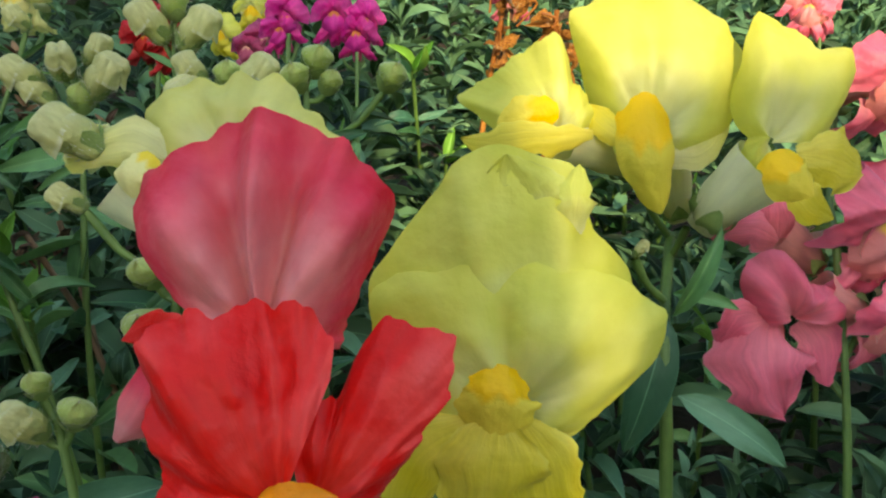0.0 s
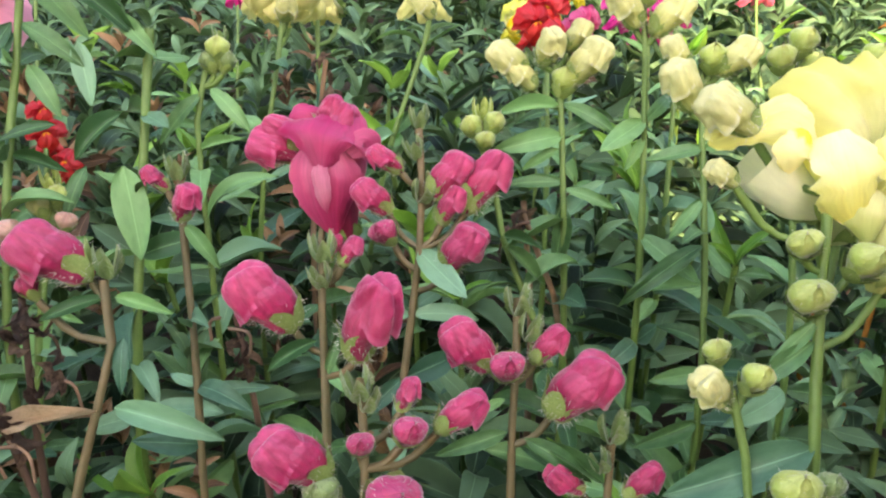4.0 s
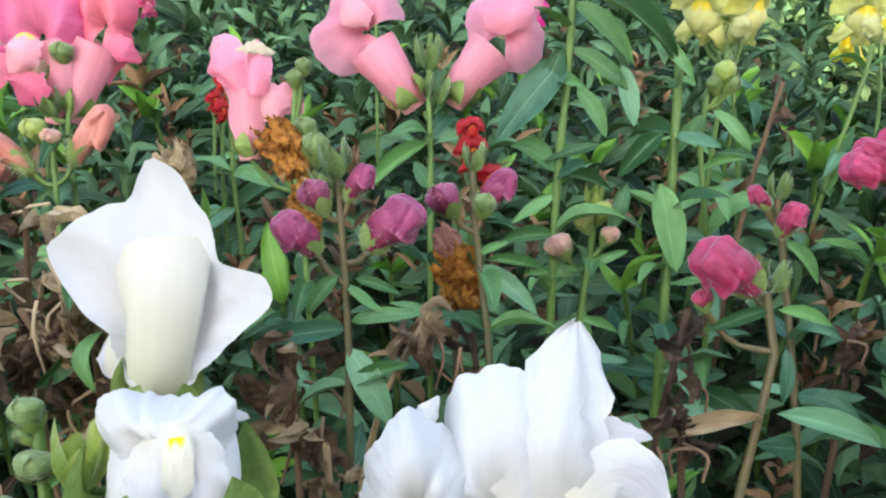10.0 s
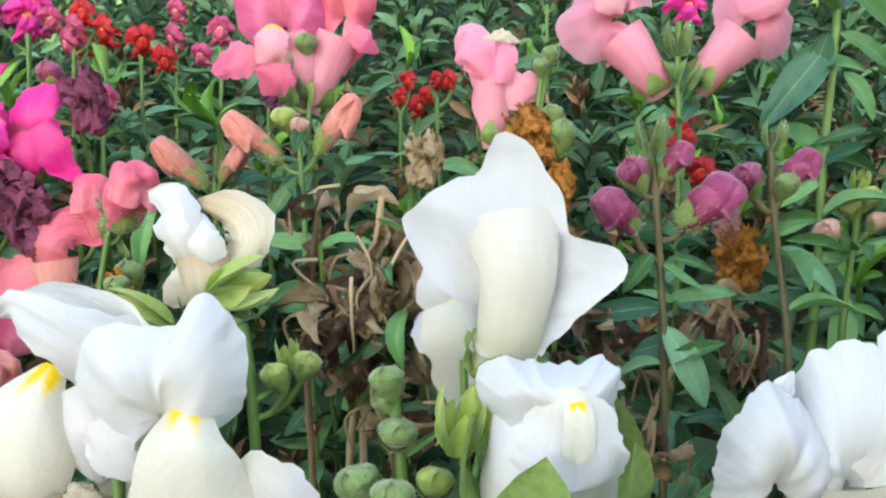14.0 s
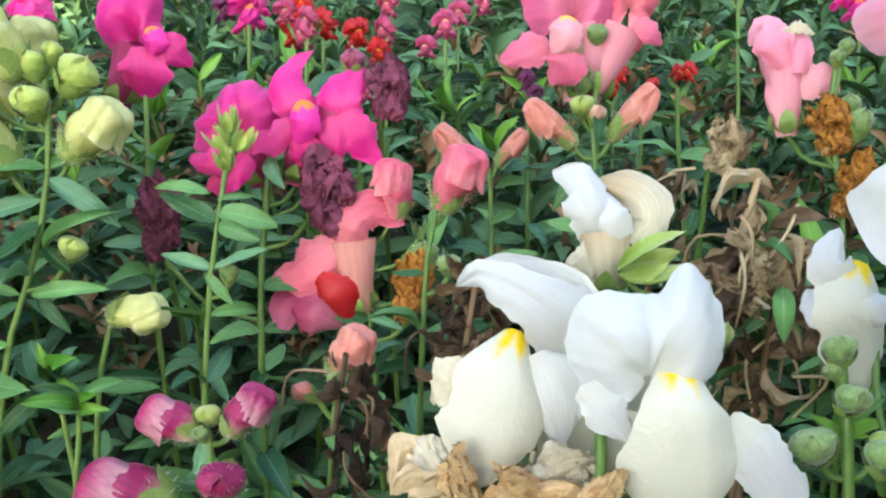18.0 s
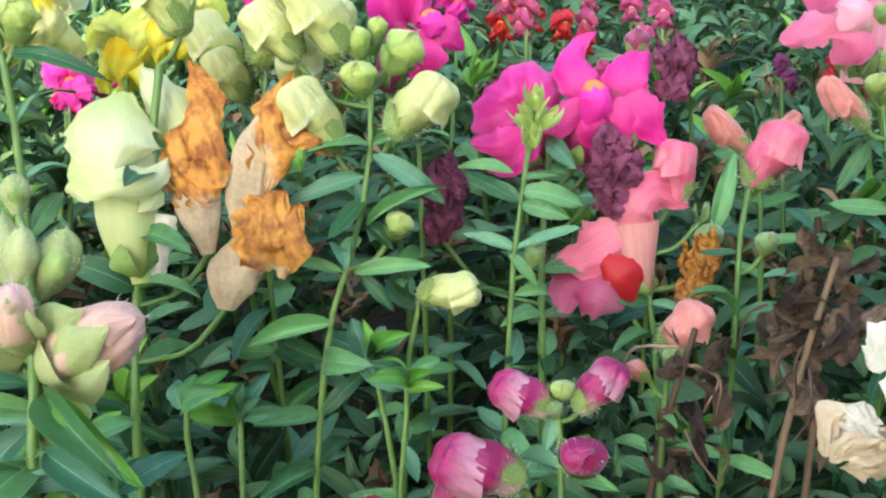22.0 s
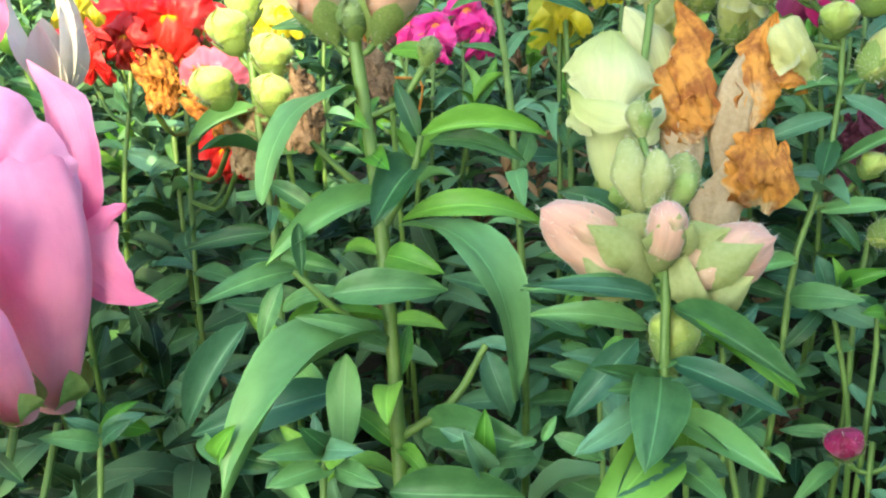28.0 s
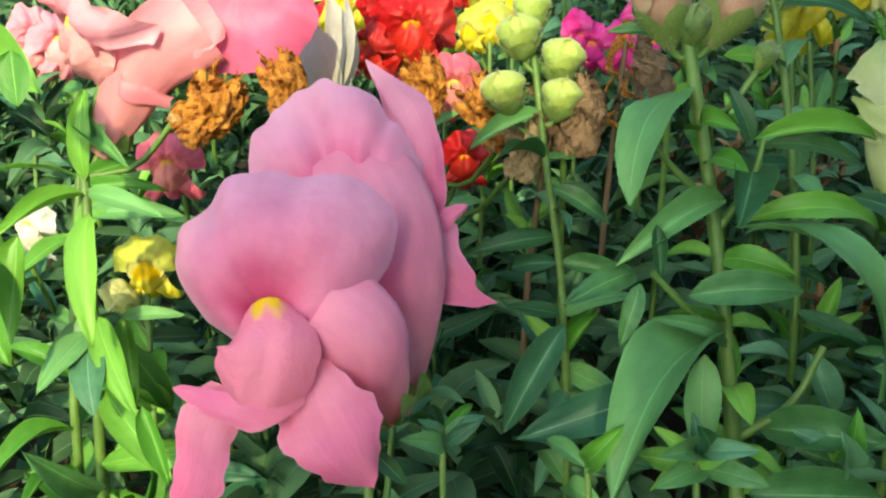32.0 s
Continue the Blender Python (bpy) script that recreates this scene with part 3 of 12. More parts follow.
# ---- flowers ----
def flower_meshes(seed, ruffle=1.0):
    """The lips, palate, tube and sepals of an open snapdragon, about one unit high, mouth at the origin, facing -y."""
    rng = np.random.default_rng(seed)
    nu, nv = 20, 41
    u, v = np.meshgrid(np.linspace(0, 1, nu), np.linspace(-1, 1, nv), indexing="ij")
    rim = ruffle * (0.05 * wobble(rng, v * 1.5, 0 * v, 3, (1, 3)) + 0.022 * wobble(rng, v * 6, 0 * v, 3, (1, 3)))
    skew = rng.uniform(-0.08, 0.08)
    # upper lip: a fan of two broad lobes, bulging over the mouth and turned back at the edge
    phi = v * (1.85 + rng.uniform(-0.1, 0.15)) + skew
    R = 0.44 * (1 - (0.2 if seed in (2, 4) else 0.08) * np.exp(-((phi / 0.16) ** 2)) - 0.1 * np.cos(phi * 2) * (np.abs(phi) > 0.8) + rim)
    r = 0.035 + (R - 0.035) * u
    x, z = np.sin(phi) * r * 0.94, 0.0 + np.cos(phi) * r * (1.05 - 0.12 * (np.abs(phi) > 1.57))
    y = -0.04 - 0.19 * np.sin(np.clip(u * 1.15, 0, 1) * math.pi * 0.85) * (0.55 + 0.45 * np.cos(phi)) + 0.17 * u**2.5 + (0.08 if seed in (2, 4) else 0.045) * np.exp(-((phi / 0.2) ** 2)) * np.sin(u * 2.6)
    y = y + ruffle * (0.035 * wobble(rng, v * 1.6, u * 1.0, 3, (0.8, 2.4)) * u**1.4 + 0.006 * np.sin(phi * 9 + rng.uniform(0, 6)) * u**2 + 0.03 * wobble(rng, v * 5, u * 0.6, 3, (0.8, 2.0)) * u**5 + 0.008 * wobble(rng, v * 5, u * 4, 3, (1, 2.5)))
    upper = np.stack([x, y, z], -1)
    # palate and pouch: a two-ridged tongue that closes the mouth and swells forward into a rounded bag
    a, b = np.meshgrid(np.linspace(0, 1, 16), np.linspace(-1, 1, 21), indexing="ij")
    groove = 0.05 * np.exp(-((b / 0.16) ** 2)) * (1 - 0.7 * a)
    pw = (0.13 + 0.11 * np.sin(np.clip(a * 1.15, 0, 1) * 2.3)) * np.sqrt(np.clip(1.04 - a**5, 0, 1)) * (1 + 0.03 * wobble(rng, a * 2, np.sign(b), 2))
    swell = 0.17 * np.sin(np.clip(a * 0.95 + 0.12, 0, 1) * math.pi * 0.88)
    palate = np.stack([b * pw, -0.08 - (swell - groove * np.sin(a * 3.1 + 0.2)) * (1 - 0.8 * b**2) + 0.07 * b**2 + ruffle * 0.012 * wobble(rng, a * 3, b * 2, 3), 0.1 - 0.48 * a - 0.03 * b**2 * (1 - a) + 0.035 * np.exp(-((b / 0.2) ** 2)) * a**4], -1)
    # lower lip: three lobes hanging from the foot of the palate
    lobe = np.maximum(0.92 * np.exp(-((v / 0.3) ** 4)), np.exp(-(((np.abs(v) - 0.72) / 0.36) ** 4)))
    lobe = (0.12 + 0.88 * lobe) if seed in (2, 4, 6) else (0.42 + 0.58 * lobe)
    R = 0.07 + 0.29 * lobe * (1 + rim * 1.6) + 0.02 * v * rng.uniform(-1, 1)
    ang = v * 0.62
    x = v * 0.22 + np.sin(ang) * R * u * 1.05
    z = -0.2 - np.cos(ang) * R * u * 1.02 + 0.03 * np.abs(v) * (1 - u)
    y = -0.06 + 0.1 * v**2 * (1 - u) - 0.13 * np.sin(u * 2.6) * (1 - 0.3 * np.abs(v)) + 0.17 * u**2
    y = y + ruffle * (0.03 * wobble(rng, v * 1.8, u, 3, (0.8, 2.4)) * u**1.3 + 0.028 * wobble(rng, v * 5, u * 0.6, 3, (0.8, 2.0)) * u**4 + 0.006 * wobble(rng, v * 5, u * 4, 3, (1, 2.5))) + 0.04 * (1 - lobe) * u
    lower = np.stack([x, y, z], -1)
    # tube: flattened, narrowing back and down to the sepals
    t, th = np.meshgrid(np.linspace(0, 1, 14), np.linspace(0, 2 * math.pi, 20, endpoint=False), indexing="ij")
    rr = 0.055 + 0.065 * t**0.8 + 0.025 * np.exp(-(((t - 0.1) / 0.12) ** 2)) + 0.11 * np.clip((t - 0.55) / 0.45, 0, 1) ** 2
    ridge = 1 + 0.09 * np.cos(2 * th) + 0.05 * np.cos(5 * th) * t
    tube = np.stack([rr * np.cos(th) * ridge, 0.5 * (1 - t) - 0.05 * t - 0.09 * np.clip((t - 0.6) / 0.4, 0, 1) * (1 + 0.3 * np.sin(th)), -0.33 * (1 - t) ** 1.2 - 0.02 + rr * 0.9 * np.sin(th) * ridge], -1)
    sepals = []
    for k in range(5):
        q = k * 2 * math.pi / 5 + 0.3
        lp = leaf_points(0.22, 0.5, 1, seed + k, 8, 5)
        c = np.stack([0.05 + 0.22 * lp[..., 2] + 0.1 * lp[..., 0], 0.17 * lp[..., 1], lp[..., 0] * 0.24], -1)
        px, pz, py = c[..., 0] * math.cos(q) - c[..., 1] * math.sin(q), c[..., 0] * math.sin(q) + c[..., 1] * math.cos(q), c[..., 2]
        sepals.append(np.stack([px, 0.54 - 0.8 * py + 0.5 * pz * 0, -0.37 + 0.55 * py + pz * 0.9], -1))
    return upper, lower, palate, tube, sepals


FLOWER_FORM = [flower_meshes(s, r) for s, r in ((1, 1.0), (2, 1.3), (3, 0.8), (4, 1.6), (5, 1.1), (6, 1.3))]
MADE = {}


def flower(p, at, az, tilt, size, pal, form=0, roll=0.0, label="", wide=1.0):
    """An open flower under plant p. az: which way it faces (0 towards -y, 90 towards +x); tilt: how far it looks up."""
    key = (pal, form)
    if key not in MADE:
        up, lo, pa, tube, sep = FLOWER_FORM[form]
        mu, ml, mt, mp = PAL[pal]
        MADE[key] = (grid_mesh("upper_lip", up, mu), grid_mesh("lower_lip", lo, ml), grid_mesh("palate", pa, mp), grid_mesh("tube", tube, mt, True), joined("calyx", [grid_mesh("k", k, SEPAL) for k in sep]))
    me = MADE[key]
    m = Matrix.Translation(at) @ pose(0, 0, 0, 0, 0, az) @ pose(0, 0, 0, -tilt, 0, 0) @ pose(0, 0, 0, 0, roll, 0) @ Matrix.Diagonal((size * wide, size, size, 1))
    tube = put("flower", me[3], p, m, label)
    for name, k in (("upper_lip", 0), ("lower_lip", 1), ("palate", 2), ("calyx", 4)):
        put(name, me[k], tube, m)
    pedicel(p, m @ Vector((0, 0.53, -0.36)))


def bud_points(seed, plump, fold):
    """A closed bud, one unit long, its foot at the origin and its tip up: a swollen sack, and the upper lip folded over it like a hood."""
    rng = np.random.default_rng(seed)
    u, th = np.meshgrid(np.linspace(0, 1, 14), math.pi / 2 + np.linspace(0, 2 * math.pi, 20, endpoint=False), indexing="ij")
    prof = np.sin(math.pi * u ** (1.3 if fold > 0.5 else 0.95) * 0.9 + 0.1) ** 0.72
    prof[0] *= 0.4
    prof[-1] *= 0.05
    r = plump * prof * (1 + 0.06 * np.cos(2 * th + 0.4) + 0.05 * np.cos(3 * th + rng.uniform(0, 6)) + 0.03 * wobble(rng, u * 2, np.cos(th), 3))
    r = r * (1 - 0.16 * fold * np.exp(-((np.abs(np.angle(np.exp(1j * (th + math.pi / 2)))) / 0.25) ** 2)) * np.sin(u * 3.1))
    r = r * (1 + 0.1 * fold * (np.abs(np.cos(1.5 * th + seed)) - 0.6) * np.sin(u * 3.1))
    sack = np.stack([r * np.cos(th) * (1 + 0.1 * fold * u**3), r * 0.92 * np.sin(th) - fold * 0.14 * u**2, u * (1 - 0.16 * fold) + 0.16 * fold * u**3 * np.cos(th) ** 2], -1)
    # hood: wraps the back and the sides, its edge lifted, its end bent forward over the tip
    u, v = np.meshgrid(np.linspace(0, 1, 13), np.linspace(-1, 1, 21), indexing="ij")
    aa = math.pi / 2 + v * (2.2 + 0.55 * np.sin(u * 2.6) + 0.12 * wobble(rng, u * 1.5, np.sign(v), 2)) + 0.2 * rng.uniform(-1, 1)
    h = 0.36 + 0.64 * u
    pr = np.sin(math.pi * h ** (1.3 if fold > 0.5 else 0.95) * 0.9 + 0.1) ** 0.72
    rr = plump * pr * (1.08 + fold * 0.13 * np.abs(v) ** 8 * (1 - u) + 0.05 * wobble(rng, u * 1.5, v * 1.5, 3) - 0.16 * np.exp(-((v / 0.12) ** 2)) * u) + 0.02 * (1 - u)
    rr = rr * np.sqrt(np.clip(1.02 - u**5, 0, 1)) * (1 + 0.14 * fold * (np.abs(np.sin(v * 3.2)) - 0.5) * np.sin(u * 3))
    hood = np.stack([rr * np.cos(aa) * (1 + 0.15 * fold * np.sin(u * 3)), rr * 0.92 * np.sin(aa) - fold * 0.2 * u**2, h + 0.02 - 0.08 * fold * u**3 + 0.03 * v**2], -1)
    return sack, hood


def closed_points(seed, plump):
    """A flower still shut, one unit long: a sack with a two-lobed chin, and the upper lip folded over it like a helmet with a lobed edge that stands proud."""
    rng = np.random.default_rng(seed)
    u, th = np.meshgrid(np.linspace(0, 1, 18), math.pi / 2 + np.linspace(0, 2 * math.pi, 30, endpoint=False), indexing="ij")
    front = np.angle(np.exp(1j * (th + math.pi / 2)))
    r = plump * (0.52 + 0.44 * np.sin(u * 2.2)) * np.sqrt(np.clip(1 - u**8, 0, 1) * np.clip(u * 9 + 0.1, 0, 1))
    chin = np.exp(-(((u - 0.62) / 0.18) ** 2)) * np.exp(-((front / 0.9) ** 2))
    r = r * (1 + 0.35 * chin - 0.28 * np.exp(-((front / 0.2) ** 2)) * np.clip(u * 1.5, 0, 1) + 0.06 * np.cos(3 * th + seed) + 0.04 * wobble(rng, u * 2, np.cos(th), 3))
    sack = np.stack([r * 1.05 * np.cos(th), r * 0.9 * np.sin(th) - 0.14 * u**1.5, u * 0.8], -1)
    u, th = np.meshgrid(np.linspace(0, 1, 22), math.pi / 2 + np.linspace(0, 2 * math.pi, 48, endpoint=False), indexing="ij")
    front = np.angle(np.exp(1j * (th + math.pi / 2)))
    edge = 0.52 - 0.1 * np.cos(front) + 0.12 * np.exp(-((front / 0.2) ** 2)) + 0.04 * wobble(rng, th * 0.5, 0 * th, 3)
    reach = plump * (0.86 + 0.4 * np.clip(np.cos(front), 0, 1) ** 1.5) * (1 + 0.06 * np.cos(3 * th + seed) + 0.06 * wobble(rng, u * 1.6, np.sin(th) * 1.5, 3))
    rr = reach * np.clip(np.cos(u * math.pi / 2), 0, 1) ** 0.42 + 0.02 * np.exp(-u * 10)
    rr = rr * (1 - 0.3 * np.exp(-((front / 0.16) ** 2)) * np.sin(u * 2.4 + 0.5) - 0.2 * np.exp(-(((np.abs(front) - 1.15) / 0.16) ** 2)) * np.sin(u * 2.2 + 0.4) - 0.14 * np.exp(-(((front - 2.2) / 0.2) ** 2)) * np.sin(u * 3))
    x, y = rr * 1.02 * np.cos(th), rr * 0.95 * np.sin(th) - 0.12 - 0.06 * u
    z = edge + (0.96 - edge) * np.sin(u * math.pi / 2) ** 0.75 + 0.05 * np.abs(x) / plump * u - 0.09 * np.exp(-((x / 0.06) ** 2)) * u + 0.12 * y * u
    hood = np.stack([x, y, z], -1)
    return sack, hood


def bracts(seed):
    """The tip of a stalk: pointed bracts folded upwards round one another."""
    rng = np.random.default_rng(seed)
    out = []
    for k in range(6):
        q, length, spread = k * 2.4 + rng.uniform(-0.3, 0.3), rng.uniform(0.75, 1.15), rng.uniform(0.1, 0.32)
        lp = leaf_points(0.1, 0.9, 1.0, seed + k, 9, 5)
        r, across, up = 0.04 + spread * lp[..., 0] + 0.5 * lp[..., 2], 0.42 * lp[..., 1], lp[..., 0] * length
        out.append(np.stack([r * math.cos(q) - across * math.sin(q), r * math.sin(q) + across * math.cos(q), up - 0.05], -1))
    return out


def hairs(pts, count, length, seed, thick=0.0045):
    """Fine pale hairs standing off a sheet, as slim blades in one mesh."""
    rng = np.random.default_rng(seed)
    nu, nv = pts.shape[:2]
    mid = pts.reshape(-1, 3).mean(0)
    V, F = [], []
    for k in range(count):
        i, j = int(rng.integers(0, nu)), int(rng.integers(0, nv))
        o = pts[i, j]
        out = (o - mid) * np.array([1, 1, 0.35]) + rng.normal(0, 0.05, 3)
        out /= np.linalg.norm(out) + 1e-9
        tip = o + out * length * rng.uniform(0.5, 1.2) + np.array([0, 0, rng.uniform(-0.4, 0.8)]) * length * 0.6
        w = np.cross(out, rng.normal(0, 1, 3))
        w *= thick / (np.linalg.norm(w) + 1e-9)
        V += [o + w, o - w, tip]
        F.append((3 * k, 3 * k + 1, 3 * k + 2))
    me = bpy.data.meshes.new("k")
    me.from_pydata([tuple(map(float, q)) for q in V], [], F)
    me.uv_layers.new(name="UVMap")
    me.materials.append(FUZZ)
    return me


BUD_FORM = [closed_points(1, 0.26), closed_points(2, 0.31), bud_points(3, 0.33, 0.55), bud_points(4, 0.21, 0.8), bud_points(5, 0.29, 0.6), closed_points(6, 0.27)]
BUD_R = (0.26, 0.31, 0.33, 0.21, 0.29, 0.27)


def crumple(seed, plump, amount, folds=(2, 3, 5, 9, 15)):
    """A withered flower: papery sheets, sharply creased, collapsed flat and wrapped round one another, with torn ends and a kinked middle."""
    rng = np.random.default_rng(seed)
    sheets = []
    kink = rng.uniform(-0.5, 0.5)
    for k in range(4):
        u, v = np.meshgrid(np.linspace(0, 1, 34), np.linspace(-1, 1, 24), indexing="ij")
        top = rng.uniform(0.6, 1.0) + 0.16 * wobble(rng, v * 1.6, 0 * v, 3) * 0.6
        th = k * 1.6 + rng.uniform(-0.4, 0.4) + v * 1.2 + 1.1 * (u - 0.5) * rng.uniform(-1, 1)
        f = sum(np.abs(np.sin(v * q * rng.uniform(0.2, 0.7) + u * q * rng.uniform(1.2, 2.6) + rng.uniform(0, 6))) / q**0.7 for q in folds)
        waist = 1 - 0.35 * np.exp(-(((u - 0.48 - 0.1 * kink) / 0.1) ** 2))
        r = plump * (0.35 + 0.8 * np.sin(math.pi * np.clip(u * 0.9 + 0.06, 0, 1)) ** 0.7) * waist * (1 + amount * 1.5 * (f - 1.4)) + plump * 0.5 * u**3 * wobble(rng, v * 1.3, u, 2)
        bend = plump * (0.55 * np.sin(u * 3.3 + seed) + 0.9 * kink * np.abs(u - 0.45))
        sheets.append(np.stack([r * np.cos(th) + bend, r * np.sin(th) * 0.55, u * top + 0.04 * wobble(rng, v * 3, u * 3, 2)], -1))
    return sheets


DRY_FORM = [crumple(11, 0.165, 0.3), crumple(12, 0.22, 0.38), crumple(13, 0.3, 0.45), crumple(14, 0.38, 0.5), crumple(15, 0.3, 0.2, (1.5, 2.5, 4)), crumple(16, 0.22, 0.24, (1.5, 3, 5))]


def axis_pose(at, lean_x, lean_y, size, spin=0.0, wide=1.0):
    """Pose of a thing that grows up from its foot: leaning to +x and to +y by those degrees."""
    d = Vector((math.tan(radians(lean_x)) if abs(lean_x) < 89 else math.copysign(50, lean_x), math.tan(radians(lean_y)), 1)) if abs(lean_x) < 90 else Vector((math.copysign(1, lean_x), 0, -math.tan(radians(abs(lean_x) - 90))))
    z = d.normalized()
    x = Vector((1, 0, 0)) - z * z.x if abs(z.x) < 0.97 else Vector((0, 0, -1)) - z * -z.z
    x.normalize()
    q = Matrix((x, z.cross(x), z)).transposed().to_4x4()
    return Matrix.Translation(at) @ q @ Matrix.Rotation(radians(spin), 4, 'Z') @ Matrix.Diagonal((size * wide, size * wide, size, 1))


def bud(p, at, lean=0.0, back=0.0, size=0.015, pal="rose", form=0, spin=0.0, wide=1.0, sepals=True, label="", name="bud"):
    """A bud with its foot at the place given, under plant p."""
    key = ("bud", pal, form)
    if key not in MADE and form == 3:
        MADE[key] = joined("bud", [grid_mesh("k", k, BUD[pal]) for k in bracts(len(pal))] + [hairs(bracts(9)[0], 60, 0.12, 7)])
    if key not in MADE:
        MADE[key] = joined("bud", [grid_mesh("k", BUD_FORM[form][0], BUD[pal], True), grid_mesh("k", BUD_FORM[form][1], BUD.get(pal + " hood", BUD[pal]), form in (0, 1, 5))])
    if form == 3:
        sepals = False
        pedicel(p, at)
    if ("calyx", form) not in MADE:
        parts = []
        for k in range(5):
            q = k * 2 * math.pi / 5
            lp = leaf_points(0.0, 0.4, 0.6, 50 + k, 8, 5)
            uu = lp[..., 0] * (0.44 if form in (0, 1, 5) else 0.62 if form == 4 else 0.5)
            rad = BUD_R[form] * np.sin(math.pi * uu ** (1.3 if form != 2 else 0.95) * 0.9 + 0.1) ** 0.72 * 1.12 + 0.02 + 0.05 * lp[..., 0] ** 3
            if form in (0, 1, 5):
                rad = BUD_R[form] * (0.45 + 0.55 * np.clip(uu, 0, 1) ** 0.7) * 1.14 * np.sqrt(np.clip(uu * 9 + 0.15, 0, 1)) + 0.015 + 0.06 * lp[..., 0] ** 3
            aa = q + lp[..., 1] * 1.5
            parts.append(grid_mesh("k", np.stack([rad * np.cos(aa), rad * 0.92 * np.sin(aa), uu - 0.02], -1), SEPAL))
        parts.append(hairs(BUD_FORM[form][0][: 9 if form in (0, 1, 5) else 14] * np.array([1.15, 1.15, 1]), 190, 0.1, form))
        MADE[("calyx", form)] = joined("calyx", parts)
    m = axis_pose(at, lean, back, size, spin, wide)
    b = put(name, MADE[key], p, m, label)
    if sepals:
        put("calyx", MADE[("calyx", form)], b, m)
        pedicel(p, at)
    return b


def dried(p, at, lean=0.0, back=0.0, size=0.03, mat=None, form=0, spin=0.0, wide=1.0, label=""):
    mat = mat or DRY
    key = ("dry", mat.name, form)
    if key not in MADE:
        MADE[key] = joined("withered_flower", [grid_mesh("k", k, mat) for k in DRY_FORM[form]])
    pedicel(p, at)
    return put("withered_flower", MADE[key], p, axis_pose(at, lean, back, size, spin, wide), label)


# ---- sculpted flowers: lips, lobes and tubes shaped one by one, in a frame of their own (x right, y away, z up) ----
GRAIN = 0.22


def eased(values, n, soft=2):
    """Values spread evenly over n places and smoothed."""
    v = np.interp(np.linspace(0, 1, n), np.linspace(0, 1, len(values)), values)
    for _ in range(soft):
        v[1:-1] = 0.25 * v[:-2] + 0.5 * v[1:-1] + 0.25 * v[2:]
    return v


def fan(at, rim, bulge=0.6, back=0.4, ruffle=0.1, seed=0, folds=(), nu=22, nv=97):
    """A lip spread round the throat: rim gives its reach by the angle from straight up; it bulges forward and turns back at the edge."""
    rng = np.random.default_rng(seed)
    a = np.linspace(rim[0][0], rim[-1][0], nv)
    r = np.interp(a, [k[0] for k in rim], [k[1] for k in rim])
    for _ in range(2):
        r[1:-1] = 0.15 * r[:-2] + 0.7 * r[1:-1] + 0.15 * r[2:]
    u, v = np.meshgrid(np.linspace(0, 1, nu), np.linspace(-1, 1, nv), indexing="ij")
    phi = np.radians(a)[None, :] + 0 * u
    size = float(r.mean())
    rr = r[None, :] * (0.05 + 0.95 * u) * (1 + ruffle * 0.16 * wobble(rng, v * 7, 0 * v, 3, (1, 3)) * u**3)
    y = -bulge * np.sin(math.pi * 0.75 * u**0.8) * (0.65 + 0.35 * np.cos(phi)) + back * u**2.6
    y = y + ruffle * size * (0.4 * wobble(rng, v * 1.7, u * 0.8, 3, (0.8, 2.4)) * u**1.5 + 0.3 * wobble(rng, v * 5, u * 0.5, 3, (0.8, 2.0)) * u**4 + 0.1 * wobble(rng, v * 2.4, u * 3, 3, (1, 2.0)) * np.sqrt(u))
    for where, deep, wide in folds:
        y = y + deep * size * 0.6 * np.exp(-(((np.degrees(phi) - where) / wide) ** 2)) * np.sin(u * 2.7)
    return np.stack([at[0] + np.sin(phi) * rr, at[1] + y, at[2] + np.cos(phi) * rr], -1), False


def petal(path, half, cup=0.25, ruffle=0.09, seed=0, fold=0.06, nu=20, nv=15, crease=0.0):
    """A lobe along a bent centre line with its half-width on the way; cup bends its edges back, fold creases it down the middle."""
    rng = np.random.default_rng(seed + 500)
    nu, nv = (46, 30) if crease else (nu, nv)
    c = along(path, nu)
    t = np.gradient(c, axis=0)
    t /= np.linalg.norm(t, axis=1)[:, None]
    n = np.array([0.0, -1.0, 0.0]) - t * (t @ np.array([0.0, -1.0, 0.0]))[:, None] + 1e-6
    n /= np.linalg.norm(n, axis=1)[:, None]
    side = np.cross(t, n)
    u, v = np.meshgrid(np.linspace(0, 1, nu), np.linspace(-1, 1, nv), indexing="ij")
    w = eased(half, nu)[:, None] * np.sqrt(np.clip(1.0 - 0.985 * u**9, 0, 1)) * (1 - 0.55 * (1 - u) ** 7) * (1 + ruffle * 1.1 * wobble(rng, u * 3.0, np.sign(v) * 0.7, 3))
    size = float(np.mean(half))
    lift = -cup * w * v**2 + ruffle * size * (0.8 * wobble(rng, u * 1.6, v * 0.9, 3) * np.abs(v) ** 1.5 + 0.6 * wobble(rng, u * 5, v, 3) * np.abs(v) ** 4 + 0.12 * wobble(rng, u * 5, v * 4, 3)) - fold * size * np.exp(-((v / 0.22) ** 2)) * np.sin(u * 2.9)
    if crease:
        lift = lift + crease * size * (sum(np.abs(np.sin(v * q * rng.uniform(0.3, 0.9) + u * q * rng.uniform(1.2, 2.6) + rng.uniform(0, 6))) / q**0.75 for q in (2, 3.5, 6, 10, 16)) - 1.25)
        w = w * (1 + 0.08 * np.abs(v) ** 3 * wobble(rng, u * 3.5, np.sign(v), 3, (1, 3)) + 0.03 * wobble(rng, u * 4, v * 3, 3))
    return c[:, None] + side[:, None] * (v * w)[..., None] + n[:, None] * lift[..., None], False


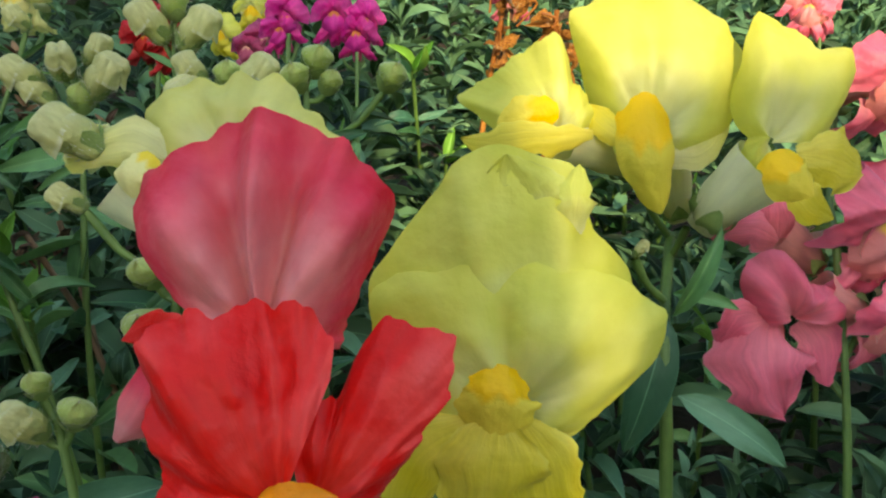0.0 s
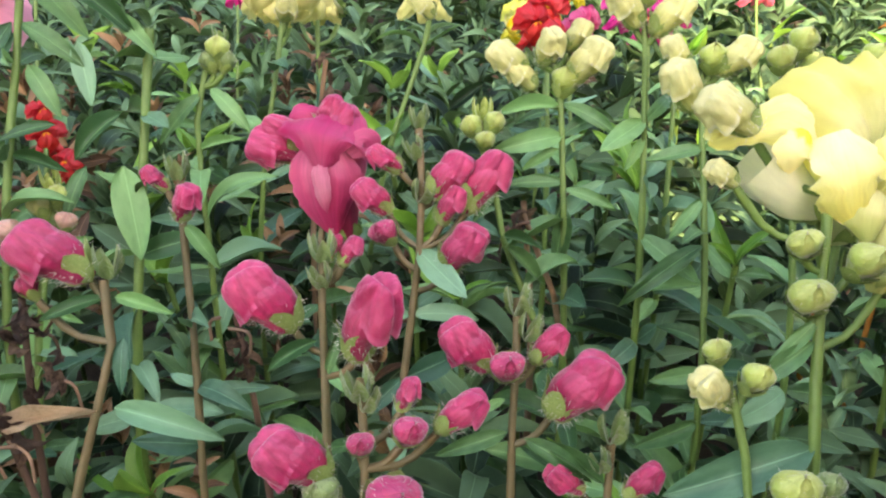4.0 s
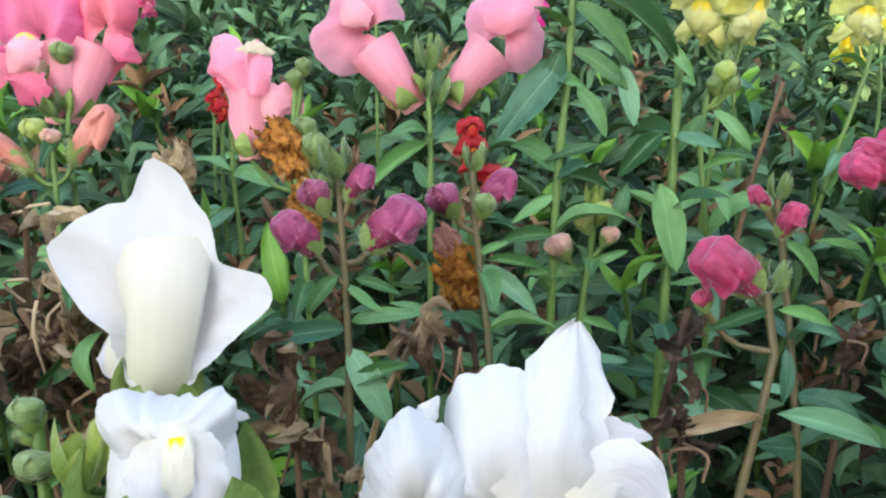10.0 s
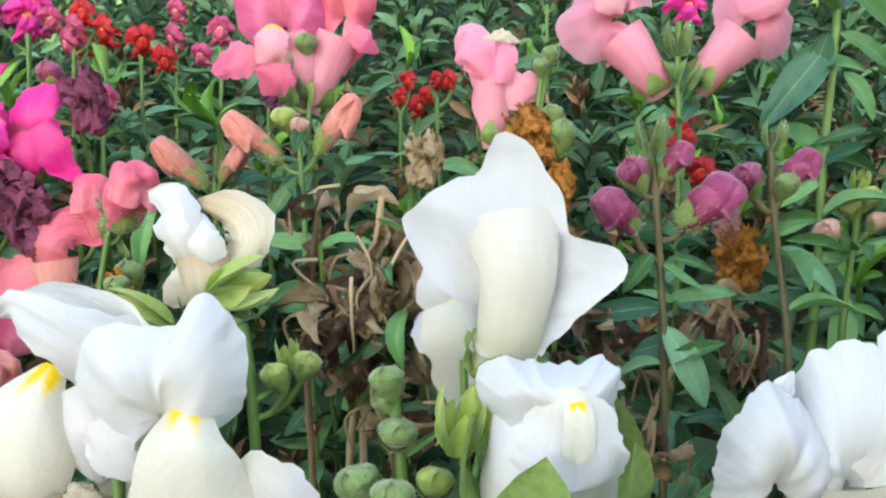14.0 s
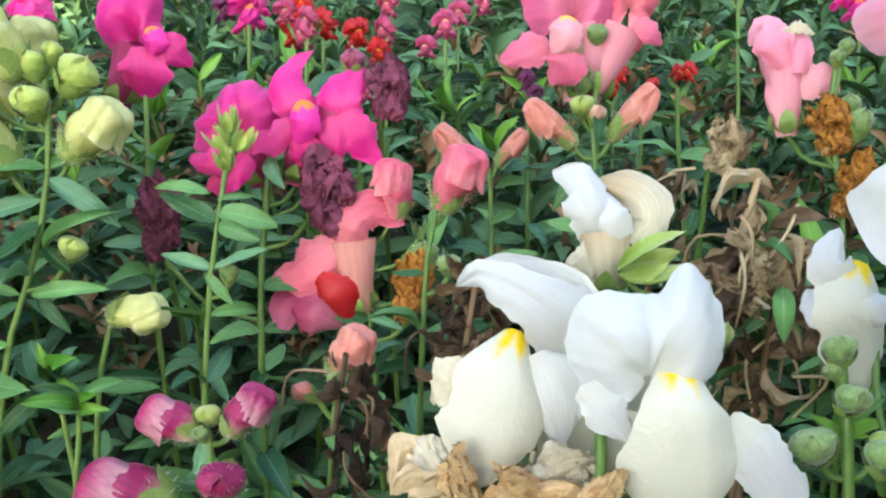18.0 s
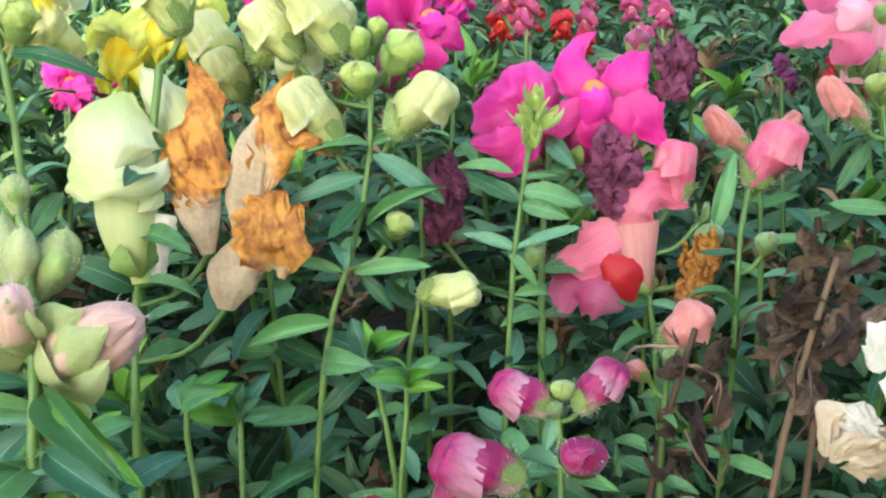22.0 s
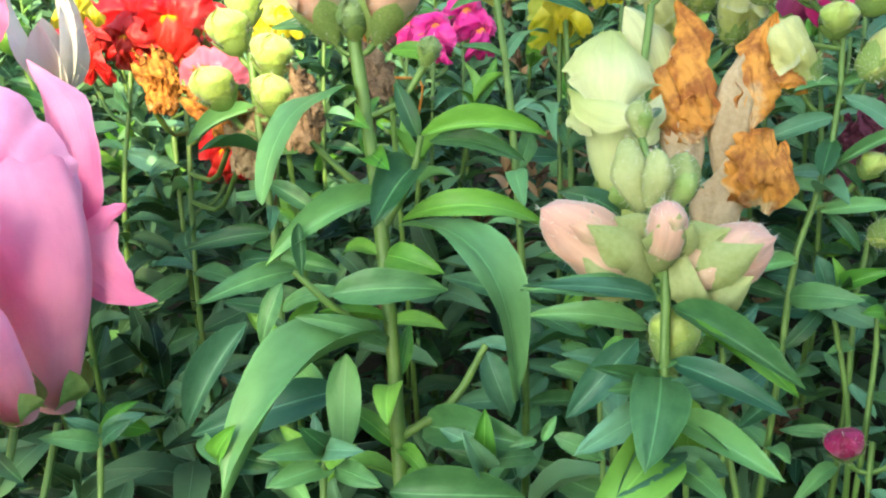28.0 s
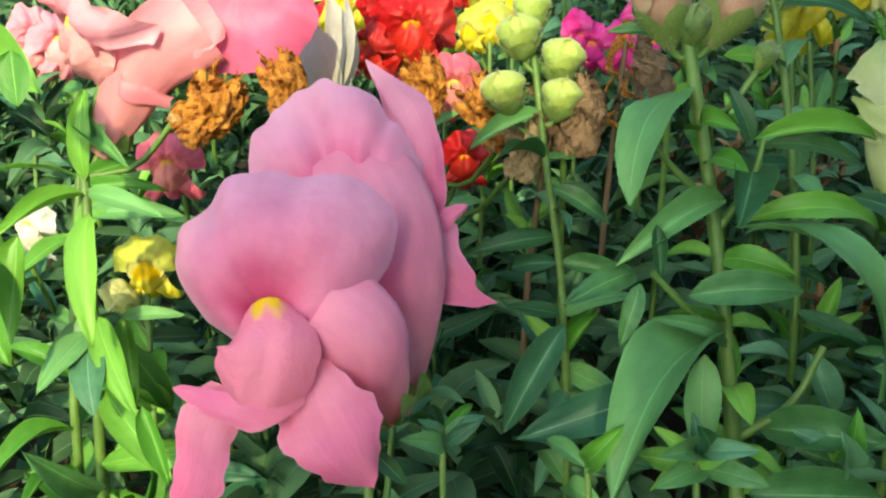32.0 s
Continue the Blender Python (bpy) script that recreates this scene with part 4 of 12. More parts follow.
def tube(path, radii, flat=0.75, ruffle=0.05, seed=0, crease=0.0, cap=False, nu=16, nv=24):
    """The closed tube of a flower along a bent line, flattened from front to back and ribbed."""
    rng = np.random.default_rng(seed + 700)
    nu, nv = (44, 40) if crease else (nu, nv)
    c = along(path, nu)
    t = np.gradient(c, axis=0)
    t /= np.linalg.norm(t, axis=1)[:, None]
    n = np.array([0.0, -1.0, 0.0]) - t * (t @ np.array([0.0, -1.0, 0.0]))[:, None] + 1e-6
    n /= np.linalg.norm(n, axis=1)[:, None]
    side = np.cross(t, n)
    u, th = np.meshgrid(np.linspace(0, 1, nu), np.linspace(0, 2 * math.pi, nv, endpoint=False), indexing="ij")
    r = eased(radii, nu)[:, None] * (1 + 0.05 * np.cos(5 * th) * u + ruffle * wobble(rng, u * 1.4, np.cos(th) * 1.4, 3))
    if cap:
        r = r * np.sqrt(np.clip(1.0 - u**5, 0, 1))
    if crease:
        r = r * (1 + crease * (sum(np.abs(np.sin(np.cos(th + k) * q * rng.uniform(0.3, 0.8) + u * q * rng.uniform(1.0, 2.4) + rng.uniform(0, 6))) / q**0.75 for k, q in enumerate((2, 3.5, 6, 10, 15))) - 1.25))
    return c[:, None] + side[:, None] * (r * np.cos(th))[..., None] + n[:, None] * (r * flat * np.sin(th))[..., None], True


def spot(at, turn, unit):
    """A flower's own frame: its place, its turn in degrees, and how many metres one of its units is."""
    return pose(*at, *turn) @ Matrix.Scale(unit / GRAIN, 4)


def bloom(p, m, pieces, base, foot=None, label="", fuzz=0):
    """A flower of sculpted pieces under plant p: the first carries the rest; sepals clasp the base of a tube."""
    first, crumpled = None, pieces[0][0].startswith("withered")
    for name, mat, (pts, shut) in pieces:
        ob = put(name, grid_mesh(name, pts * GRAIN, mat, shut), first or p, m, "" if first else label)
        if first is None:
            first = ob
            if shut and not crumpled and not fuzz:
                way = pts[4].mean(0) - pts[0].mean(0)
                way /= np.linalg.norm(way)
                wide = np.linalg.norm(pts[1] - pts[1].mean(0), axis=1).max()
                a = np.cross(way, (0.3, 1.0, 0.2))
                a /= np.linalg.norm(a)
                b = np.cross(way, a)
                leaves = []
                for k in range(5):
                    q = k * 1.257 + 0.4
                    out = a * math.cos(q) + b * math.sin(q)
                    o = pts[0].mean(0)
                    lp = leaf_points(0.06, 0.4, 0.8, 40 + k, 8, 5)
                    across = np.cross(way, out)
                    leaves.append(grid_mesh("k", (o + lp[..., :1] * (way * wide * 2.1) + lp[..., 1:2] * across * wide * 1.5 + (lp[..., 2:3] * wide * 1.5 + wide * (0.25 + 0.95 * np.minimum(1, lp[..., :1] * 2.2))) * out) * GRAIN, SEPAL))
                put("calyx", joined("calyx", leaves), first, m)
    if fuzz:
        put("hair", hairs(pieces[0][2][0] * GRAIN, fuzz, 0.03, fuzz, 0.0011), first, m)
    pedicel(p, m @ Vector([k * GRAIN for k in (foot or base)]))


# ---- the ground and the unseen walls added for shade ----
rng0 = np.random.default_rng(7)
n = 90
gx = np.concatenate([[-3000, -300, -40, -8], np.linspace(-2.2, 1.6, n), [6, 40, 300, 3000]])
gy = np.concatenate([[-3000, -300, -40, -6], np.linspace(-1.2, 2.6, n), [8, 40, 300, 3000]])
A, B = np.meshgrid(gx, gy, indexing="ij")
near = ((A > -2.3) & (A < 1.7) & (B > -1.3) & (B < 2.7)) * 1.0
Z = near * (0.006 * wobble(rng0, A * 9, B * 9, 4) + 0.004 * rng0.standard_normal(A.shape)) - 0.004
tagged(new("ground", grid_mesh("ground", np.stack([A, B, Z], -1), SOIL)), "dark crumbly garden soil under the plants", "ground", kind="structure")


def box(name, lo, hi, mat, bevel=0.01):
    bm = bmesh.new()
    bmesh.ops.create_cube(bm, size=1)
    for v in bm.verts:
        v.co = [lo[k] + (v.co[k] + 0.5) * (hi[k] - lo[k]) for k in range(3)]
    bmesh.ops.bevel(bm, geom=bm.edges[:], offset=bevel, segments=2, affect='EDGES')
    me = bpy.data.meshes.new(name)
    bm.to_mesh(me)
    bm.free()
    me.materials.append(mat)
    return new(name, me)


# out of view: walls added behind the walk so their shadows fall on the bed
tagged(box("wall_south", (-0.705, -1.1, -0.1), (0.045, -0.9, 2.6), PLASTER), "unseen plain plastered wall, added to shade the middle of the bed", "wall", kind="structure")

tagged(box("wall_low", (-0.8, -1.1, -0.1), (-0.705 - 0.004, -0.9, 1.1), PLASTER), "unseen lower plastered wall, added to shade the near and low plants", "wall", kind="structure")

tagged(box("wall_low_east", (0.045 + 0.004, -1.1, -0.1), (2.0, -0.9, 1.105), PLASTER), "unseen lower plastered wall, added to shade the near and low plants", "wall", kind="structure")

# out of view: added to block low sky light and deepen the gaps
for name, lo, hi in (("wall_north", (-4.0, 3.4, -0.1), (4.0, 3.6, 2.4)), ("wall_west", (-4.2, -1.1, -0.1), (-4.0, 3.6, 2.4)), ("wall_east", (4.0, -1.1, -0.1), (4.2, 3.6, 2.4))):
    tagged(box(name, lo, hi, HEDGE), "unseen dark green wall, added to block light from the low sky", "wall", kind="structure")

# ---- the plants ----
RNG = np.random.default_rng(3)
STALKS, SKIN = {}, {}


def stalk(p, pts, r, mat=None):
    STALKS[p.name] = along(pts, 60)
    SKIN[p.name] = mat or STEM
    return rod("stem", pts, r * 1.1, r * 0.75, mat or STEM, p, 20, 8)


def pedicel(p, foot, mat=None):
    """A short stalk from the plant's stem to a bud or flower."""
    c = STALKS[p.name]
    f = np.array(foot)
    flat = np.linalg.norm(c[:, :2] - f[:2], axis=1)
    d = np.linalg.norm(c - f, axis=1) + 3.0 * np.maximum(0, c[:, 2] - f[2] + 0.5 * flat)
    o = c[int(np.argmin(d))]
    if np.linalg.norm(o - f) > 0.045:
        rod("stem", [(f[0] + 0.006, f[1] + 0.01, 0), (f[0] + 0.002, f[1] + 0.004, f[2] * 0.6), f], 0.0012, 0.0009, STEM, p, 8, 6)
    elif np.linalg.norm(o - f) > 0.003:
        mid = o * 0.45 + f * 0.55 + np.array([0, 0, -0.22 * np.linalg.norm((o - f)[:2])])
        rod("pedicel", [o, mid, f], 0.0008, 0.001, mat or SKIN[p.name], p, 6, 6)


p = plant("red snapdragon with ruffled open flower and orange throat", (-0.0034, 0.0772, 0))
S = [(-0.0034, 0.0772, 0.0000), (-0.0037, 0.0786, 0.2666), (-0.0044, 0.0868, 0.2832), (-0.0061, 0.0926, 0.2945)]
stalk(p, S, 0.0016)
bloom(p, spot((-0.0028, 0.0893, 0.3055), (-25.6, -2.0, -8.8), 0.00701), [
    ("flower", PAL["red"][2], tube([(-0.19, 1.6, -3.5), (-0.11, 0.9, -2.6), (-0.01, 0.1, -1.83)], (0.25, 0.45, 0.7))),
    ("upper_lip", PAL["red"][1], fan((-0.15, -0, -1.8), [(-94, 1.88), (-65, 2.34), (-48, 3.12), (-39, 3.73), (-33, 4.08), (-24, 3.87), (-17, 3.71), (-4, 3.74), (8, 3.68), (17, 3.22), (21, 2.55)], bulge=0.8, back=0.55, ruffle=0.14, seed=6, folds=((0, 0.25, 10), (-35, -0.15, 12)))),
    ("upper_lip", PAL["red"][1], fan((0.38, 0.25, -1.77), [(-19, 1.34), (2, 1.89), (14, 2.05), (16, 2.98), (21, 3.58), (32, 3.86), (41, 3.87), (52, 3.19), (54, 2.44), (75, 1.31), (100, 1.08)], bulge=0.4, back=0.5, ruffle=0.16, seed=8, folds=((20, 0.2, 9),))),
    ("lobe", PAL["red"][1], petal([(-1.63, 0.6, 1.03), (-2.6, 1.5, 1.21), (-3.33, 2.3, 1.19), (-3.89, 2.7, 1.01)], (0.46, 0.5, 0.44, 0.14), seed=9, ruffle=0.06)),
    ("palate", PAL["red2"][3], petal([(0.07, -0.6, -1.04), (0.12, -1, -1.4), (0.07, -0.6, -2.19)], (0.9, 1, 0.9), cup=0.5)),
], (-0.19, 1.6, -3.5), (-0.24, 2, -3.99))
bloom(p, spot((-0.0059, 0.1026, 0.3109), (-25.6, -2.0, -8.8), 0.00760), [
    ("flower", PAL["red"][2], tube([(-0.3, 1.6, -2.34), (-0.19, 0.9, -1.13), (-0.05, 0.2, -0.27)], (0.25, 0.45, 0.6))),
    ("upper_lip", PAL["red"][0], fan((-0.02, 0.1, -0.41), [(-92, 1.34), (-75, 1.44), (-61, 2.06), (-47, 2.98), (-38, 3.73), (-15, 3.7), (-5, 4.18), (3, 4.29), (13, 3.85), (34, 3.68), (42, 3.67), (47, 2.96), (57, 2.04), (79, 1.44), (96, 1.29)], bulge=0.75, back=0.75, ruffle=0.16, seed=3, folds=((0, -0.3, 5), (13, 0.4, 7), (-13, 0.4, 7), (36, -0.2, 12), (-34, -0.2, 12)))),
    ("lobe", PAL["red"][0], tube([(-2.81, 0.7, -2.2), (-2.32, 0.4, -1.73), (-1.89, 0.4, -0.96)], (0.1, 0.46, 0.4), seed=4)),
], (-0.3, 1.6, -2.34), (-0.37, 2, -2.87))
leaves_up(p, S, 10, 0.0245, RNG, None, 0.34, 0.79, 0.31, 0.2)
p = plant("yellow snapdragon with large open flowers", (0.0324, 0.1014, 0))
S = [(0.0324, 0.1014, 0.0000), (0.0326, 0.1029, 0.2419), (0.0334, 0.1114, 0.2598), (0.0385, 0.1256, 0.2794)]
stalk(p, S, 0.0016)
bloom(p, spot((0.0325, 0.1170, 0.2940), (-25.6, -2.0, -8.8), 0.00932), [
    ("flower", PAL["yellow"][2], tube([(0.16, 2.2, -3.01), (0.04, 1.2, -1.87), (-0.03, 0.2, -1.04)], (0.3, 0.6, 0.8))),
    ("upper_lip", PAL["yellow"][0], fan((0.03, 0.25, -1), [(-100, 1.75), (-76, 2.1), (-49, 3.34), (-30, 3.72), (-21, 4.16), (-17, 4.17), (-14, 4.48), (-5, 4.63), (4, 4.66), (17, 4.55), (25, 3.53), (34, 3.38), (45, 3.19), (64, 2.59), (84, 1.92), (119, 1.19)], bulge=0.5, back=0.6, ruffle=0.1, seed=11, folds=((-12, -0.12, 10),))),
    ("upper_lip", PAL["yellow"][0], fan((-0, 0, -0.95), [(-101, 1.58), (-75, 2.12), (-50, 3.25), (-37, 2.98), (-24, 2.69), (-7, 2.49), (7, 2.55), (20, 2.55), (30, 2.82), (44, 3), (55, 3.23), (59, 3.27), (64, 3.06), (71, 2.83), (78, 2.24), (90, 1.59), (117, 1.07)], bulge=0.9, back=0.45, ruffle=0.09, seed=16, folds=((-5, 0.28, 12), (40, -0.1, 10)))),
    ("lobe", PAL["yellow"][0], petal([(0.18, 0.25, 1.95), (0.19, -0.05, 2.7), (-0.04, 0.1, 3.53)], (1.05, 0.88, 0.4), cup=0.25, ruffle=0.16, seed=12, fold=0.2)),
    ("lobe", PAL["yellow"][0], petal([(1.17, 0.1, 2.1), (1.16, -0.2, 2.69), (1.28, 0.2, 3.36)], (0.3, 0.34, 0.18), cup=0.5, ruffle=0.16, seed=17)),
    ("palate", PAL["yellow"][3], petal([(-0.15, -0.6, -0.1), (-0.25, -0.9, -0.55), (-0.32, -0.7, -1.35)], (0.58, 0.66, 0.8), cup=0.5)),
    ("lobe", PAL["yellow"][1], petal([(-0.74, -0.5, -1.1), (-1.51, -0.6, -1.56), (-2.05, -0.1, -2.92)], (0.5, 0.6, 0.4), seed=13, ruffle=0.12)),
    ("lobe", PAL["yellow"][1], petal([(-0.28, -0.7, -1.11), (-0.38, -0.8, -1.8), (-0.36, -0.1, -3.27)], (1.05, 0.95, 0.9), seed=14, ruffle=0.1)),
    ("lobe", PAL["yellow"][1], petal([(0.23, -0.5, -1.15), (0.66, -0.5, -1.87), (1, 0, -3.3)], (0.55, 0.5, 0.35), seed=15, ruffle=0.12)),
], (0.16, 2.2, -3.01), (0.2, 2.6, -3.59))
leaves_up(p, S, 10, 0.0245, RNG, None, 0.34, 0.64, 0.31, 0.2)
p = plant("yellow snapdragon with sunlit flowers and green sepals", (0.0694, 0.1262, 0))
S = [(0.0694, 0.1262, 0.0000), (0.0695, 0.1283, 0.2615), (0.0700, 0.1399, 0.2858), (0.0775, 0.1568, 0.2876), (0.0801, 0.1628, 0.2916)]
stalk(p, S, 0.0016)
bloom(p, spot((0.0696, 0.1598, 0.3234), (-25.6, -2.0, -8.8), 0.01137), [
    ("flower", PAL["yellow"][2], tube([(1.04, 1.9, -1.92), (0.63, 1.1, -1.1), (0.11, 0.2, -0.47)], (0.25, 0.45, 0.55))),
    ("upper_lip", PAL["yellow"][0], fan((-0.02, 0.1, -0.59), [(-115, 0.76), (-61, 0.91), (-39, 1.95), (-32, 2.69), (-15, 2.69), (5, 2.79), (23, 2.71), (40, 2.44), (50, 2.51), (69, 1.8), (88, 1.3), (115, 0.88)], bulge=0.6, back=0.6, ruffle=0.12, seed=21, folds=((0, 0.22, 10),))),
    ("palate", PAL["yellow"][3], petal([(-0.18, -0.3, 0.16), (-0.2, -0.7, -0.79), (0.09, -0.3, -1.96)], (0.55, 0.52, 0.28), cup=0.6, ruffle=0.05)),
    ("lobe", PAL["yellow"][1], petal([(-0.18, -0.3, -0.79), (-0.72, -0.3, -0.49), (-1.18, 0, 0)], (0.2, 0.28, 0.14), seed=22, ruffle=0.12)),
    ("lobe", PAL["lemon"][0], petal([(0.02, -0.1, -0.81), (0.8, -0, -0.75), (1.5, 0.4, -0.14)], (0.3, 0.4, 0.2), seed=23)),
], (1.04, 1.9, -1.92), (0.93, 2.1, -2.26))
bloom(p, spot((0.0939, 0.1482, 0.3220), (-25.6, -2.0, -8.8), 0.01097), [
    ("flower", PAL["lemon"][2], tube([(-1.24, 1.2, -1.77), (-0.91, 0.8, -1.25), (-0.38, 0.3, -0.67)], (0.28, 0.55, 0.65), flat=0.8)),
    ("upper_lip", PAL["yellow"][0], fan((-0.32, 0.2, -0.27), [(172, 0.7), (296, 0.3), (341, 1.44), (358, 2.45), (371, 2.2), (389, 1.91), (400, 2.34), (416, 1.88), (432, 1.29), (455, 0.92)], bulge=0.5, back=0.5, ruffle=0.16, seed=28, folds=((15, 0.3, 9),))),
    ("palate", PAL["yellow"][3], petal([(-0.42, -0.5, -0.46), (-0.31, -0.7, -0.87), (0.16, -0.5, -1.28)], (0.45, 0.45, 0.3), cup=0.5)),
    ("lobe", PAL["yellow"][1], petal([(-0.08, -0.4, -0.55), (0.5, -0.4, -0.64), (1.25, 0, -0.8)], (0.4, 0.55, 0.4), seed=29, ruffle=0.14)),
    ("lobe", PAL["yellow"][1], petal([(-0.18, -0.4, -0.93), (0.07, -0.5, -1.33), (0.7, -0.1, -1.65)], (0.35, 0.35, 0.15), seed=30)),
], (-1.24, 1.2, -1.77), (-1.48, 1.3, -1.76))
bloom(p, spot((0.0451, 0.1607, 0.3234), (-25.6, -2.0, -8.8), 0.01117), [
    ("flower", PAL["yellow"][2], tube([(2.11, 1.2, -0.98), (1.36, 0.7, -0.77), (0.64, 0.2, -0.57)], (0.25, 0.4, 0.45))),
    ("upper_lip", PAL["yellow"][0], fan((0.48, 0.2, -0.52), [(-93, 0.85), (-74, 1.52), (-71, 1.89), (-39, 1.52), (-21, 1.67), (2, 1.81), (16, 1.02), (89, 0.57)], bulge=0.4, back=0.3, ruffle=0.14, seed=25, folds=((-20, 0.2, 10),))),
    ("lobe", PAL["yellow"][1], petal([(1.06, -0.2, -0.58), (0.12, -0.5, -0.65), (-0.73, -0.3, -0.74), (-1.25, 0, -0.6)], (0.18, 0.3, 0.32, 0.12), seed=26, ruffle=0.18)),
    ("palate", PAL["yellow"][3], petal([(0.48, -0.1, -0.12), (-0.14, -0.3, -0.2), (-0.61, -0.1, -0.36)], (0.3, 0.34, 0.2), cup=0.4)),
], (2.11, 1.2, -0.98))
bud(p, (0.0647, 0.1458, 0.2959), 20, 14, 0.0045, "lemon", 0, 80, 1)
leaf(p, (0.0717, 0.1397, 0.2859), (0.0823, 0.1458, 0.3024), 0.2, 2, 0, LEAF)
leaf(p, (0.0706, 0.1398, 0.2858), (0.0607, 0.1297, 0.2612), 0.35, 1, 0, LEAF_BLUE)
leaf(p, (0.0719, 0.1416, 0.2899), (0.0850, 0.1380, 0.2873), 0.25, 1, 0, LEAF)
leaf(p, (0.0722, 0.1327, 0.2717), (0.0927, 0.1230, 0.2593), 0.3, 1, 0, LEAF_BLUE)
leaves_up(p, S, 10, 0.0245, RNG, None, 0.34, 0.64, 0.31, 0.2)
p = plant("coral pink snapdragon with drooping flowers", (0.1201, 0.1354, 0))
S = [(0.1201, 0.1354, 0.0000), (0.1202, 0.1375, 0.2412), (0.1206, 0.1492, 0.2656), (0.1197, 0.1606, 0.2888)]
stalk(p, S, 0.0012)
bloom(p, spot((0.1084, 0.1540, 0.2718), (-25.6, -2.0, -8.8), 0.01289), [
    ("flower", PAL["coral"][2], tube([(1.51, 0.4, 0.17), (1, 0.2, 0.39), (0.5, -0, 0.6)], (0.24, 0.38, 0.45))),
    ("upper_lip", PAL["coral"][0], fan((0.05, -0, 0.2), [(-106, 0.56), (-70, 0.89), (-50, 1.24), (-31, 1.33), (-13, 1.25), (0, 1.05), (23, 0.65), (47, 0.83), (75, 0.99), (91, 0.98), (103, 0.68)], bulge=0.6, back=0.35, ruffle=0.12, seed=171, folds=((-30, 0.25, 14), (40, -0.2, 14)))),
    ("lobe", PAL["coral"][1], petal([(-0.22, 0.2, 0.29), (-0.49, -0.4, -0.16), (-0.48, -0.55, -0.77), (-0.14, -0.1, -1.5)], (0.7, 0.92, 0.92, 0.44), cup=0.5, seed=173, ruffle=0.12, fold=0.22)),
    ("lobe", PAL["coral"][1], petal([(-0.44, -0.1, 0.21), (-0.97, -0.3, 0.08), (-1.25, -0, -0.35)], (0.36, 0.44, 0.22), seed=172, ruffle=0.16)),
    ("lobe", PAL["coral"][1], petal([(0.2, 0, 0.2), (0.5, -0.1, -0.19), (0.7, 0.1, -1.02)], (0.46, 0.44, 0.2), seed=176, ruffle=0.14)),
], (1.51, 0.4, 0.17))
bloom(p, spot((0.1056, 0.1698, 0.2918), (-25.6, -2.0, -8.8), 0.01322), [
    ("flower", PAL["coral"][2], tube([(1.14, 0.3, -0.81), (0.7, 0.1, -0.5), (0.3, 0, -0.2)], (0.2, 0.36, 0.42))),
    ("upper_lip", PAL["coral"][0], petal([(0.3, 0, -0.3), (-0.32, -0.3, -0.11), (-0.62, -0.2, -0.15), (-0.9, 0, -0.3)], (0.45, 0.4, 0.26, 0.08), cup=0.4, seed=174, ruffle=0.14)),
    ("lobe", PAL["coral"][0], petal([(0.3, 0, -0.3), (0.21, -0.2, 0.19), (0.15, 0, 0.6)], (0.38, 0.42, 0.14), seed=175, ruffle=0.14)),
], (1.14, 0.3, -0.81))
flower(p, (0.1275, 0.1616, 0.2937), 20, 0, 0.0335, "coral", 3, 0)
flower(p, (0.1293, 0.1523, 0.2752), 30, -10, 0.0258, "coral", 2, 0)
flower(p, (0.1326, 0.1753, 0.3241), 10, 0, 0.0258, "coral", 1, 0)
leaves_up(p, S, 10, 0.028, RNG, None, 0.34, 0.74, 0.31, 0.2)
p = plant("pale yellow snapdragon with open flowers above green buds", (-0.0294, 0.1389, 0))
S = [(-0.0294, 0.1389, 0.0000), (-0.0288, 0.1407, 0.2480), (-0.0273, 0.1509, 0.2691), (-0.0243, 0.1619, 0.2925), (-0.0231, 0.1695, 0.3084)]
stalk(p, S, 0.0015)
bloom(p, spot((-0.0168, 0.1715, 0.3063), (-25.9, -1.2, -7.3), 0.01199), [
    ("flower", PAL["lemon"][2], tube([(0.33, 1.2, -1.58), (0.22, 0.6, -0.86), (0.2, -0, -0.2)], (0.22, 0.45, 0.6))),
    ("upper_lip", PAL["lemon"][0], fan((0.4, -0, 0), [(-129, 1.08), (-81, 1.51), (-57, 2.01), (-44, 2.04), (-17, 1.69), (8, 1.71), (14, 1.95), (34, 1.65), (54, 1.59), (78, 1.94), (105, 1.36), (134, 1.11), (151, 0.78)], bulge=0.75, back=0.6, ruffle=0.2, seed=31, folds=((-30, 0.3, 10), (15, 0.3, 10), (50, -0.2, 12)))),
    ("lobe", PAL["lemon"][0], petal([(-0.5, -0.6, 0.26), (-0.29, -0.8, -0.57), (0, -0.4, -1.36)], (0.62, 0.68, 0.36), cup=0.45, seed=32, ruffle=0.14, fold=0.12)),
    ("lobe", PAL["lemon"][1], petal([(0.45, -0.5, 0.23), (0.7, -0.6, -0.26), (1.11, -0.1, -0.91)], (0.48, 0.52, 0.24), seed=36, ruffle=0.14)),
    ("lobe", PAL["yellow"][1], petal([(1.28, 0.3, -0.58), (1.54, 0.3, -0.83), (1.89, 0.4, -1.06)], (0.34, 0.26, 0.08), seed=33)),
    ("palate", PAL["lemon"][3], petal([(-0.49, -0.4, 0.05), (-0.46, -0.6, -0.36), (-0.34, -0.4, -0.73)], (0.22, 0.26, 0.16), cup=0.5)),
], (0.33, 1.2, -1.58))
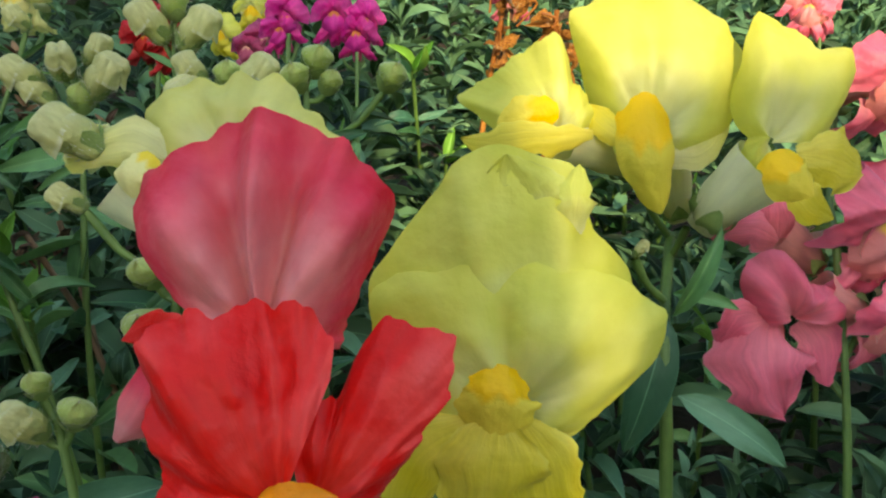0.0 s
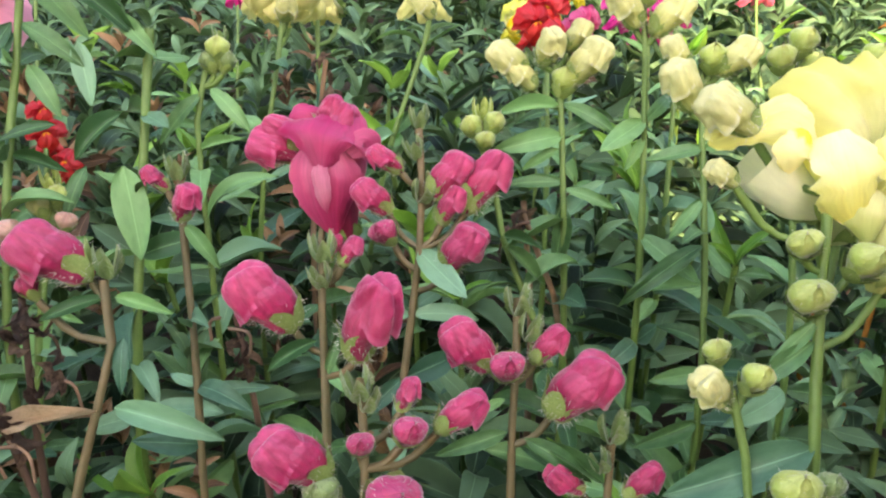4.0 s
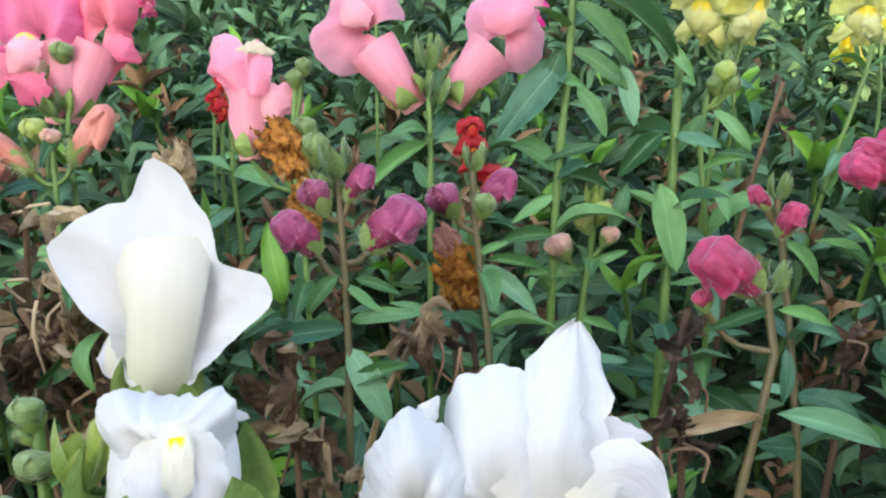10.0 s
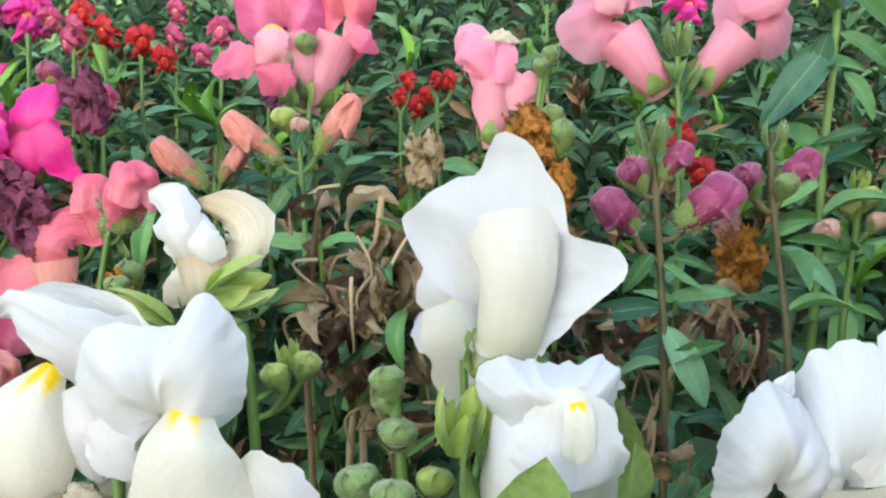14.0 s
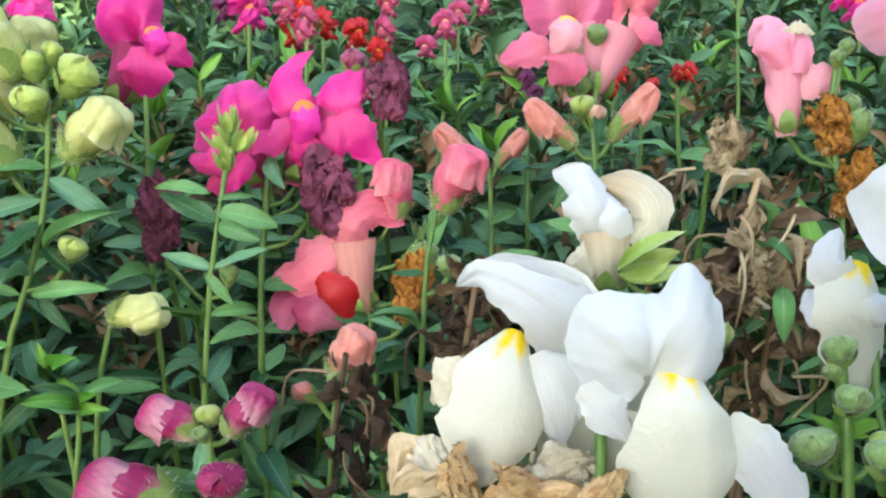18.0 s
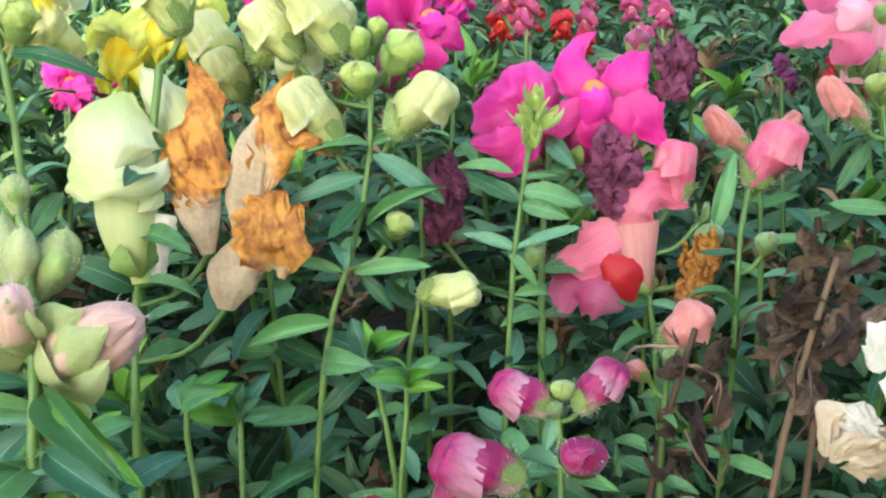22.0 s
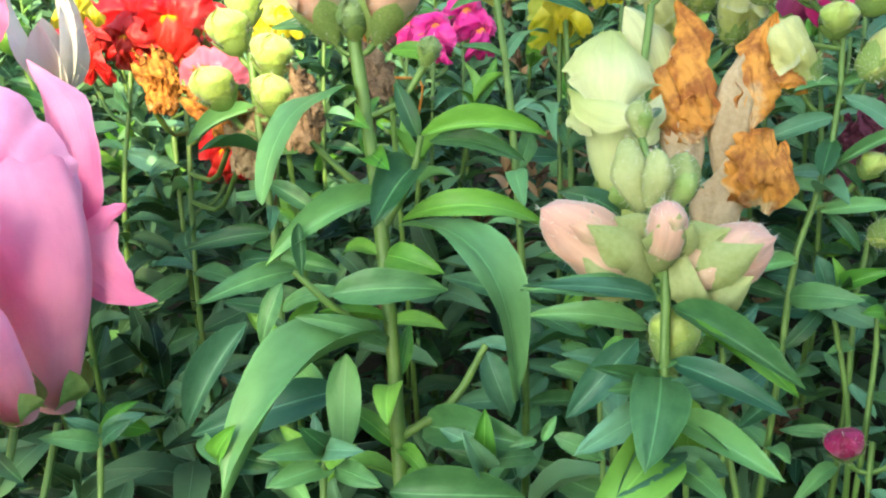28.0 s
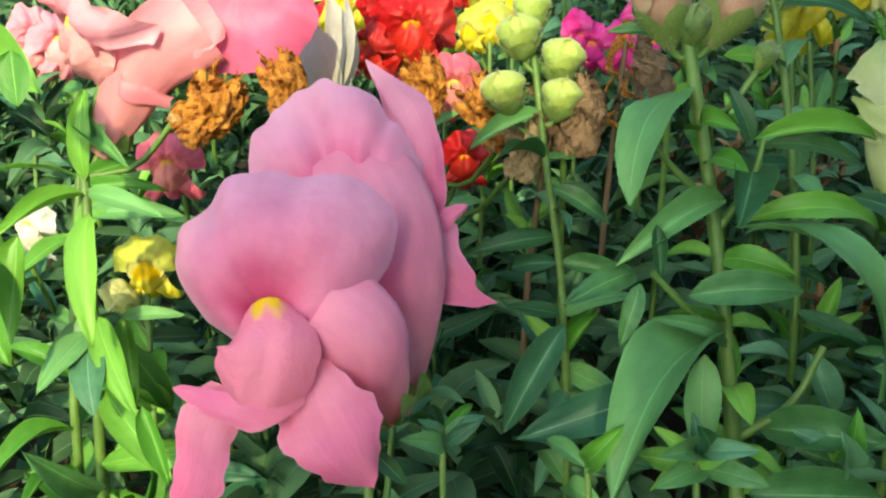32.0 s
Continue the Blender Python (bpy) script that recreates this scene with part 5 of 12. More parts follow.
bloom(p, spot((-0.0370, 0.1746, 0.3069), (-25.9, -1.2, -7.3), 0.01199), [
    ("flower", PAL["lemon"][2], tube([(1.45, 0.6, -1.12), (0.71, 0.2, -0.79), (0.05, -0, -0.25)], (0.24, 0.52, 0.62), flat=0.8)),
    ("upper_lip", PAL["lemon"][0], petal([(1.1, -0.3, -0.04), (0.41, -0.5, 0.37), (-0.32, -0.5, 0.18), (-0.84, -0.1, 0.01)], (0.46, 0.4, 0.3, 0.22), cup=0.35, seed=34, ruffle=0.16)),
    ("lobe", PAL["lemon"][0], petal([(-0.1, -0, 0.2), (-0.49, -0.2, 0.42), (-0.7, -0, 0.8)], (0.4, 0.46, 0.26), seed=35, ruffle=0.14)),
    ("palate", PAL["lemon"][3], petal([(0.75, -0.5, 0.18), (0.45, -0.7, -0.23), (0.41, -0.5, -0.55)], (0.3, 0.34, 0.22), cup=0.5)),
], (1.45, 0.6, -1.12))
bloom(p, spot((-0.0092, 0.1621, 0.2892), (-25.9, -1.2, -7.3), 0.01199), [
    ("flower", BUD["lemon"], tube([(-0.04, 0.2, -0.89), (-0.04, 0, -0.2), (0.02, -0, 0.5), (-0.08, 0, 1.2)], (0.26, 0.5, 0.52, 0.5), cap=True, flat=0.85, ruffle=0.06)),
    ("upper_lip", BUD["lemon"], petal([(-0.57, -0.45, -0.01), (-0.58, -0.6, 0.47), (-0.36, -0.4, 0.87)], (0.3, 0.42, 0.3), cup=0.5, seed=37, ruffle=0.08, fold=0.12)),
], (-0.04, 0.2, -0.89))
bud(p, (-0.0298, 0.1550, 0.2768), -10, -25, 0.0112, "green", 2, 0, 1)
bud(p, (-0.0203, 0.1569, 0.2835), 15, -25, 0.0112, "green", 2, 0, 1)
bud(p, (-0.0292, 0.1599, 0.2871), -20, -20, 0.0088, "green", 2, 0, 1)
bud(p, (-0.0388, 0.1725, 0.3099), -40, 8, 0.0152, "lemon", 1, -65, 1)
bud(p, (-0.0428, 0.1683, 0.3002), -40, 8, 0.0084, "lemon", 1, -65, 1)
leaf(p, (-0.0279, 0.1520, 0.2713), (-0.0437, 0.1494, 0.2614), 0.25, 1, 0, LEAF)
leaf(p, (-0.0268, 0.1539, 0.2755), (-0.0376, 0.1512, 0.2668), 0.25, 1, 0, LEAF)
leaf(p, (-0.0287, 0.1423, 0.2511), (-0.0608, 0.1422, 0.2420), 0.3, 1, 0, LEAF_BLUE)
leaves_up(p, S, 11, 0.0245, RNG, None, 0.34, 0.74, 0.31, 0.2)
p = plant("snapdragon stalk with round green buds", (-0.0452, 0.1340, 0))
S = [(-0.0452, 0.1340, 0.0000), (-0.0454, 0.1351, 0.2455), (-0.0460, 0.1412, 0.2577), (-0.0480, 0.1454, 0.2658)]
stalk(p, S, 0.0012)
bud(p, (-0.0507, 0.1445, 0.2632), -20, -12, 0.0114, "lemon", 1, -65, 1)
bud(p, (-0.0506, 0.1478, 0.2699), -10, 0, 0.0068, "green", 2, 0, 1)
bud(p, (-0.0455, 0.1446, 0.2649), 20, -10, 0.0085, "green", 2, 0, 1)
bud(p, (-0.0381, 0.1331, 0.2436), 0, -10, 0.0125, "green", 2, 0, 1)
bud(p, (-0.0312, 0.1331, 0.2454), 15, 0, 0.0080, "pod", 2, 0, 1)
leaves_up(p, S, 9, 0.021, RNG, None, 0.34, 0.74, 0.31, 0.2)
p = plant("snapdragon stalk with round green buds", (-0.0207, 0.1102, 0))
S = [(-0.0207, 0.1102, 0.0000), (-0.0209, 0.1113, 0.2543), (-0.0213, 0.1175, 0.2667), (-0.0219, 0.1228, 0.2774)]
stalk(p, S, 0.0012)
bud(p, (-0.0228, 0.1230, 0.2776), -15, -15, 0.0119, "green", 2, 0, 1)
bud(p, (-0.0187, 0.1188, 0.2703), 20, -20, 0.0129, "green", 2, 0, 1)
leaves_up(p, S, 9, 0.021, RNG, None, 0.34, 0.74, 0.31, 0.2)
p = plant("snapdragon with a cluster of pale yellow-green buds", (-0.0609, 0.2270, 0))
S = [(-0.0609, 0.2270, 0.0000), (-0.0607, 0.2285, 0.2601), (-0.0603, 0.2371, 0.2777), (-0.0602, 0.2464, 0.2968), (-0.0620, 0.2524, 0.3085)]
stalk(p, S, 0.0012)
bud(p, (-0.0702, 0.2506, 0.3025), -35, -2, 0.0139, "lemon", 1, -65, 1)
bud(p, (-0.0642, 0.2512, 0.3054), 0, -12, 0.0127, "lemon", 1, 15, 1)
bud(p, (-0.0567, 0.2479, 0.3008), 20, -7, 0.0158, "lemon", 1, 65, 1)
bud(p, (-0.0572, 0.2519, 0.3088), 15, 8, 0.0106, "lemon", 1, 65, 1)
bud(p, (-0.0677, 0.2484, 0.2987), -30, 8, 0.0116, "lemon", 1, -65, 1)
bud(p, (-0.0601, 0.2465, 0.2969), 10, 0, 0.0098, "green", 2, 0, 1)
leaf(p, (-0.0603, 0.2454, 0.2946), (-0.0793, 0.2467, 0.2920), 0.28, 1, 0, LEAF)
leaf(p, (-0.0596, 0.2457, 0.2954), (-0.0447, 0.2398, 0.2876), 0.28, 1, 0, LEAF)
leaf(p, (-0.0601, 0.2356, 0.2748), (-0.0793, 0.2377, 0.2737), 0.25, 1, 0, LEAF)
leaf(p, (-0.0602, 0.2349, 0.2733), (-0.0455, 0.2302, 0.2678), 0.25, 1, 0, LEAF)
leaf(p, (-0.0604, 0.2328, 0.2689), (-0.0640, 0.2246, 0.2512), 0.3, 0, 0, LEAF)
leaf(p, (-0.0611, 0.2401, 0.2836), (-0.0726, 0.2387, 0.2775), 0.25, 1, 0, LEAF)
leaves_up(p, S, 10, 0.028, RNG, None, 0.34, 0.92, 0.31, 0.2)
p = plant("snapdragon with a cluster of pale yellow-green buds", (-0.0367, 0.2335, 0))
S = [(-0.0367, 0.2335, 0.0000), (-0.0364, 0.2347, 0.2727), (-0.0354, 0.2419, 0.2876), (-0.0342, 0.2512, 0.3069), (-0.0341, 0.2577, 0.3203)]
stalk(p, S, 0.0012)
bud(p, (-0.0367, 0.2553, 0.3147), -20, -2, 0.0146, "lemon", 1, -65, 1)
bud(p, (-0.0313, 0.2535, 0.3126), 20, -2, 0.0156, "lemon", 1, 65, 1)
bud(p, (-0.0336, 0.2576, 0.3203), 0, 0, 0.0099, "green", 2, 0, 1)
leaf(p, (-0.0341, 0.2519, 0.3084), (-0.0429, 0.2552, 0.3127), 0.25, 1, 0, LEAF)
leaf(p, (-0.0355, 0.2411, 0.2861), (-0.0419, 0.2376, 0.2771), 0.3, 1, 0, LEAF)
leaves_up(p, S, 11, 0.028, RNG, None, 0.34, 0.92, 0.31, 0.2)
p = plant("snapdragon with a cluster of pale yellow-green buds", (-0.0228, 0.2129, 0))
S = [(-0.0228, 0.2129, 0.0000), (-0.0226, 0.2143, 0.2511), (-0.0219, 0.2227, 0.2684), (-0.0216, 0.2354, 0.2944), (-0.0211, 0.2417, 0.3074)]
stalk(p, S, 0.0012)
bud(p, (-0.0245, 0.2363, 0.2953), -15, -2, 0.0171, "lemon", 1, -65, 1)
bud(p, (-0.0259, 0.2416, 0.3059), -20, 8, 0.0113, "lemon", 1, -65, 1)
bud(p, (-0.0162, 0.2397, 0.3046), 30, -2, 0.0142, "lemon", 1, 65, 1)
bud(p, (-0.0188, 0.2400, 0.3046), 0, 0, 0.0096, "green", 2, 0, 1)
leaf(p, (-0.0222, 0.2249, 0.2728), (-0.0324, 0.2213, 0.2624), 0.28, 1, 0, LEAF)
leaf(p, (-0.0226, 0.2193, 0.2612), (-0.0475, 0.2147, 0.2448), 0.2, 2, 0, LEAF)
leaves_up(p, S, 11, 0.028, RNG, None, 0.34, 0.92, 0.31, 0.2)
p = plant("snapdragon with a cluster of round green buds", (0.0025, 0.2167, 0))
S = [(0.0025, 0.2167, 0.0000), (0.0024, 0.2187, 0.2694), (0.0021, 0.2300, 0.2924), (0.0021, 0.2378, 0.3082)]
stalk(p, S, 0.0012)
bud(p, (0.0008, 0.2365, 0.3053), -15, -10, 0.0099, "green", 2, 0, 1)
bud(p, (0.0039, 0.2380, 0.3091), 15, -10, 0.0106, "green", 2, 0, 1)
bud(p, (0.0232, 0.2338, 0.3060), 25, -5, 0.0099, "green", 2, 0, 1)
bud(p, (0.0069, 0.2355, 0.3050), 25, 0, 0.0080, "green", 2, 0, 1)
leaves_up(p, S, 11, 0.028, RNG, None, 0.34, 0.94, 0.31, 0.2)
p = plant("young snapdragon with a small green bud tip", (-0.0701, 0.2079, 0))
S = [(-0.0701, 0.2079, 0.0000), (-0.0726, 0.2095, 0.2454), (-0.0796, 0.2186, 0.2620), (-0.0827, 0.2279, 0.2801), (-0.0853, 0.2344, 0.2926)]
stalk(p, S, 0.0012)
bud(p, (-0.0856, 0.2328, 0.2893), -30, 0, 0.0085, "green", 4, 0, 1)
bud(p, (-0.0841, 0.2329, 0.2899), 25, 0, 0.0085, "green", 4, 0, 1)
bud(p, (-0.0848, 0.2347, 0.2933), 0, 0, 0.0078, "green", 3, 0, 1)
bud(p, (-0.0848, 0.2313, 0.2864), 0, -20, 0.0078, "green", 4, 0, 1)
leaf(p, (-0.0817, 0.2312, 0.2871), (-0.0742, 0.2275, 0.2817), 0.28, 1, 0, LEAF)
leaf(p, (-0.0796, 0.2193, 0.2634), (-0.0699, 0.2133, 0.2539), 0.3, 1, 0, LEAF)
leaf(p, (-0.0813, 0.2264, 0.2774), (-0.0886, 0.2232, 0.2688), 0.25, 1, 0, LEAF)
leaves_up(p, S, 10, 0.0245, RNG, None, 0.34, 0.92, 0.31, 0.2)
p = plant("young snapdragon with a small green bud tip", (-0.1657, 0.2620, 0))
S = [(-0.1657, 0.2620, 0.0000), (-0.1661, 0.2634, 0.2670), (-0.1672, 0.2711, 0.2825), (-0.1640, 0.2784, 0.2982)]
stalk(p, S, 0.0012)
bud(p, (-0.1601, 0.2782, 0.2990), 5, 0, 0.0104, "green", 4, 0, 1)
bud(p, (-0.1610, 0.2775, 0.2973), -20, 0, 0.0078, "pod", 4, 0, 1)
bud(p, (-0.1588, 0.2773, 0.2974), 25, 0, 0.0078, "pod", 4, 0, 1)
bud(p, (-0.1589, 0.2811, 0.3053), 0, 0, 0.0069, "pod", 3, 0, 1)
leaf(p, (-0.1651, 0.2754, 0.2919), (-0.1786, 0.2703, 0.2776), 0.26, 1, 0, LEAF)
leaf(p, (-0.1625, 0.2759, 0.2935), (-0.1510, 0.2683, 0.2813), 0.3, 1, 0, LEAF)
leaf(p, (-0.1666, 0.2680, 0.2763), (-0.1527, 0.2678, 0.2797), 0.25, 1, 0, LEAF)
leaves_up(p, S, 11, 0.0315, RNG, None, 0.34, 0.92, 0.31, 0.2)
p = plant("snapdragon with pale yellow flowers on a tall green stalk", (-0.1489, 0.3058, 0))
S = [(-0.1489, 0.3058, 0.0000), (-0.1476, 0.3073, 0.2748), (-0.1439, 0.3155, 0.2927), (-0.1412, 0.3239, 0.3106)]
stalk(p, S, 0.0012)
flower(p, (-0.1498, 0.3285, 0.3175), -40, -10, 0.0297, "lemon", 1, 0)
flower(p, (-0.1340, 0.3265, 0.3179), 40, -10, 0.0297, "lemon", 2, 0)
bud(p, (-0.1405, 0.3208, 0.3044), 0, -12, 0.0117, "lemon", 1, 15, 1)
leaves_up(p, S, 10, 0.028, RNG, None, 0.34, 0.94, 0.31, 0.2)
p = plant("snapdragon with pale yellow flowers on a tall green stalk", (-0.1054, 0.3000, 0))
S = [(-0.1054, 0.3000, 0.0000), (-0.1023, 0.3015, 0.2758), (-0.0937, 0.3100, 0.2956), (-0.0891, 0.3172, 0.3117)]
stalk(p, S, 0.0012)
flower(p, (-0.0928, 0.3203, 0.3170), -20, -10, 0.0258, "lemon", 0, 0)
bud(p, (-0.0898, 0.3146, 0.3062), -20, -2, 0.0105, "lemon", 1, -65, 1)
leaves_up(p, S, 10, 0.028, RNG, None, 0.34, 0.94, 0.31, 0.2)
p = plant("rose-pink snapdragon stalk with a half-open flower", (-0.1300, 0.1916, 0))
S = [(-0.1300, 0.1916, 0.0000), (-0.1300, 0.1932, 0.2347), (-0.1300, 0.2020, 0.2529), (-0.1299, 0.2109, 0.2710), (-0.1280, 0.2164, 0.2827)]
stalk(p, S, 0.0012, STEM_RED)
bloom(p, spot((-0.1244, 0.2198, 0.2895), (-26.2, -0.5, -5.9), 0.01481), [
    ("flower", BUD["rose"], tube([(0.1, 0.3, -1.46), (0.02, 0.1, -0.9), (-0.05, -0, -0.2), (-0.1, 0, 0.4)], (0.16, 0.34, 0.52, 0.58), flat=0.75, ruffle=0.06)),
    ("palate", PAL["half"][3], petal([(-0.22, -0.55, 0.25), (-0.2, -0.6, -0.33), (-0.15, -0.45, -0.81), (-0.07, -0.1, -1.36)], (0.62, 0.68, 0.44, 0.14), cup=0.45, ruffle=0.05, seed=181)),
    ("throat", BUD["blush"], petal([(-0.25, -0.68, -0.03), (-0.23, -0.73, -0.39), (-0.19, -0.62, -0.72), (-0.15, -0.45, -0.95)], (0.1, 0.17, 0.13, 0.03), cup=0.45, ruffle=0.1, seed=186)),
    ("upper_lip", PAL["half"][0], petal([(-0.22, -0.7, -0.19), (-0.19, -0.8, 0.32), (-0.07, -0.4, 0.73), (-0.13, 0.1, 1.09)], (0.38, 0.72, 0.64, 0.3), cup=0.5, seed=182, ruffle=0.12, fold=0.14)),
    ("lobe", PAL["half"][0], petal([(-0.49, -0.3, 0.17), (-0.98, -0.3, 0.32), (-1.27, -0, 0.38)], (0.3, 0.32, 0.18), cup=0.4, seed=183)),
    ("lobe", PAL["half"][0], petal([(-0.27, -0.1, 0.54), (-0.66, -0.1, 0.74), (-0.87, -0, 0.68)], (0.26, 0.28, 0.12), cup=0.4, seed=184)),
    ("lobe", BUD["half"], petal([(0.2, -0.5, 0.06), (0.44, -0.5, 0.25), (0.63, -0.2, -0.11)], (0.22, 0.26, 0.14), cup=0.4, seed=185)),
], (0.1, 0.3, -1.46), label="half-open rose-pink flower with a pale throat")
bud(p, (-0.1324, 0.2206, 0.2900), -60, 14, 0.0159, "rose", 1, -65, 1)
bud(p, (-0.1286, 0.2208, 0.2916), 25, 14, 0.0147, "rose", 0, 50, 1)
bud(p, (-0.1306, 0.2216, 0.2926), -50, 14, 0.0147, "rose", 0, -80, 1)
bud(p, (-0.1289, 0.2231, 0.2962), 15, 4, 0.0107, "rose", 0, 66.5, 1)
bud(p, (-0.1280, 0.2083, 0.2662), 10, 14, 0.0081, "rose", 0, 42.5, 1)
leaves_up(p, S, 10, 0.0245, RNG, None, 0.34, 0.92, 0.31, 0.2)
p = plant("rose-pink snapdragon stalk with many closed buds", (-0.1123, 0.1837, 0))
S = [(-0.1123, 0.1837, 0.0000), (-0.1111, 0.1853, 0.2424), (-0.1075, 0.1946, 0.2624), (-0.1047, 0.2028, 0.2799), (-0.1046, 0.2132, 0.3012)]
stalk(p, S, 0.0012, STEM_RED)
bud(p, (-0.1093, 0.2084, 0.2900), -40, 14, 0.0103, "rose", 0, -55, 1)
bud(p, (-0.1128, 0.2044, 0.2808), -30, 4, 0.0117, "rose", 1, -80, 1)
bud(p, (-0.1020, 0.2046, 0.2842), 25, 9, 0.0142, "rose", 1, 75, 1)
bud(p, (-0.0940, 0.2020, 0.2813), 20, 14, 0.0180, "rose", 0, 85, 1)
bud(p, (-0.1001, 0.2016, 0.2787), 15, 4, 0.0117, "rose", 0, 56.5, 1)
bud(p, (-0.1118, 0.2009, 0.2739), -30, -20, 0.0097, "rose", 4, 0, 1)
bud(p, (-0.0995, 0.1963, 0.2682), 20, -1, 0.0149, "rose", 1, 70, 1)
bud(p, (-0.1046, 0.2126, 0.2999), 0, 0, 0.0069, "pod", 3, 0, 1)
bud(p, (-0.1049, 0.2047, 0.2837), 10, -20, 0.0083, "pod", 3, 0, 1)
bud(p, (-0.1054, 0.2094, 0.2931), -15, 0, 0.0069, "pod", 3, 0, 1)
leaves_up(p, S, 11, 0.0245, RNG, LEAF_BLUE, 0.34, 0.92, 0.31, 0.2)
p = plant("rose-pink snapdragon stalk with two large buds", (-0.1297, 0.1621, 0))
S = [(-0.1297, 0.1621, 0.0000), (-0.1296, 0.1633, 0.2471), (-0.1295, 0.1697, 0.2604), (-0.1294, 0.1762, 0.2736), (-0.1287, 0.1816, 0.2847)]
stalk(p, S, 0.0012, STEM_RED)
bud(p, (-0.1358, 0.1741, 0.2675), -25, 4, 0.0188, "rose", 1, -90, 1)
bud(p, (-0.1225, 0.1694, 0.2617), 10, -1, 0.0235, "rose", 5, 42.5, 0.85)
bud(p, (-0.1248, 0.1786, 0.2797), 20, 24, 0.0080, "rose", 0, 70, 1)
bud(p, (-0.1289, 0.1797, 0.2808), 0, 0, 0.0086, "pod", 3, 0, 1)
bud(p, (-0.1291, 0.1773, 0.2759), -10, -10, 0.0074, "pod", 3, 0, 1)
leaf(p, (-0.1307, 0.1723, 0.2653), (-0.1419, 0.1708, 0.2590), 0.3, 2, 0, LEAF)
leaf(p, (-0.1292, 0.1686, 0.2582), (-0.1245, 0.1734, 0.2693), 0.2, 1, 0, LEAF)
leaves_up(p, S, 10, 0.0245, RNG, None, 0.34, 0.74, 0.31, 0.2)
p = plant("rose-pink snapdragon stalk with closed buds", (-0.0898, 0.1541, 0))
S = [(-0.0898, 0.1541, 0.0000), (-0.0896, 0.1551, 0.2348), (-0.0889, 0.1605, 0.2461), (-0.0874, 0.1669, 0.2596), (-0.0864, 0.1734, 0.2731)]
stalk(p, S, 0.0012, STEM_RED)
bud(p, (-0.0933, 0.1673, 0.2587), -25, 4, 0.0151, "rose", 1, -90, 1)
bud(p, (-0.0903, 0.1658, 0.2566), 0, -25, 0.0110, "rose", 4, 0, 1)
bud(p, (-0.0835, 0.1665, 0.2599), 25, 9, 0.0110, "rose", 0, 89, 1)
bud(p, (-0.0801, 0.1609, 0.2495), 30, 4, 0.0191, "rose", 1, 80, 1)
bud(p, (-0.0866, 0.1717, 0.2697), 0, 0, 0.0087, "pod", 3, 0, 1)
bud(p, (-0.0850, 0.1691, 0.2648), 15, 0, 0.0075, "pod", 3, 0, 1)
leaf(p, (-0.0861, 0.1596, 0.2450), (-0.0716, 0.1533, 0.2364), 0.26, 1, 0, LEAF)
leaf(p, (-0.0898, 0.1606, 0.2461), (-0.1060, 0.1605, 0.2412), 0.26, 1, 0, LEAF)
leaf(p, (-0.0901, 0.1639, 0.2528), (-0.0983, 0.1633, 0.2493), 0.28, 1, 0, LEAF)
leaves_up(p, S, 10, 0.0245, RNG, None, 0.34, 0.79, 0.31, 0.2)
p = plant("rose-pink snapdragon stalk with clustered buds", (-0.1230, 0.1374, 0))
S = [(-0.1230, 0.1374, 0.0000), (-0.1228, 0.1385, 0.2351), (-0.1223, 0.1448, 0.2482), (-0.1215, 0.1502, 0.2594), (-0.1221, 0.1542, 0.2674)]
stalk(p, S, 0.0012, STEM_RED)
bud(p, (-0.1296, 0.1464, 0.2493), -35, -1, 0.0172, "rose", 1, -70, 1)
bud(p, (-0.1141, 0.1502, 0.2614), 10, 14, 0.0083, "rose", 0, 37.5, 1)
bud(p, (-0.1144, 0.1473, 0.2554), 15, -20, 0.0099, "rose", 4, 0, 1)
bud(p, (-0.1071, 0.1475, 0.2579), 35, 4, 0.0126, "rose", 0, 86, 1)
bud(p, (-0.1190, 0.1420, 0.2433), 15, -30, 0.0157, "rose", 4, 0, 1)
bud(p, (-0.1226, 0.1476, 0.2538), 0, -25, 0.0079, "rose", 4, 0, 1)
bud(p, (-0.1224, 0.1523, 0.2634), -5, 0, 0.0090, "pod", 3, 0, 1)
bud(p, (-0.1212, 0.1512, 0.2614), 10, 0, 0.0067, "pod", 3, 0, 1)
bud(p, (-0.1287, 0.1438, 0.2443), -20, -10, 0.0090, "pod", 2, 0, 1)
leaves_up(p, S, 9, 0.021, RNG, None, 0.34, 0.74, 0.31, 0.2)
p = plant("rose-pink snapdragon stalk with small buds", (-0.0691, 0.1467, 0))
S = [(-0.0691, 0.1467, 0.0000), (-0.0688, 0.1477, 0.2233), (-0.0680, 0.1531, 0.2346), (-0.0667, 0.1579, 0.2448)]
stalk(p, S, 0.0012, STEM_RED)
bud(p, (-0.0739, 0.1535, 0.2338), -35, 4, 0.0111, "rose", 0, -75, 1)
bud(p, (-0.0639, 0.1516, 0.2327), 25, 4, 0.0111, "rose", 0, 84, 1)
bud(p, (-0.0667, 0.1575, 0.2440), 0, 0, 0.0094, "pod", 3, 0, 1)
bud(p, (-0.0688, 0.1549, 0.2382), -20, 0, 0.0075, "pod", 3, 0, 1)
leaf(p, (-0.0689, 0.1538, 0.2357), (-0.0835, 0.1601, 0.2445), 0.24, 1, 0, LEAF)
leaves_up(p, S, 9, 0.021, RNG, None, 0.34, 0.74, 0.31, 0.2)
p = plant("slender snapdragon stalk with two small pink buds", (-0.1614, 0.1857, 0))
S = [(-0.1614, 0.1857, 0.0000), (-0.1616, 0.1877, 0.2237), (-0.1621, 0.1989, 0.2466), (-0.1634, 0.2085, 0.2656), (-0.1640, 0.2148, 0.2783)]
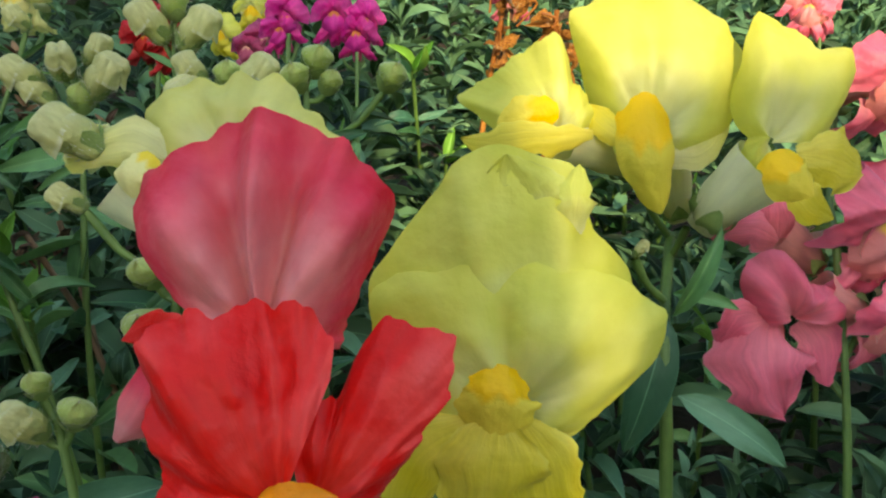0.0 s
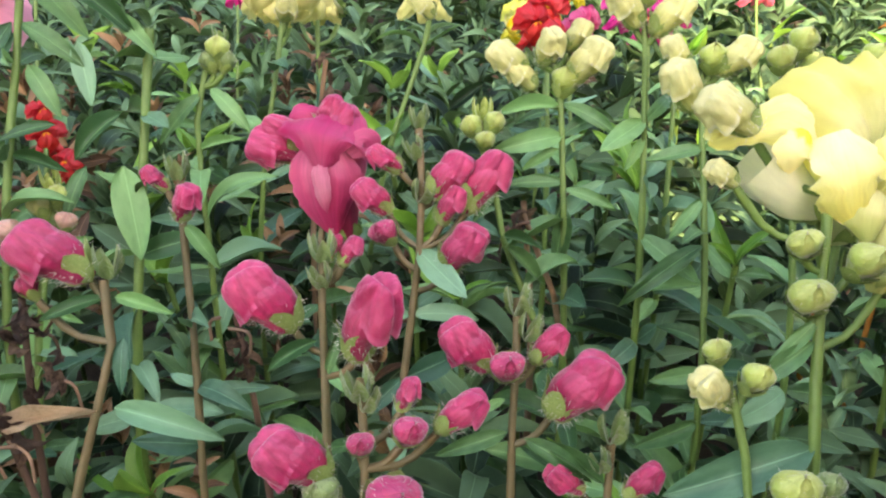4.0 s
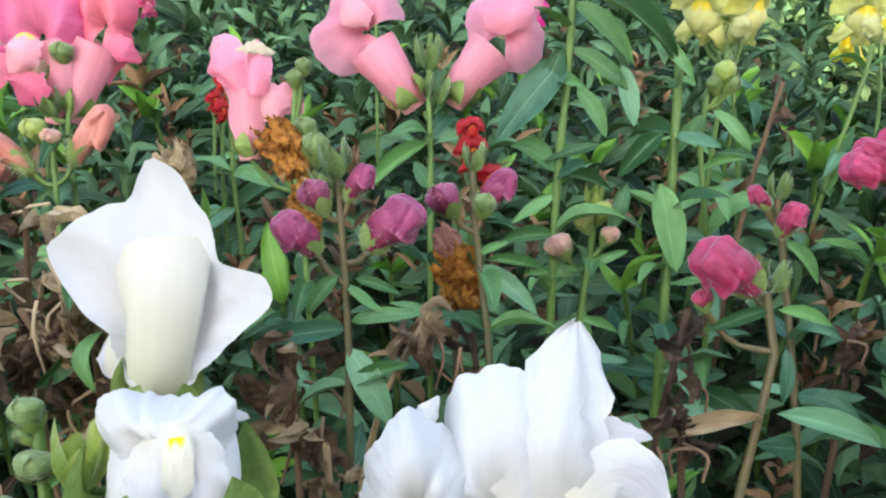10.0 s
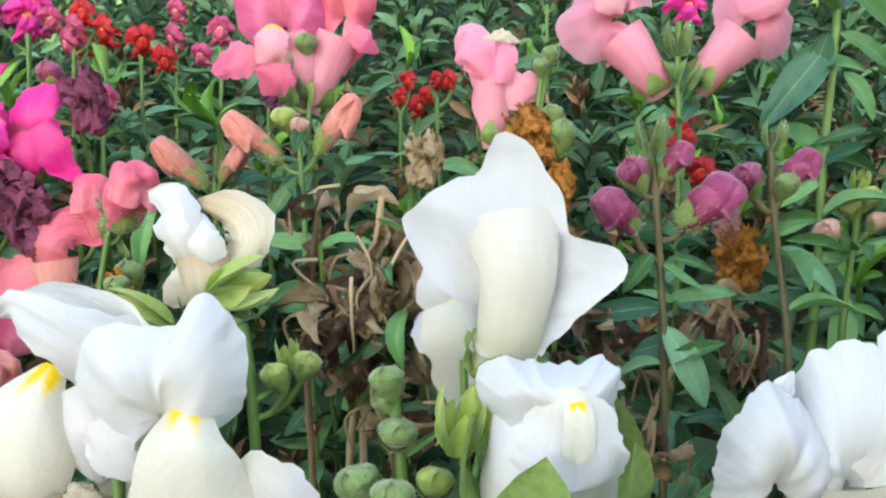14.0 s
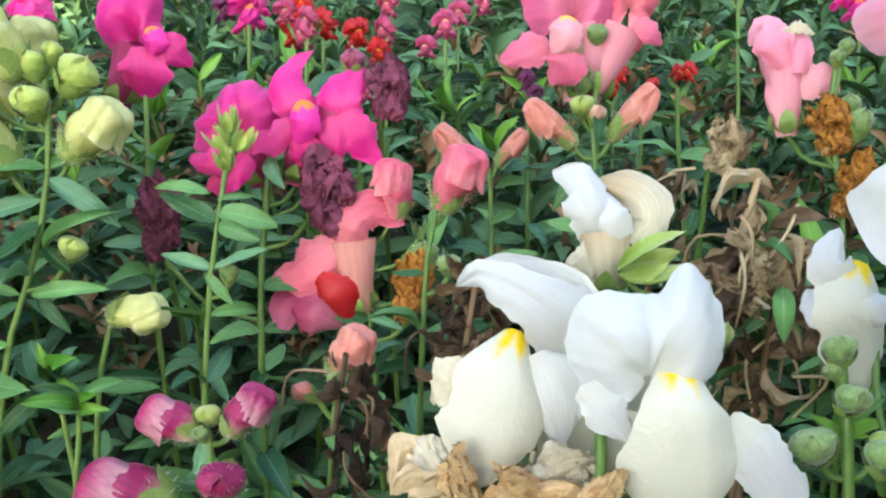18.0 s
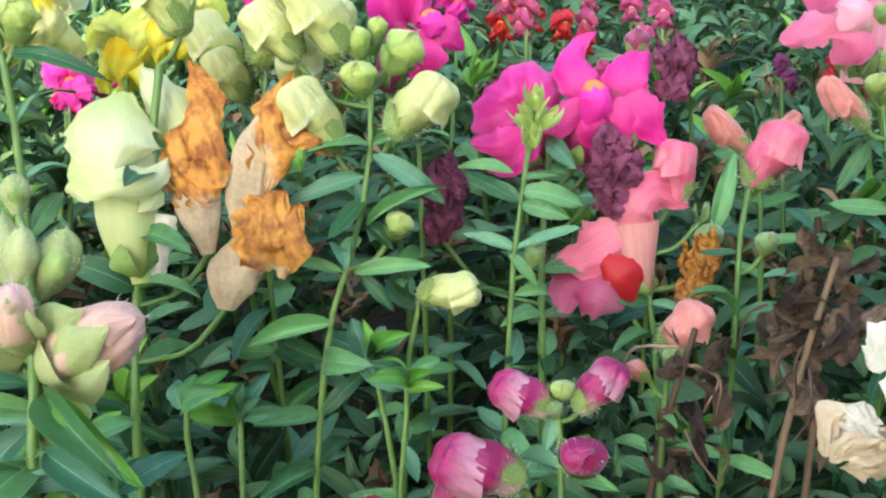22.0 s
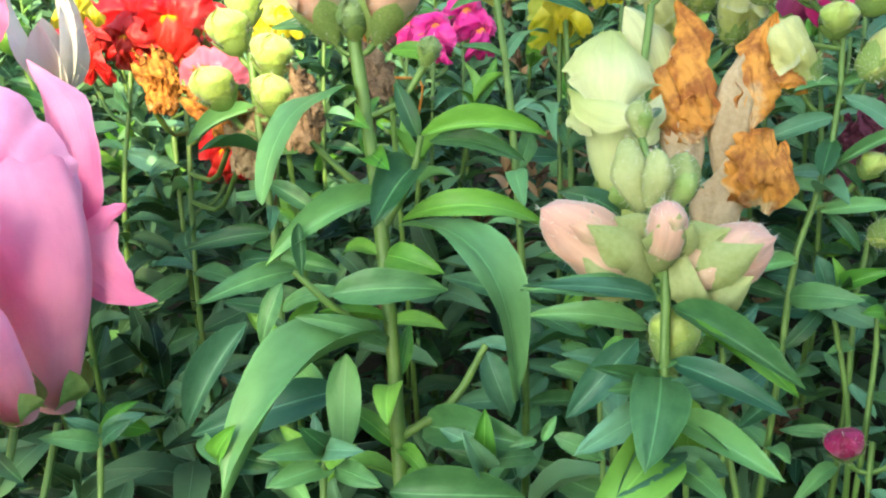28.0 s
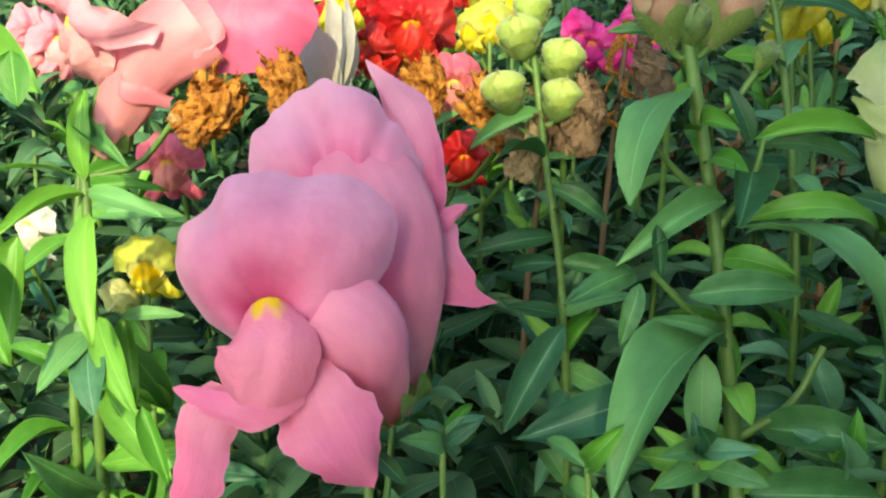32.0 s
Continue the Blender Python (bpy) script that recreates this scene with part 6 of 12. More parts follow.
stalk(p, S, 0.0013, STEM_RED)
bud(p, (-0.1673, 0.2176, 0.2832), -30, 14, 0.0086, "rose", 0, -51, 1)
bud(p, (-0.1640, 0.2138, 0.2764), 5, 4, 0.0108, "rose", 1, 51.5, 1)
bud(p, (-0.1647, 0.2186, 0.2859), 0, 0, 0.0085, "pod", 3, 0, 1)
leaf(p, (-0.1633, 0.2134, 0.2758), (-0.1550, 0.2074, 0.2658), 0.3, 1, 0, LEAF)
leaf(p, (-0.1603, 0.2037, 0.2568), (-0.1552, 0.2049, 0.2607), 0.2, 1, 0, LEAF)
leaf(p, (-0.1617, 0.1945, 0.2377), (-0.1434, 0.1928, 0.2394), 0.24, 2, 0, LEAF_BLUE)
leaves_up(p, S, 10, 0.021, RNG, LEAF_BLUE, 0.34, 0.92, 0.31, 0.2)
p = plant("slender snapdragon stalk with one rose bud", (-0.1865, 0.1689, 0))
S = [(-0.1865, 0.1689, 0.0000), (-0.1849, 0.1700, 0.2340), (-0.1805, 0.1765, 0.2481), (-0.1766, 0.1830, 0.2621), (-0.1781, 0.1890, 0.2738)]
stalk(p, S, 0.0014, STEM_RED)
bud(p, (-0.1808, 0.1892, 0.2738), -38, 6, 0.0199, "rose", 1, -66, 1)
bud(p, (-0.1769, 0.1891, 0.2744), 5, 0, 0.0091, "pod", 3, 0, 1)
bud(p, (-0.1926, 0.1884, 0.2694), -20, 0, 0.0073, "rose", 4, 0, 1)
leaf(p, (-0.1756, 0.1870, 0.2703), (-0.1628, 0.1839, 0.2670), 0.28, 1, 0, LEAF)
leaf(p, (-0.1776, 0.1872, 0.2703), (-0.1927, 0.1865, 0.2655), 0.24, 1, 0, LEAF)
leaf(p, (-0.1740, 0.1827, 0.2622), (-0.1752, 0.1771, 0.2505), 0.3, 1, 0, LEAF_BLUE)
leaf(p, (-0.1766, 0.1761, 0.2481), (-0.1523, 0.1700, 0.2414), 0.26, 2, 0, LEAF_BLUE)
leaf(p, (-0.2034, 0.1762, 0.2423), (-0.1802, 0.1763, 0.2479), 0.2, 1, 0, TAN)
leaves_up(p, S, 10, 0.021, RNG, LEAF_BLUE, 0.34, 0.74, 0.31, 0.2)
p = plant("soft pink snapdragon with two flowers facing apart", (-0.2546, 0.2611, 0))
S = [(-0.2546, 0.2611, 0.0000), (-0.2544, 0.2633, 0.2556), (-0.2537, 0.2762, 0.2837), (-0.2537, 0.2831, 0.2985), (-0.2530, 0.2907, 0.3150)]
stalk(p, S, 0.0012)
bloom(p, spot((-0.2753, 0.2909, 0.3140), (-25.4, -0.3, -3.9), 0.01805), [
    ("flower", PAL["pink"][2], tube([(0.98, 0.3, -1.15), (0.65, 0.1, -0.73), (0.19, 0.1, -0.18)], (0.24, 0.38, 0.46), flat=0.8)),
    ("upper_lip", PAL["pink"][0], fan((0.1, -0, 0.1), [(125, 0.55), (181, 0.55), (216, 0.87), (245, 0.99), (271, 1.01), (295, 0.79), (325, 0.9), (359, 0.87), (394, 0.88), (431, 0.72)], bulge=0.55, back=0.45, ruffle=0.1, seed=111, folds=((-30, 0.12, 12),))),
    ("palate", PAL["pink"][3], petal([(0.12, -0.4, 0.58), (-0.05, -0.6, 0.33), (-0.26, -0.5, 0.12)], (0.3, 0.34, 0.2), cup=0.4)),
], (0.98, 0.3, -1.15), (1.15, 0.2, -1.27))
bloom(p, spot((-0.2299, 0.2906, 0.3155), (-25.4, -0.3, -3.9), 0.01818), [
    ("flower", PAL["pink"][2], tube([(-0.87, 0.3, -1.21), (-0.61, 0.1, -0.78), (-0.19, 0.1, -0.28)], (0.24, 0.36, 0.45), flat=0.8)),
    ("upper_lip", PAL["pink"][0], fan((0.05, 0, 0), [(-123, 0.59), (-83, 0.67), (-57, 0.79), (-14, 0.78), (18, 0.86), (48, 0.98), (61, 0.65), (99, 0.74), (137, 0.81), (179, 0.61)], bulge=0.5, back=0.4, ruffle=0.1, seed=114)),
    ("lobe", PAL["pink"][1], petal([(-0.33, -0.4, 0.05), (0.13, -0.6, 0.14), (0.72, -0.1, 0.52)], (0.26, 0.26, 0.1), cup=0.4, seed=115)),
], (-0.87, 0.3, -1.21), (-1.04, 0.2, -1.37))
bud(p, (-0.2536, 0.2862, 0.3051), 0, 0, 0.0127, "pod", 3, 0, 1)
bud(p, (-0.2526, 0.2817, 0.2955), 20, -10, 0.0109, "pod", 3, 0, 1)
leaf(p, (-0.2526, 0.2800, 0.2919), (-0.2461, 0.2829, 0.2985), 0.3, 1, 0, LEAF)
leaf(p, (-0.2546, 0.2763, 0.2837), (-0.2740, 0.2708, 0.2706), 0.25, 1, 0, LEAF)
leaves_up(p, S, 10, 0.0245, RNG, None, 0.34, 0.92, 0.31, 0.2)
p = plant("pink snapdragon with a wilting hanging flower", (-0.2940, 0.2595, 0))
S = [(-0.2940, 0.2595, 0.0000), (-0.2944, 0.2615, 0.2371), (-0.2957, 0.2724, 0.2606), (-0.2989, 0.2818, 0.2808)]
stalk(p, S, 0.0012)
bloom(p, spot((-0.3108, 0.2924, 0.2957), (-25.4, -0.3, -3.9), 0.01851), [
    ("flower", BUD["pink"], tube([(-0.02, -0, -1.15), (-0.08, 0, -0.45), (-0.12, -0, 0.2), (-0.2, -0, 0.65)], (0.18, 0.32, 0.42, 0.46), flat=0.6, ruffle=0.12)),
    ("upper_lip", PAL["pink"][0], petal([(-0.14, -0.3, 0.04), (-0.36, -0.4, 0.51), (-0.55, -0.2, 0.85), (-0.72, -0, 0.5)], (0.4, 0.36, 0.24, 0.1), cup=0.4, seed=121, ruffle=0.16)),
    ("lobe", PAL["pink"][0], petal([(0.06, -0.3, -0.05), (0.11, -0.3, 0.44), (0.1, -0, 0.98)], (0.34, 0.26, 0.06), cup=0.5, seed=122, ruffle=0.12)),
    ("lobe", PAL["pink"][2], petal([(0.12, -0.1, -0.32), (0.48, -0.2, -0.13), (0.71, -0.1, -0.17), (0.87, -0, -0.35)], (0.44, 0.4, 0.26, 0.08), seed=123, ruffle=0.16)),
    ("lobe", CREAM, petal([(-0.24, -0.3, 0.73), (0.11, -0.3, 0.75), (0.42, -0.1, 0.72)], (0.08, 0.12, 0.06), seed=124, ruffle=0.25)),
], (-0.02, -0, -1.15), label="wilted pale pink flower")
dried(p, (-0.3394, 0.2768, 0.2674), 20, 0, 0.0185, TAN, 2, 0, 1)
dried(p, (-0.3002, 0.2776, 0.2718), -10, 0, 0.0204, DRY, 2, 0, 1)
dried(p, (-0.2950, 0.2688, 0.2531), 0, 0, 0.0222, DRY, 1, 0, 1)
bud(p, (-0.2967, 0.2895, 0.2976), 0, 0, 0.0074, "pod", 4, 0, 1)
bud(p, (-0.2945, 0.2910, 0.3010), 10, 0, 0.0074, "pod", 4, 0, 1)
bud(p, (-0.2913, 0.2788, 0.2749), 5, 0, 0.0130, "pod", 4, 0, 1)
bud(p, (-0.2919, 0.2816, 0.2810), -15, 0, 0.0111, "pod", 4, 0, 1)
leaves_up(p, S, 10, 0.0245, RNG, None, 0.34, 0.92, 0.31, 0.2)
p = plant("tall leafy snapdragon stem without flowers", (-0.2196, 0.2385, 0))
S = [(-0.2196, 0.2385, 0.0000), (-0.2190, 0.2405, 0.2538), (-0.2172, 0.2518, 0.2784), (-0.2135, 0.2637, 0.3045), (-0.2102, 0.2785, 0.3367)]
stalk(p, S, 0.0015)
leaf(p, (-0.2105, 0.2743, 0.3275), (-0.1931, 0.2659, 0.3104), 0.3, 1, 0, LEAF)
leaf(p, (-0.2116, 0.2686, 0.3152), (-0.1950, 0.2628, 0.3035), 0.3, 1, 0, LEAF)
leaf(p, (-0.2134, 0.2673, 0.3122), (-0.2359, 0.2574, 0.2893), 0.36, 1, 0, LEAF_BLUE)
leaf(p, (-0.2141, 0.2687, 0.3152), (-0.2230, 0.2616, 0.2992), 0.33, 1, 0, LEAF)
leaf(p, (-0.2104, 0.2757, 0.3306), (-0.1796, 0.2655, 0.3103), 0.24, 2, 0, LEAF)
leaf(p, (-0.1965, 0.2660, 0.3105), (-0.1935, 0.2581, 0.2935), 0.36, 0, 0, LEAF_BLUE)
leaf(p, (-0.1851, 0.2571, 0.2919), (-0.1989, 0.2519, 0.2798), 0.36, 1, 0, LEAF)
leaf(p, (-0.1854, 0.2508, 0.2781), (-0.1818, 0.2393, 0.2535), 0.4, 0, 0, LEAF)
leaf(p, (-0.1878, 0.2693, 0.3181), (-0.1746, 0.2632, 0.3057), 0.3, 1, 0, LEAF)
leaf(p, (-0.2038, 0.2563, 0.2890), (-0.2208, 0.2548, 0.2846), 0.26, 1, 0, LEAF)
leaf(p, (-0.2102, 0.2636, 0.3044), (-0.2020, 0.2570, 0.2905), 0.35, 1, 0, LEAF)
leaf(p, (-0.2158, 0.2532, 0.2814), (-0.2007, 0.2505, 0.2767), 0.28, 1, 0, LEAF)
leaf(p, (-0.1956, 0.2511, 0.2782), (-0.2027, 0.2442, 0.2629), 0.3, 1, 0, LEAF)
leaf(p, (-0.2176, 0.2504, 0.2753), (-0.2313, 0.2473, 0.2677), 0.26, 1, 0, LEAF)
leaves_up(p, S, 11, 0.0252, RNG, None, 0.34, 0.97, 0.31, 0.2)
p = plant("leafy snapdragon side stem", (-0.1851, 0.2352, 0))
S = [(-0.1851, 0.2352, 0.0000), (-0.1843, 0.2372, 0.2392), (-0.1820, 0.2486, 0.2642), (-0.1797, 0.2601, 0.2892), (-0.1774, 0.2708, 0.3126)]
stalk(p, S, 0.0018)
leaves_up(p, S, 13, 0.0252, RNG, None, 0.34, 0.97, 0.34, 0.2)
p = plant("plum-coloured snapdragon stalk with closed buds", (-0.2785, 0.1800, 0))
S = [(-0.2785, 0.1800, 0.0000), (-0.2785, 0.1816, 0.2418), (-0.2783, 0.1907, 0.2616), (-0.2789, 0.1999, 0.2814), (-0.2804, 0.2102, 0.3036)]
stalk(p, S, 0.0012, STEM_RED)
bud(p, (-0.2852, 0.2002, 0.2816), -25, -1, 0.0139, "plum", 1, -70, 1)
bud(p, (-0.2730, 0.2001, 0.2822), 30, 4, 0.0173, "plum", 1, 69, 1)
bud(p, (-0.2775, 0.2051, 0.2928), 20, 14, 0.0109, "plum", 0, 54, 1)
bud(p, (-0.2825, 0.2039, 0.2899), -25, 0, 0.0109, "plum", 4, 0, 1)
bud(p, (-0.2800, 0.2078, 0.2985), -5, 0, 0.0109, "pod", 3, 0, 1)
bud(p, (-0.2819, 0.2064, 0.2952), -20, 0, 0.0082, "pod", 3, 0, 1)
leaf(p, (-0.2786, 0.1925, 0.2653), (-0.2997, 0.1920, 0.2630), 0.28, 1, 0, LEAF_BLUE)
leaf(p, (-0.2776, 0.1933, 0.2671), (-0.2601, 0.1933, 0.2682), 0.24, 2, 0, LEAF)
leaf(p, (-0.2803, 0.1979, 0.2770), (-0.2880, 0.1942, 0.2684), 0.36, 2, 0, LEAF)
leaf(p, (-0.2780, 0.1907, 0.2616), (-0.2689, 0.1822, 0.2435), 0.36, 1, 0, LEAF_BLUE)
leaf(p, (-0.2763, 0.1975, 0.2764), (-0.2655, 0.1955, 0.2726), 0.26, 1, 0, LEAF)
leaves_up(p, S, 9, 0.021, RNG, None, 0.34, 0.92, 0.31, 0.2)
p = plant("plum-coloured snapdragon stalk with small buds", (-0.2423, 0.1988, 0))
S = [(-0.2423, 0.1988, 0.0000), (-0.2427, 0.2001, 0.2482), (-0.2437, 0.2075, 0.2642), (-0.2458, 0.2149, 0.2801), (-0.2458, 0.2235, 0.2987)]
stalk(p, S, 0.0012, STEM_RED)
bud(p, (-0.2504, 0.2165, 0.2832), -30, -10, 0.0124, "plum", 4, 0, 1)
bud(p, (-0.2439, 0.2169, 0.2845), 20, 4, 0.0139, "plum", 0, 75, 1)
bud(p, (-0.2455, 0.2215, 0.2944), 0, 0, 0.0088, "pod", 3, 0, 1)
bud(p, (-0.2441, 0.2161, 0.2828), 10, -10, 0.0088, "pod", 4, 0, 1)
leaf(p, (-0.2449, 0.2124, 0.2748), (-0.2368, 0.2134, 0.2774), 0.3, 1, 0, LEAF)
leaf(p, (-0.2443, 0.2112, 0.2721), (-0.2300, 0.2052, 0.2601), 0.3, 1, 0, LEAF_BLUE)
leaf(p, (-0.2428, 0.2117, 0.2735), (-0.2268, 0.2100, 0.2707), 0.22, 1, 0, LEAF)
leaves_up(p, S, 9, 0.021, RNG, None, 0.34, 0.92, 0.31, 0.2)
p = plant("snapdragon stalk with a dried peach flower", (-0.2493, 0.2139, 0))
S = [(-0.2493, 0.2139, 0.0000), (-0.2494, 0.2150, 0.2277), (-0.2499, 0.2218, 0.2423), (-0.2504, 0.2272, 0.2540)]
stalk(p, S, 0.0012, STEM_RED)
dried(p, (-0.2509, 0.2262, 0.2518), 5, -10, 0.0209, DRY, 2, 0, 1)
dried(p, (-0.2491, 0.2308, 0.2619), -25, -10, 0.0145, PINKDRY, 1, 0, 1)
leaves_up(p, S, 10, 0.0245, RNG, None, 0.34, 0.92, 0.31, 0.2)
p = plant("small snapdragon stalk with yellowish buds", (-0.2125, 0.2280, 0))
S = [(-0.2125, 0.2280, 0.0000), (-0.2121, 0.2292, 0.2250), (-0.2109, 0.2363, 0.2405), (-0.2067, 0.2448, 0.2590), (-0.2053, 0.2519, 0.2745)]
stalk(p, S, 0.0014)
bud(p, (-0.2074, 0.2470, 0.2637), -20, 0, 0.0089, "lemon", 4, 0, 1)
bud(p, (-0.2049, 0.2479, 0.2659), 15, 0, 0.0089, "green", 4, 0, 1)
bud(p, (-0.2033, 0.2453, 0.2603), 20, -15, 0.0085, "peach", 4, 0, 1)
bud(p, (-0.2057, 0.2503, 0.2710), 0, 0, 0.0077, "green", 3, 0, 1)
bud(p, (-0.2140, 0.2439, 0.2567), -30, -15, 0.0119, "peach", 4, 0, 1)
leaf(p, (-0.2092, 0.2420, 0.2528), (-0.2268, 0.2426, 0.2530), 0.24, 1, 0, LEAF)
leaf(p, (-0.2088, 0.2427, 0.2544), (-0.1951, 0.2444, 0.2589), 0.24, 1, 0, LEAF)
leaf(p, (-0.2100, 0.2363, 0.2404), (-0.2246, 0.2346, 0.2359), 0.26, 1, 0, LEAF)
leaf(p, (-0.2109, 0.2363, 0.2405), (-0.1990, 0.2341, 0.2365), 0.26, 1, 0, LEAF)
leaf(p, (-0.2099, 0.2377, 0.2435), (-0.2147, 0.2272, 0.2203), 0.36, 0, 0, LEAF)
leaves_up(p, S, 10, 0.0245, RNG, None, 0.34, 0.92, 0.31, 0.2)
p = plant("white snapdragon with broad crumpled petals", (-0.2428, 0.1369, 0))
S = [(-0.2428, 0.1369, 0.0000), (-0.2431, 0.1382, 0.2169), (-0.2439, 0.1457, 0.2329), (-0.2445, 0.1556, 0.2543)]
stalk(p, S, 0.0015)
bloom(p, spot((-0.2442, 0.1584, 0.2572), (-25.4, -0.3, -3.9), 0.01190), [
    ("flower", PAL["white"][2], tube([(0.16, 1.4, -3.37), (0.07, 0.6, -2.01), (-0.08, 0.2, -0.86)], (0.4, 0.9, 1.5), flat=0.5)),
    ("lobe", PAL["white"][0], fan((-1.6, -0.2, -1.19), [(-105, 1.03), (-66, 1.04), (-29, 1.48), (-3, 1.88), (10, 1.62), (31, 1.37), (55, 1.09), (109, 0.84)], bulge=0.8, back=0.5, ruffle=0.14, seed=61, folds=((20, 0.2, 10),))),
    ("lobe", PAL["white"][0], fan((-0.29, 0.1, -1.23), [(-82, 1.01), (-34, 1.4), (-23, 2.09), (-12, 2.43), (3, 2.55), (17, 2.57), (32, 2.08), (72, 1.1)], bulge=0.7, back=0.6, ruffle=0.12, seed=62)),
    ("lobe", PAL["white"][0], petal([(-1.7, -0.1, 0.22), (-1.45, -0.2, 0.49), (-1.22, 0, 0.8)], (0.3, 0.22, 0.06), seed=66)),
    ("lobe", PAL["white"][0], petal([(0.77, -0.2, -1.44), (0.79, -0.6, 0.04), (1.04, -0.2, 1.03), (1.28, 0.4, 2.07)], (1.3, 1.05, 0.72, 0.48), cup=0.35, ruffle=0.16, seed=63, fold=-0.12)),
    ("lobe", PAL["white"][1], petal([(1.1, -0.5, -1.05), (1.8, -0.4, -0.59), (2.8, 0, -1.2)], (0.8, 0.7, 0.4), seed=64)),
    ("lobe", PAL["white"][1], petal([(1.28, -0.1, -0.08), (2, 0, 0.1), (2.59, 0.1, 0.01)], (0.46, 0.3, 0.08), seed=65, ruffle=0.12)),
], (0.16, 1.4, -3.37))
leaves_up(p, S, 10, 0.021, RNG, None, 0.34, 0.64, 0.31, 0.2)
p = plant("white snapdragon with its flower turned away", (-0.3221, 0.1557, 0))
S = [(-0.3221, 0.1557, 0.0000), (-0.3218, 0.1571, 0.2313), (-0.3207, 0.1654, 0.2492), (-0.3197, 0.1726, 0.2649)]
stalk(p, S, 0.0015)
bloom(p, spot((-0.3162, 0.1805, 0.2882), (-25.4, -0.3, -3.9), 0.01203), [
    ("flower", PAL["white"][2], tube([(-0.27, 0.4, -2.47), (-0.01, -0.15, -1.58), (0.09, -0.3, -0.58), (-0.05, 0.1, 0.4)], (0.48, 0.58, 0.7, 0.88), flat=0.55, ruffle=0.05)),
    ("upper_lip", PAL["white"][0], fan((-0.07, 0.25, -1.23), [(-157, 0.91), (-120, 0.69), (-76, 0.75), (-72, 1.14), (-53, 2.06), (-49, 2.57), (-33, 2.46), (-8, 2.61), (-5, 3.14), (1, 3.21), (10, 2.9), (22, 2.38), (37, 1.75), (53, 2.03), (67, 2.36), (74, 2.1), (84, 1.43), (95, 1.23), (118, 0.94), (150, 0.96)], bulge=0.25, back=-0.35, ruffle=0.12, seed=41, folds=((-22, -0.22, 10), (40, 0.2, 9)))),
    ("calyx", SEPAL, petal([(-0.3, 0.5, -2.65), (-0.41, 0.2, -2.34), (-0.53, 0.1, -2.12)], (0.14, 0.2, 0.06), seed=42)),
], (-0.27, 0.4, -2.47), (-0.35, 0.5, -2.75), label="white flower seen from behind, cream at the tube")
bloom(p, spot((-0.3112, 0.1508, 0.2663), (-25.4, -0.3, -3.9), 0.01091), [
    ("flower", PAL["white"][1], tube([(-0.04, 0.4, -2.35), (0.04, -0, -1), (0.04, -0, -0.2), (-0.03, -0, 0.45)], (1.15, 1.25, 1.18, 1), flat=0.6, ruffle=0.03)),
    ("upper_lip", PAL["white"][0], fan((0.03, -0.2, -0.15), [(-97, 1.09), (-75, 1.24), (-61, 1.52), (-44, 1.52), (-25, 1.15), (1, 0.96), (27, 1.11), (39, 1.49), (55, 1.47), (74, 1.17), (97, 1.02)], bulge=0.75, back=0.55, ruffle=0.14, seed=51)),
    ("lobe", PAL["white"][1], petal([(0.29, -0.8, 0.51), (0.33, -0.98, -0.06), (0.3, -0.95, -1.19)], (0.7, 0.9, 1.1), cup=0.35, ruffle=0.05, seed=53)),
    ("palate", PAL["white"][3], petal([(0.4, -1.04, 0.31), (0.43, -1.08, 0.15), (0.43, -1.04, -0.7)], (0.3, 0.26, 0.3), cup=0.2, ruffle=0.02)),
    ("lobe", PAL["white"][1], petal([(0.89, -0.3, 0.46), (1.14, -0.1, 0.47), (1.38, 0.1, 0.4)], (0.16, 0.14, 0.06), seed=52)),
], (-0.04, 0.4, -2.35))
leaves_up(p, S, 10, 0.021, RNG, None, 0.34, 0.64, 0.31, 0.2)
p = plant("white snapdragon flower beside a green bud", (-0.3265, 0.1533, 0))
S = [(-0.3265, 0.1533, 0.0000), (-0.3265, 0.1546, 0.2314), (-0.3263, 0.1620, 0.2474), (-0.3267, 0.1705, 0.2656)]
stalk(p, S, 0.0011)
bloom(p, spot((-0.3250, 0.1919, 0.2593), (-24.9, 0.7, 0.2), 0.01401), [
    ("flower", PAL["white"][3], petal([(0.12, 0.2, 0.9), (-0.11, -0.3, 0.02), (0.01, -0.1, -0.79), (0.12, 0.2, -1.69)], (0.55, 0.72, 0.62, 0.18), cup=0.5, ruffle=0.08, seed=43)),
    ("lobe", PAL["white"][1], petal([(0.04, 0.1, 0.39), (-0.45, 0, 0.8), (-0.16, 0.3, 1.49)], (0.35, 0.45, 0.12), seed=44, ruffle=0.1)),
    ("lobe", PAL["white"][1], petal([(-0.05, -0, 0.2), (-0.55, -0, 0), (-0.78, 0.3, 0.38)], (0.4, 0.45, 0.15), seed=45, ruffle=0.1)),
    ("lobe", PAL["white"][1], petal([(-0.07, -0.2, -0.18), (0.23, -0.3, 0.02), (0.65, -0, 0.2)], (0.3, 0.3, 0.12), seed=46)),
], (0.47, 0.3, -0.02))
bud(p, (-0.3289, 0.1500, 0.2572), 10, 0, 0.0150, "green", 3, 0, 1)
bud(p, (-0.3411, 0.1407, 0.2491), 0, 0, 0.0101, "pod", 2, 0, 1)
leaves_up(p, S, 9, 0.021, RNG, None, 0.34, 0.64, 0.31, 0.2)
p = plant("white snapdragon with a half-withered flower and green buds", (-0.3749, 0.1706, 0))
S = [(-0.3749, 0.1706, 0.0000), (-0.3750, 0.1721, 0.2294), (-0.3752, 0.1810, 0.2487), (-0.3775, 0.1888, 0.2655)]
stalk(p, S, 0.0018)
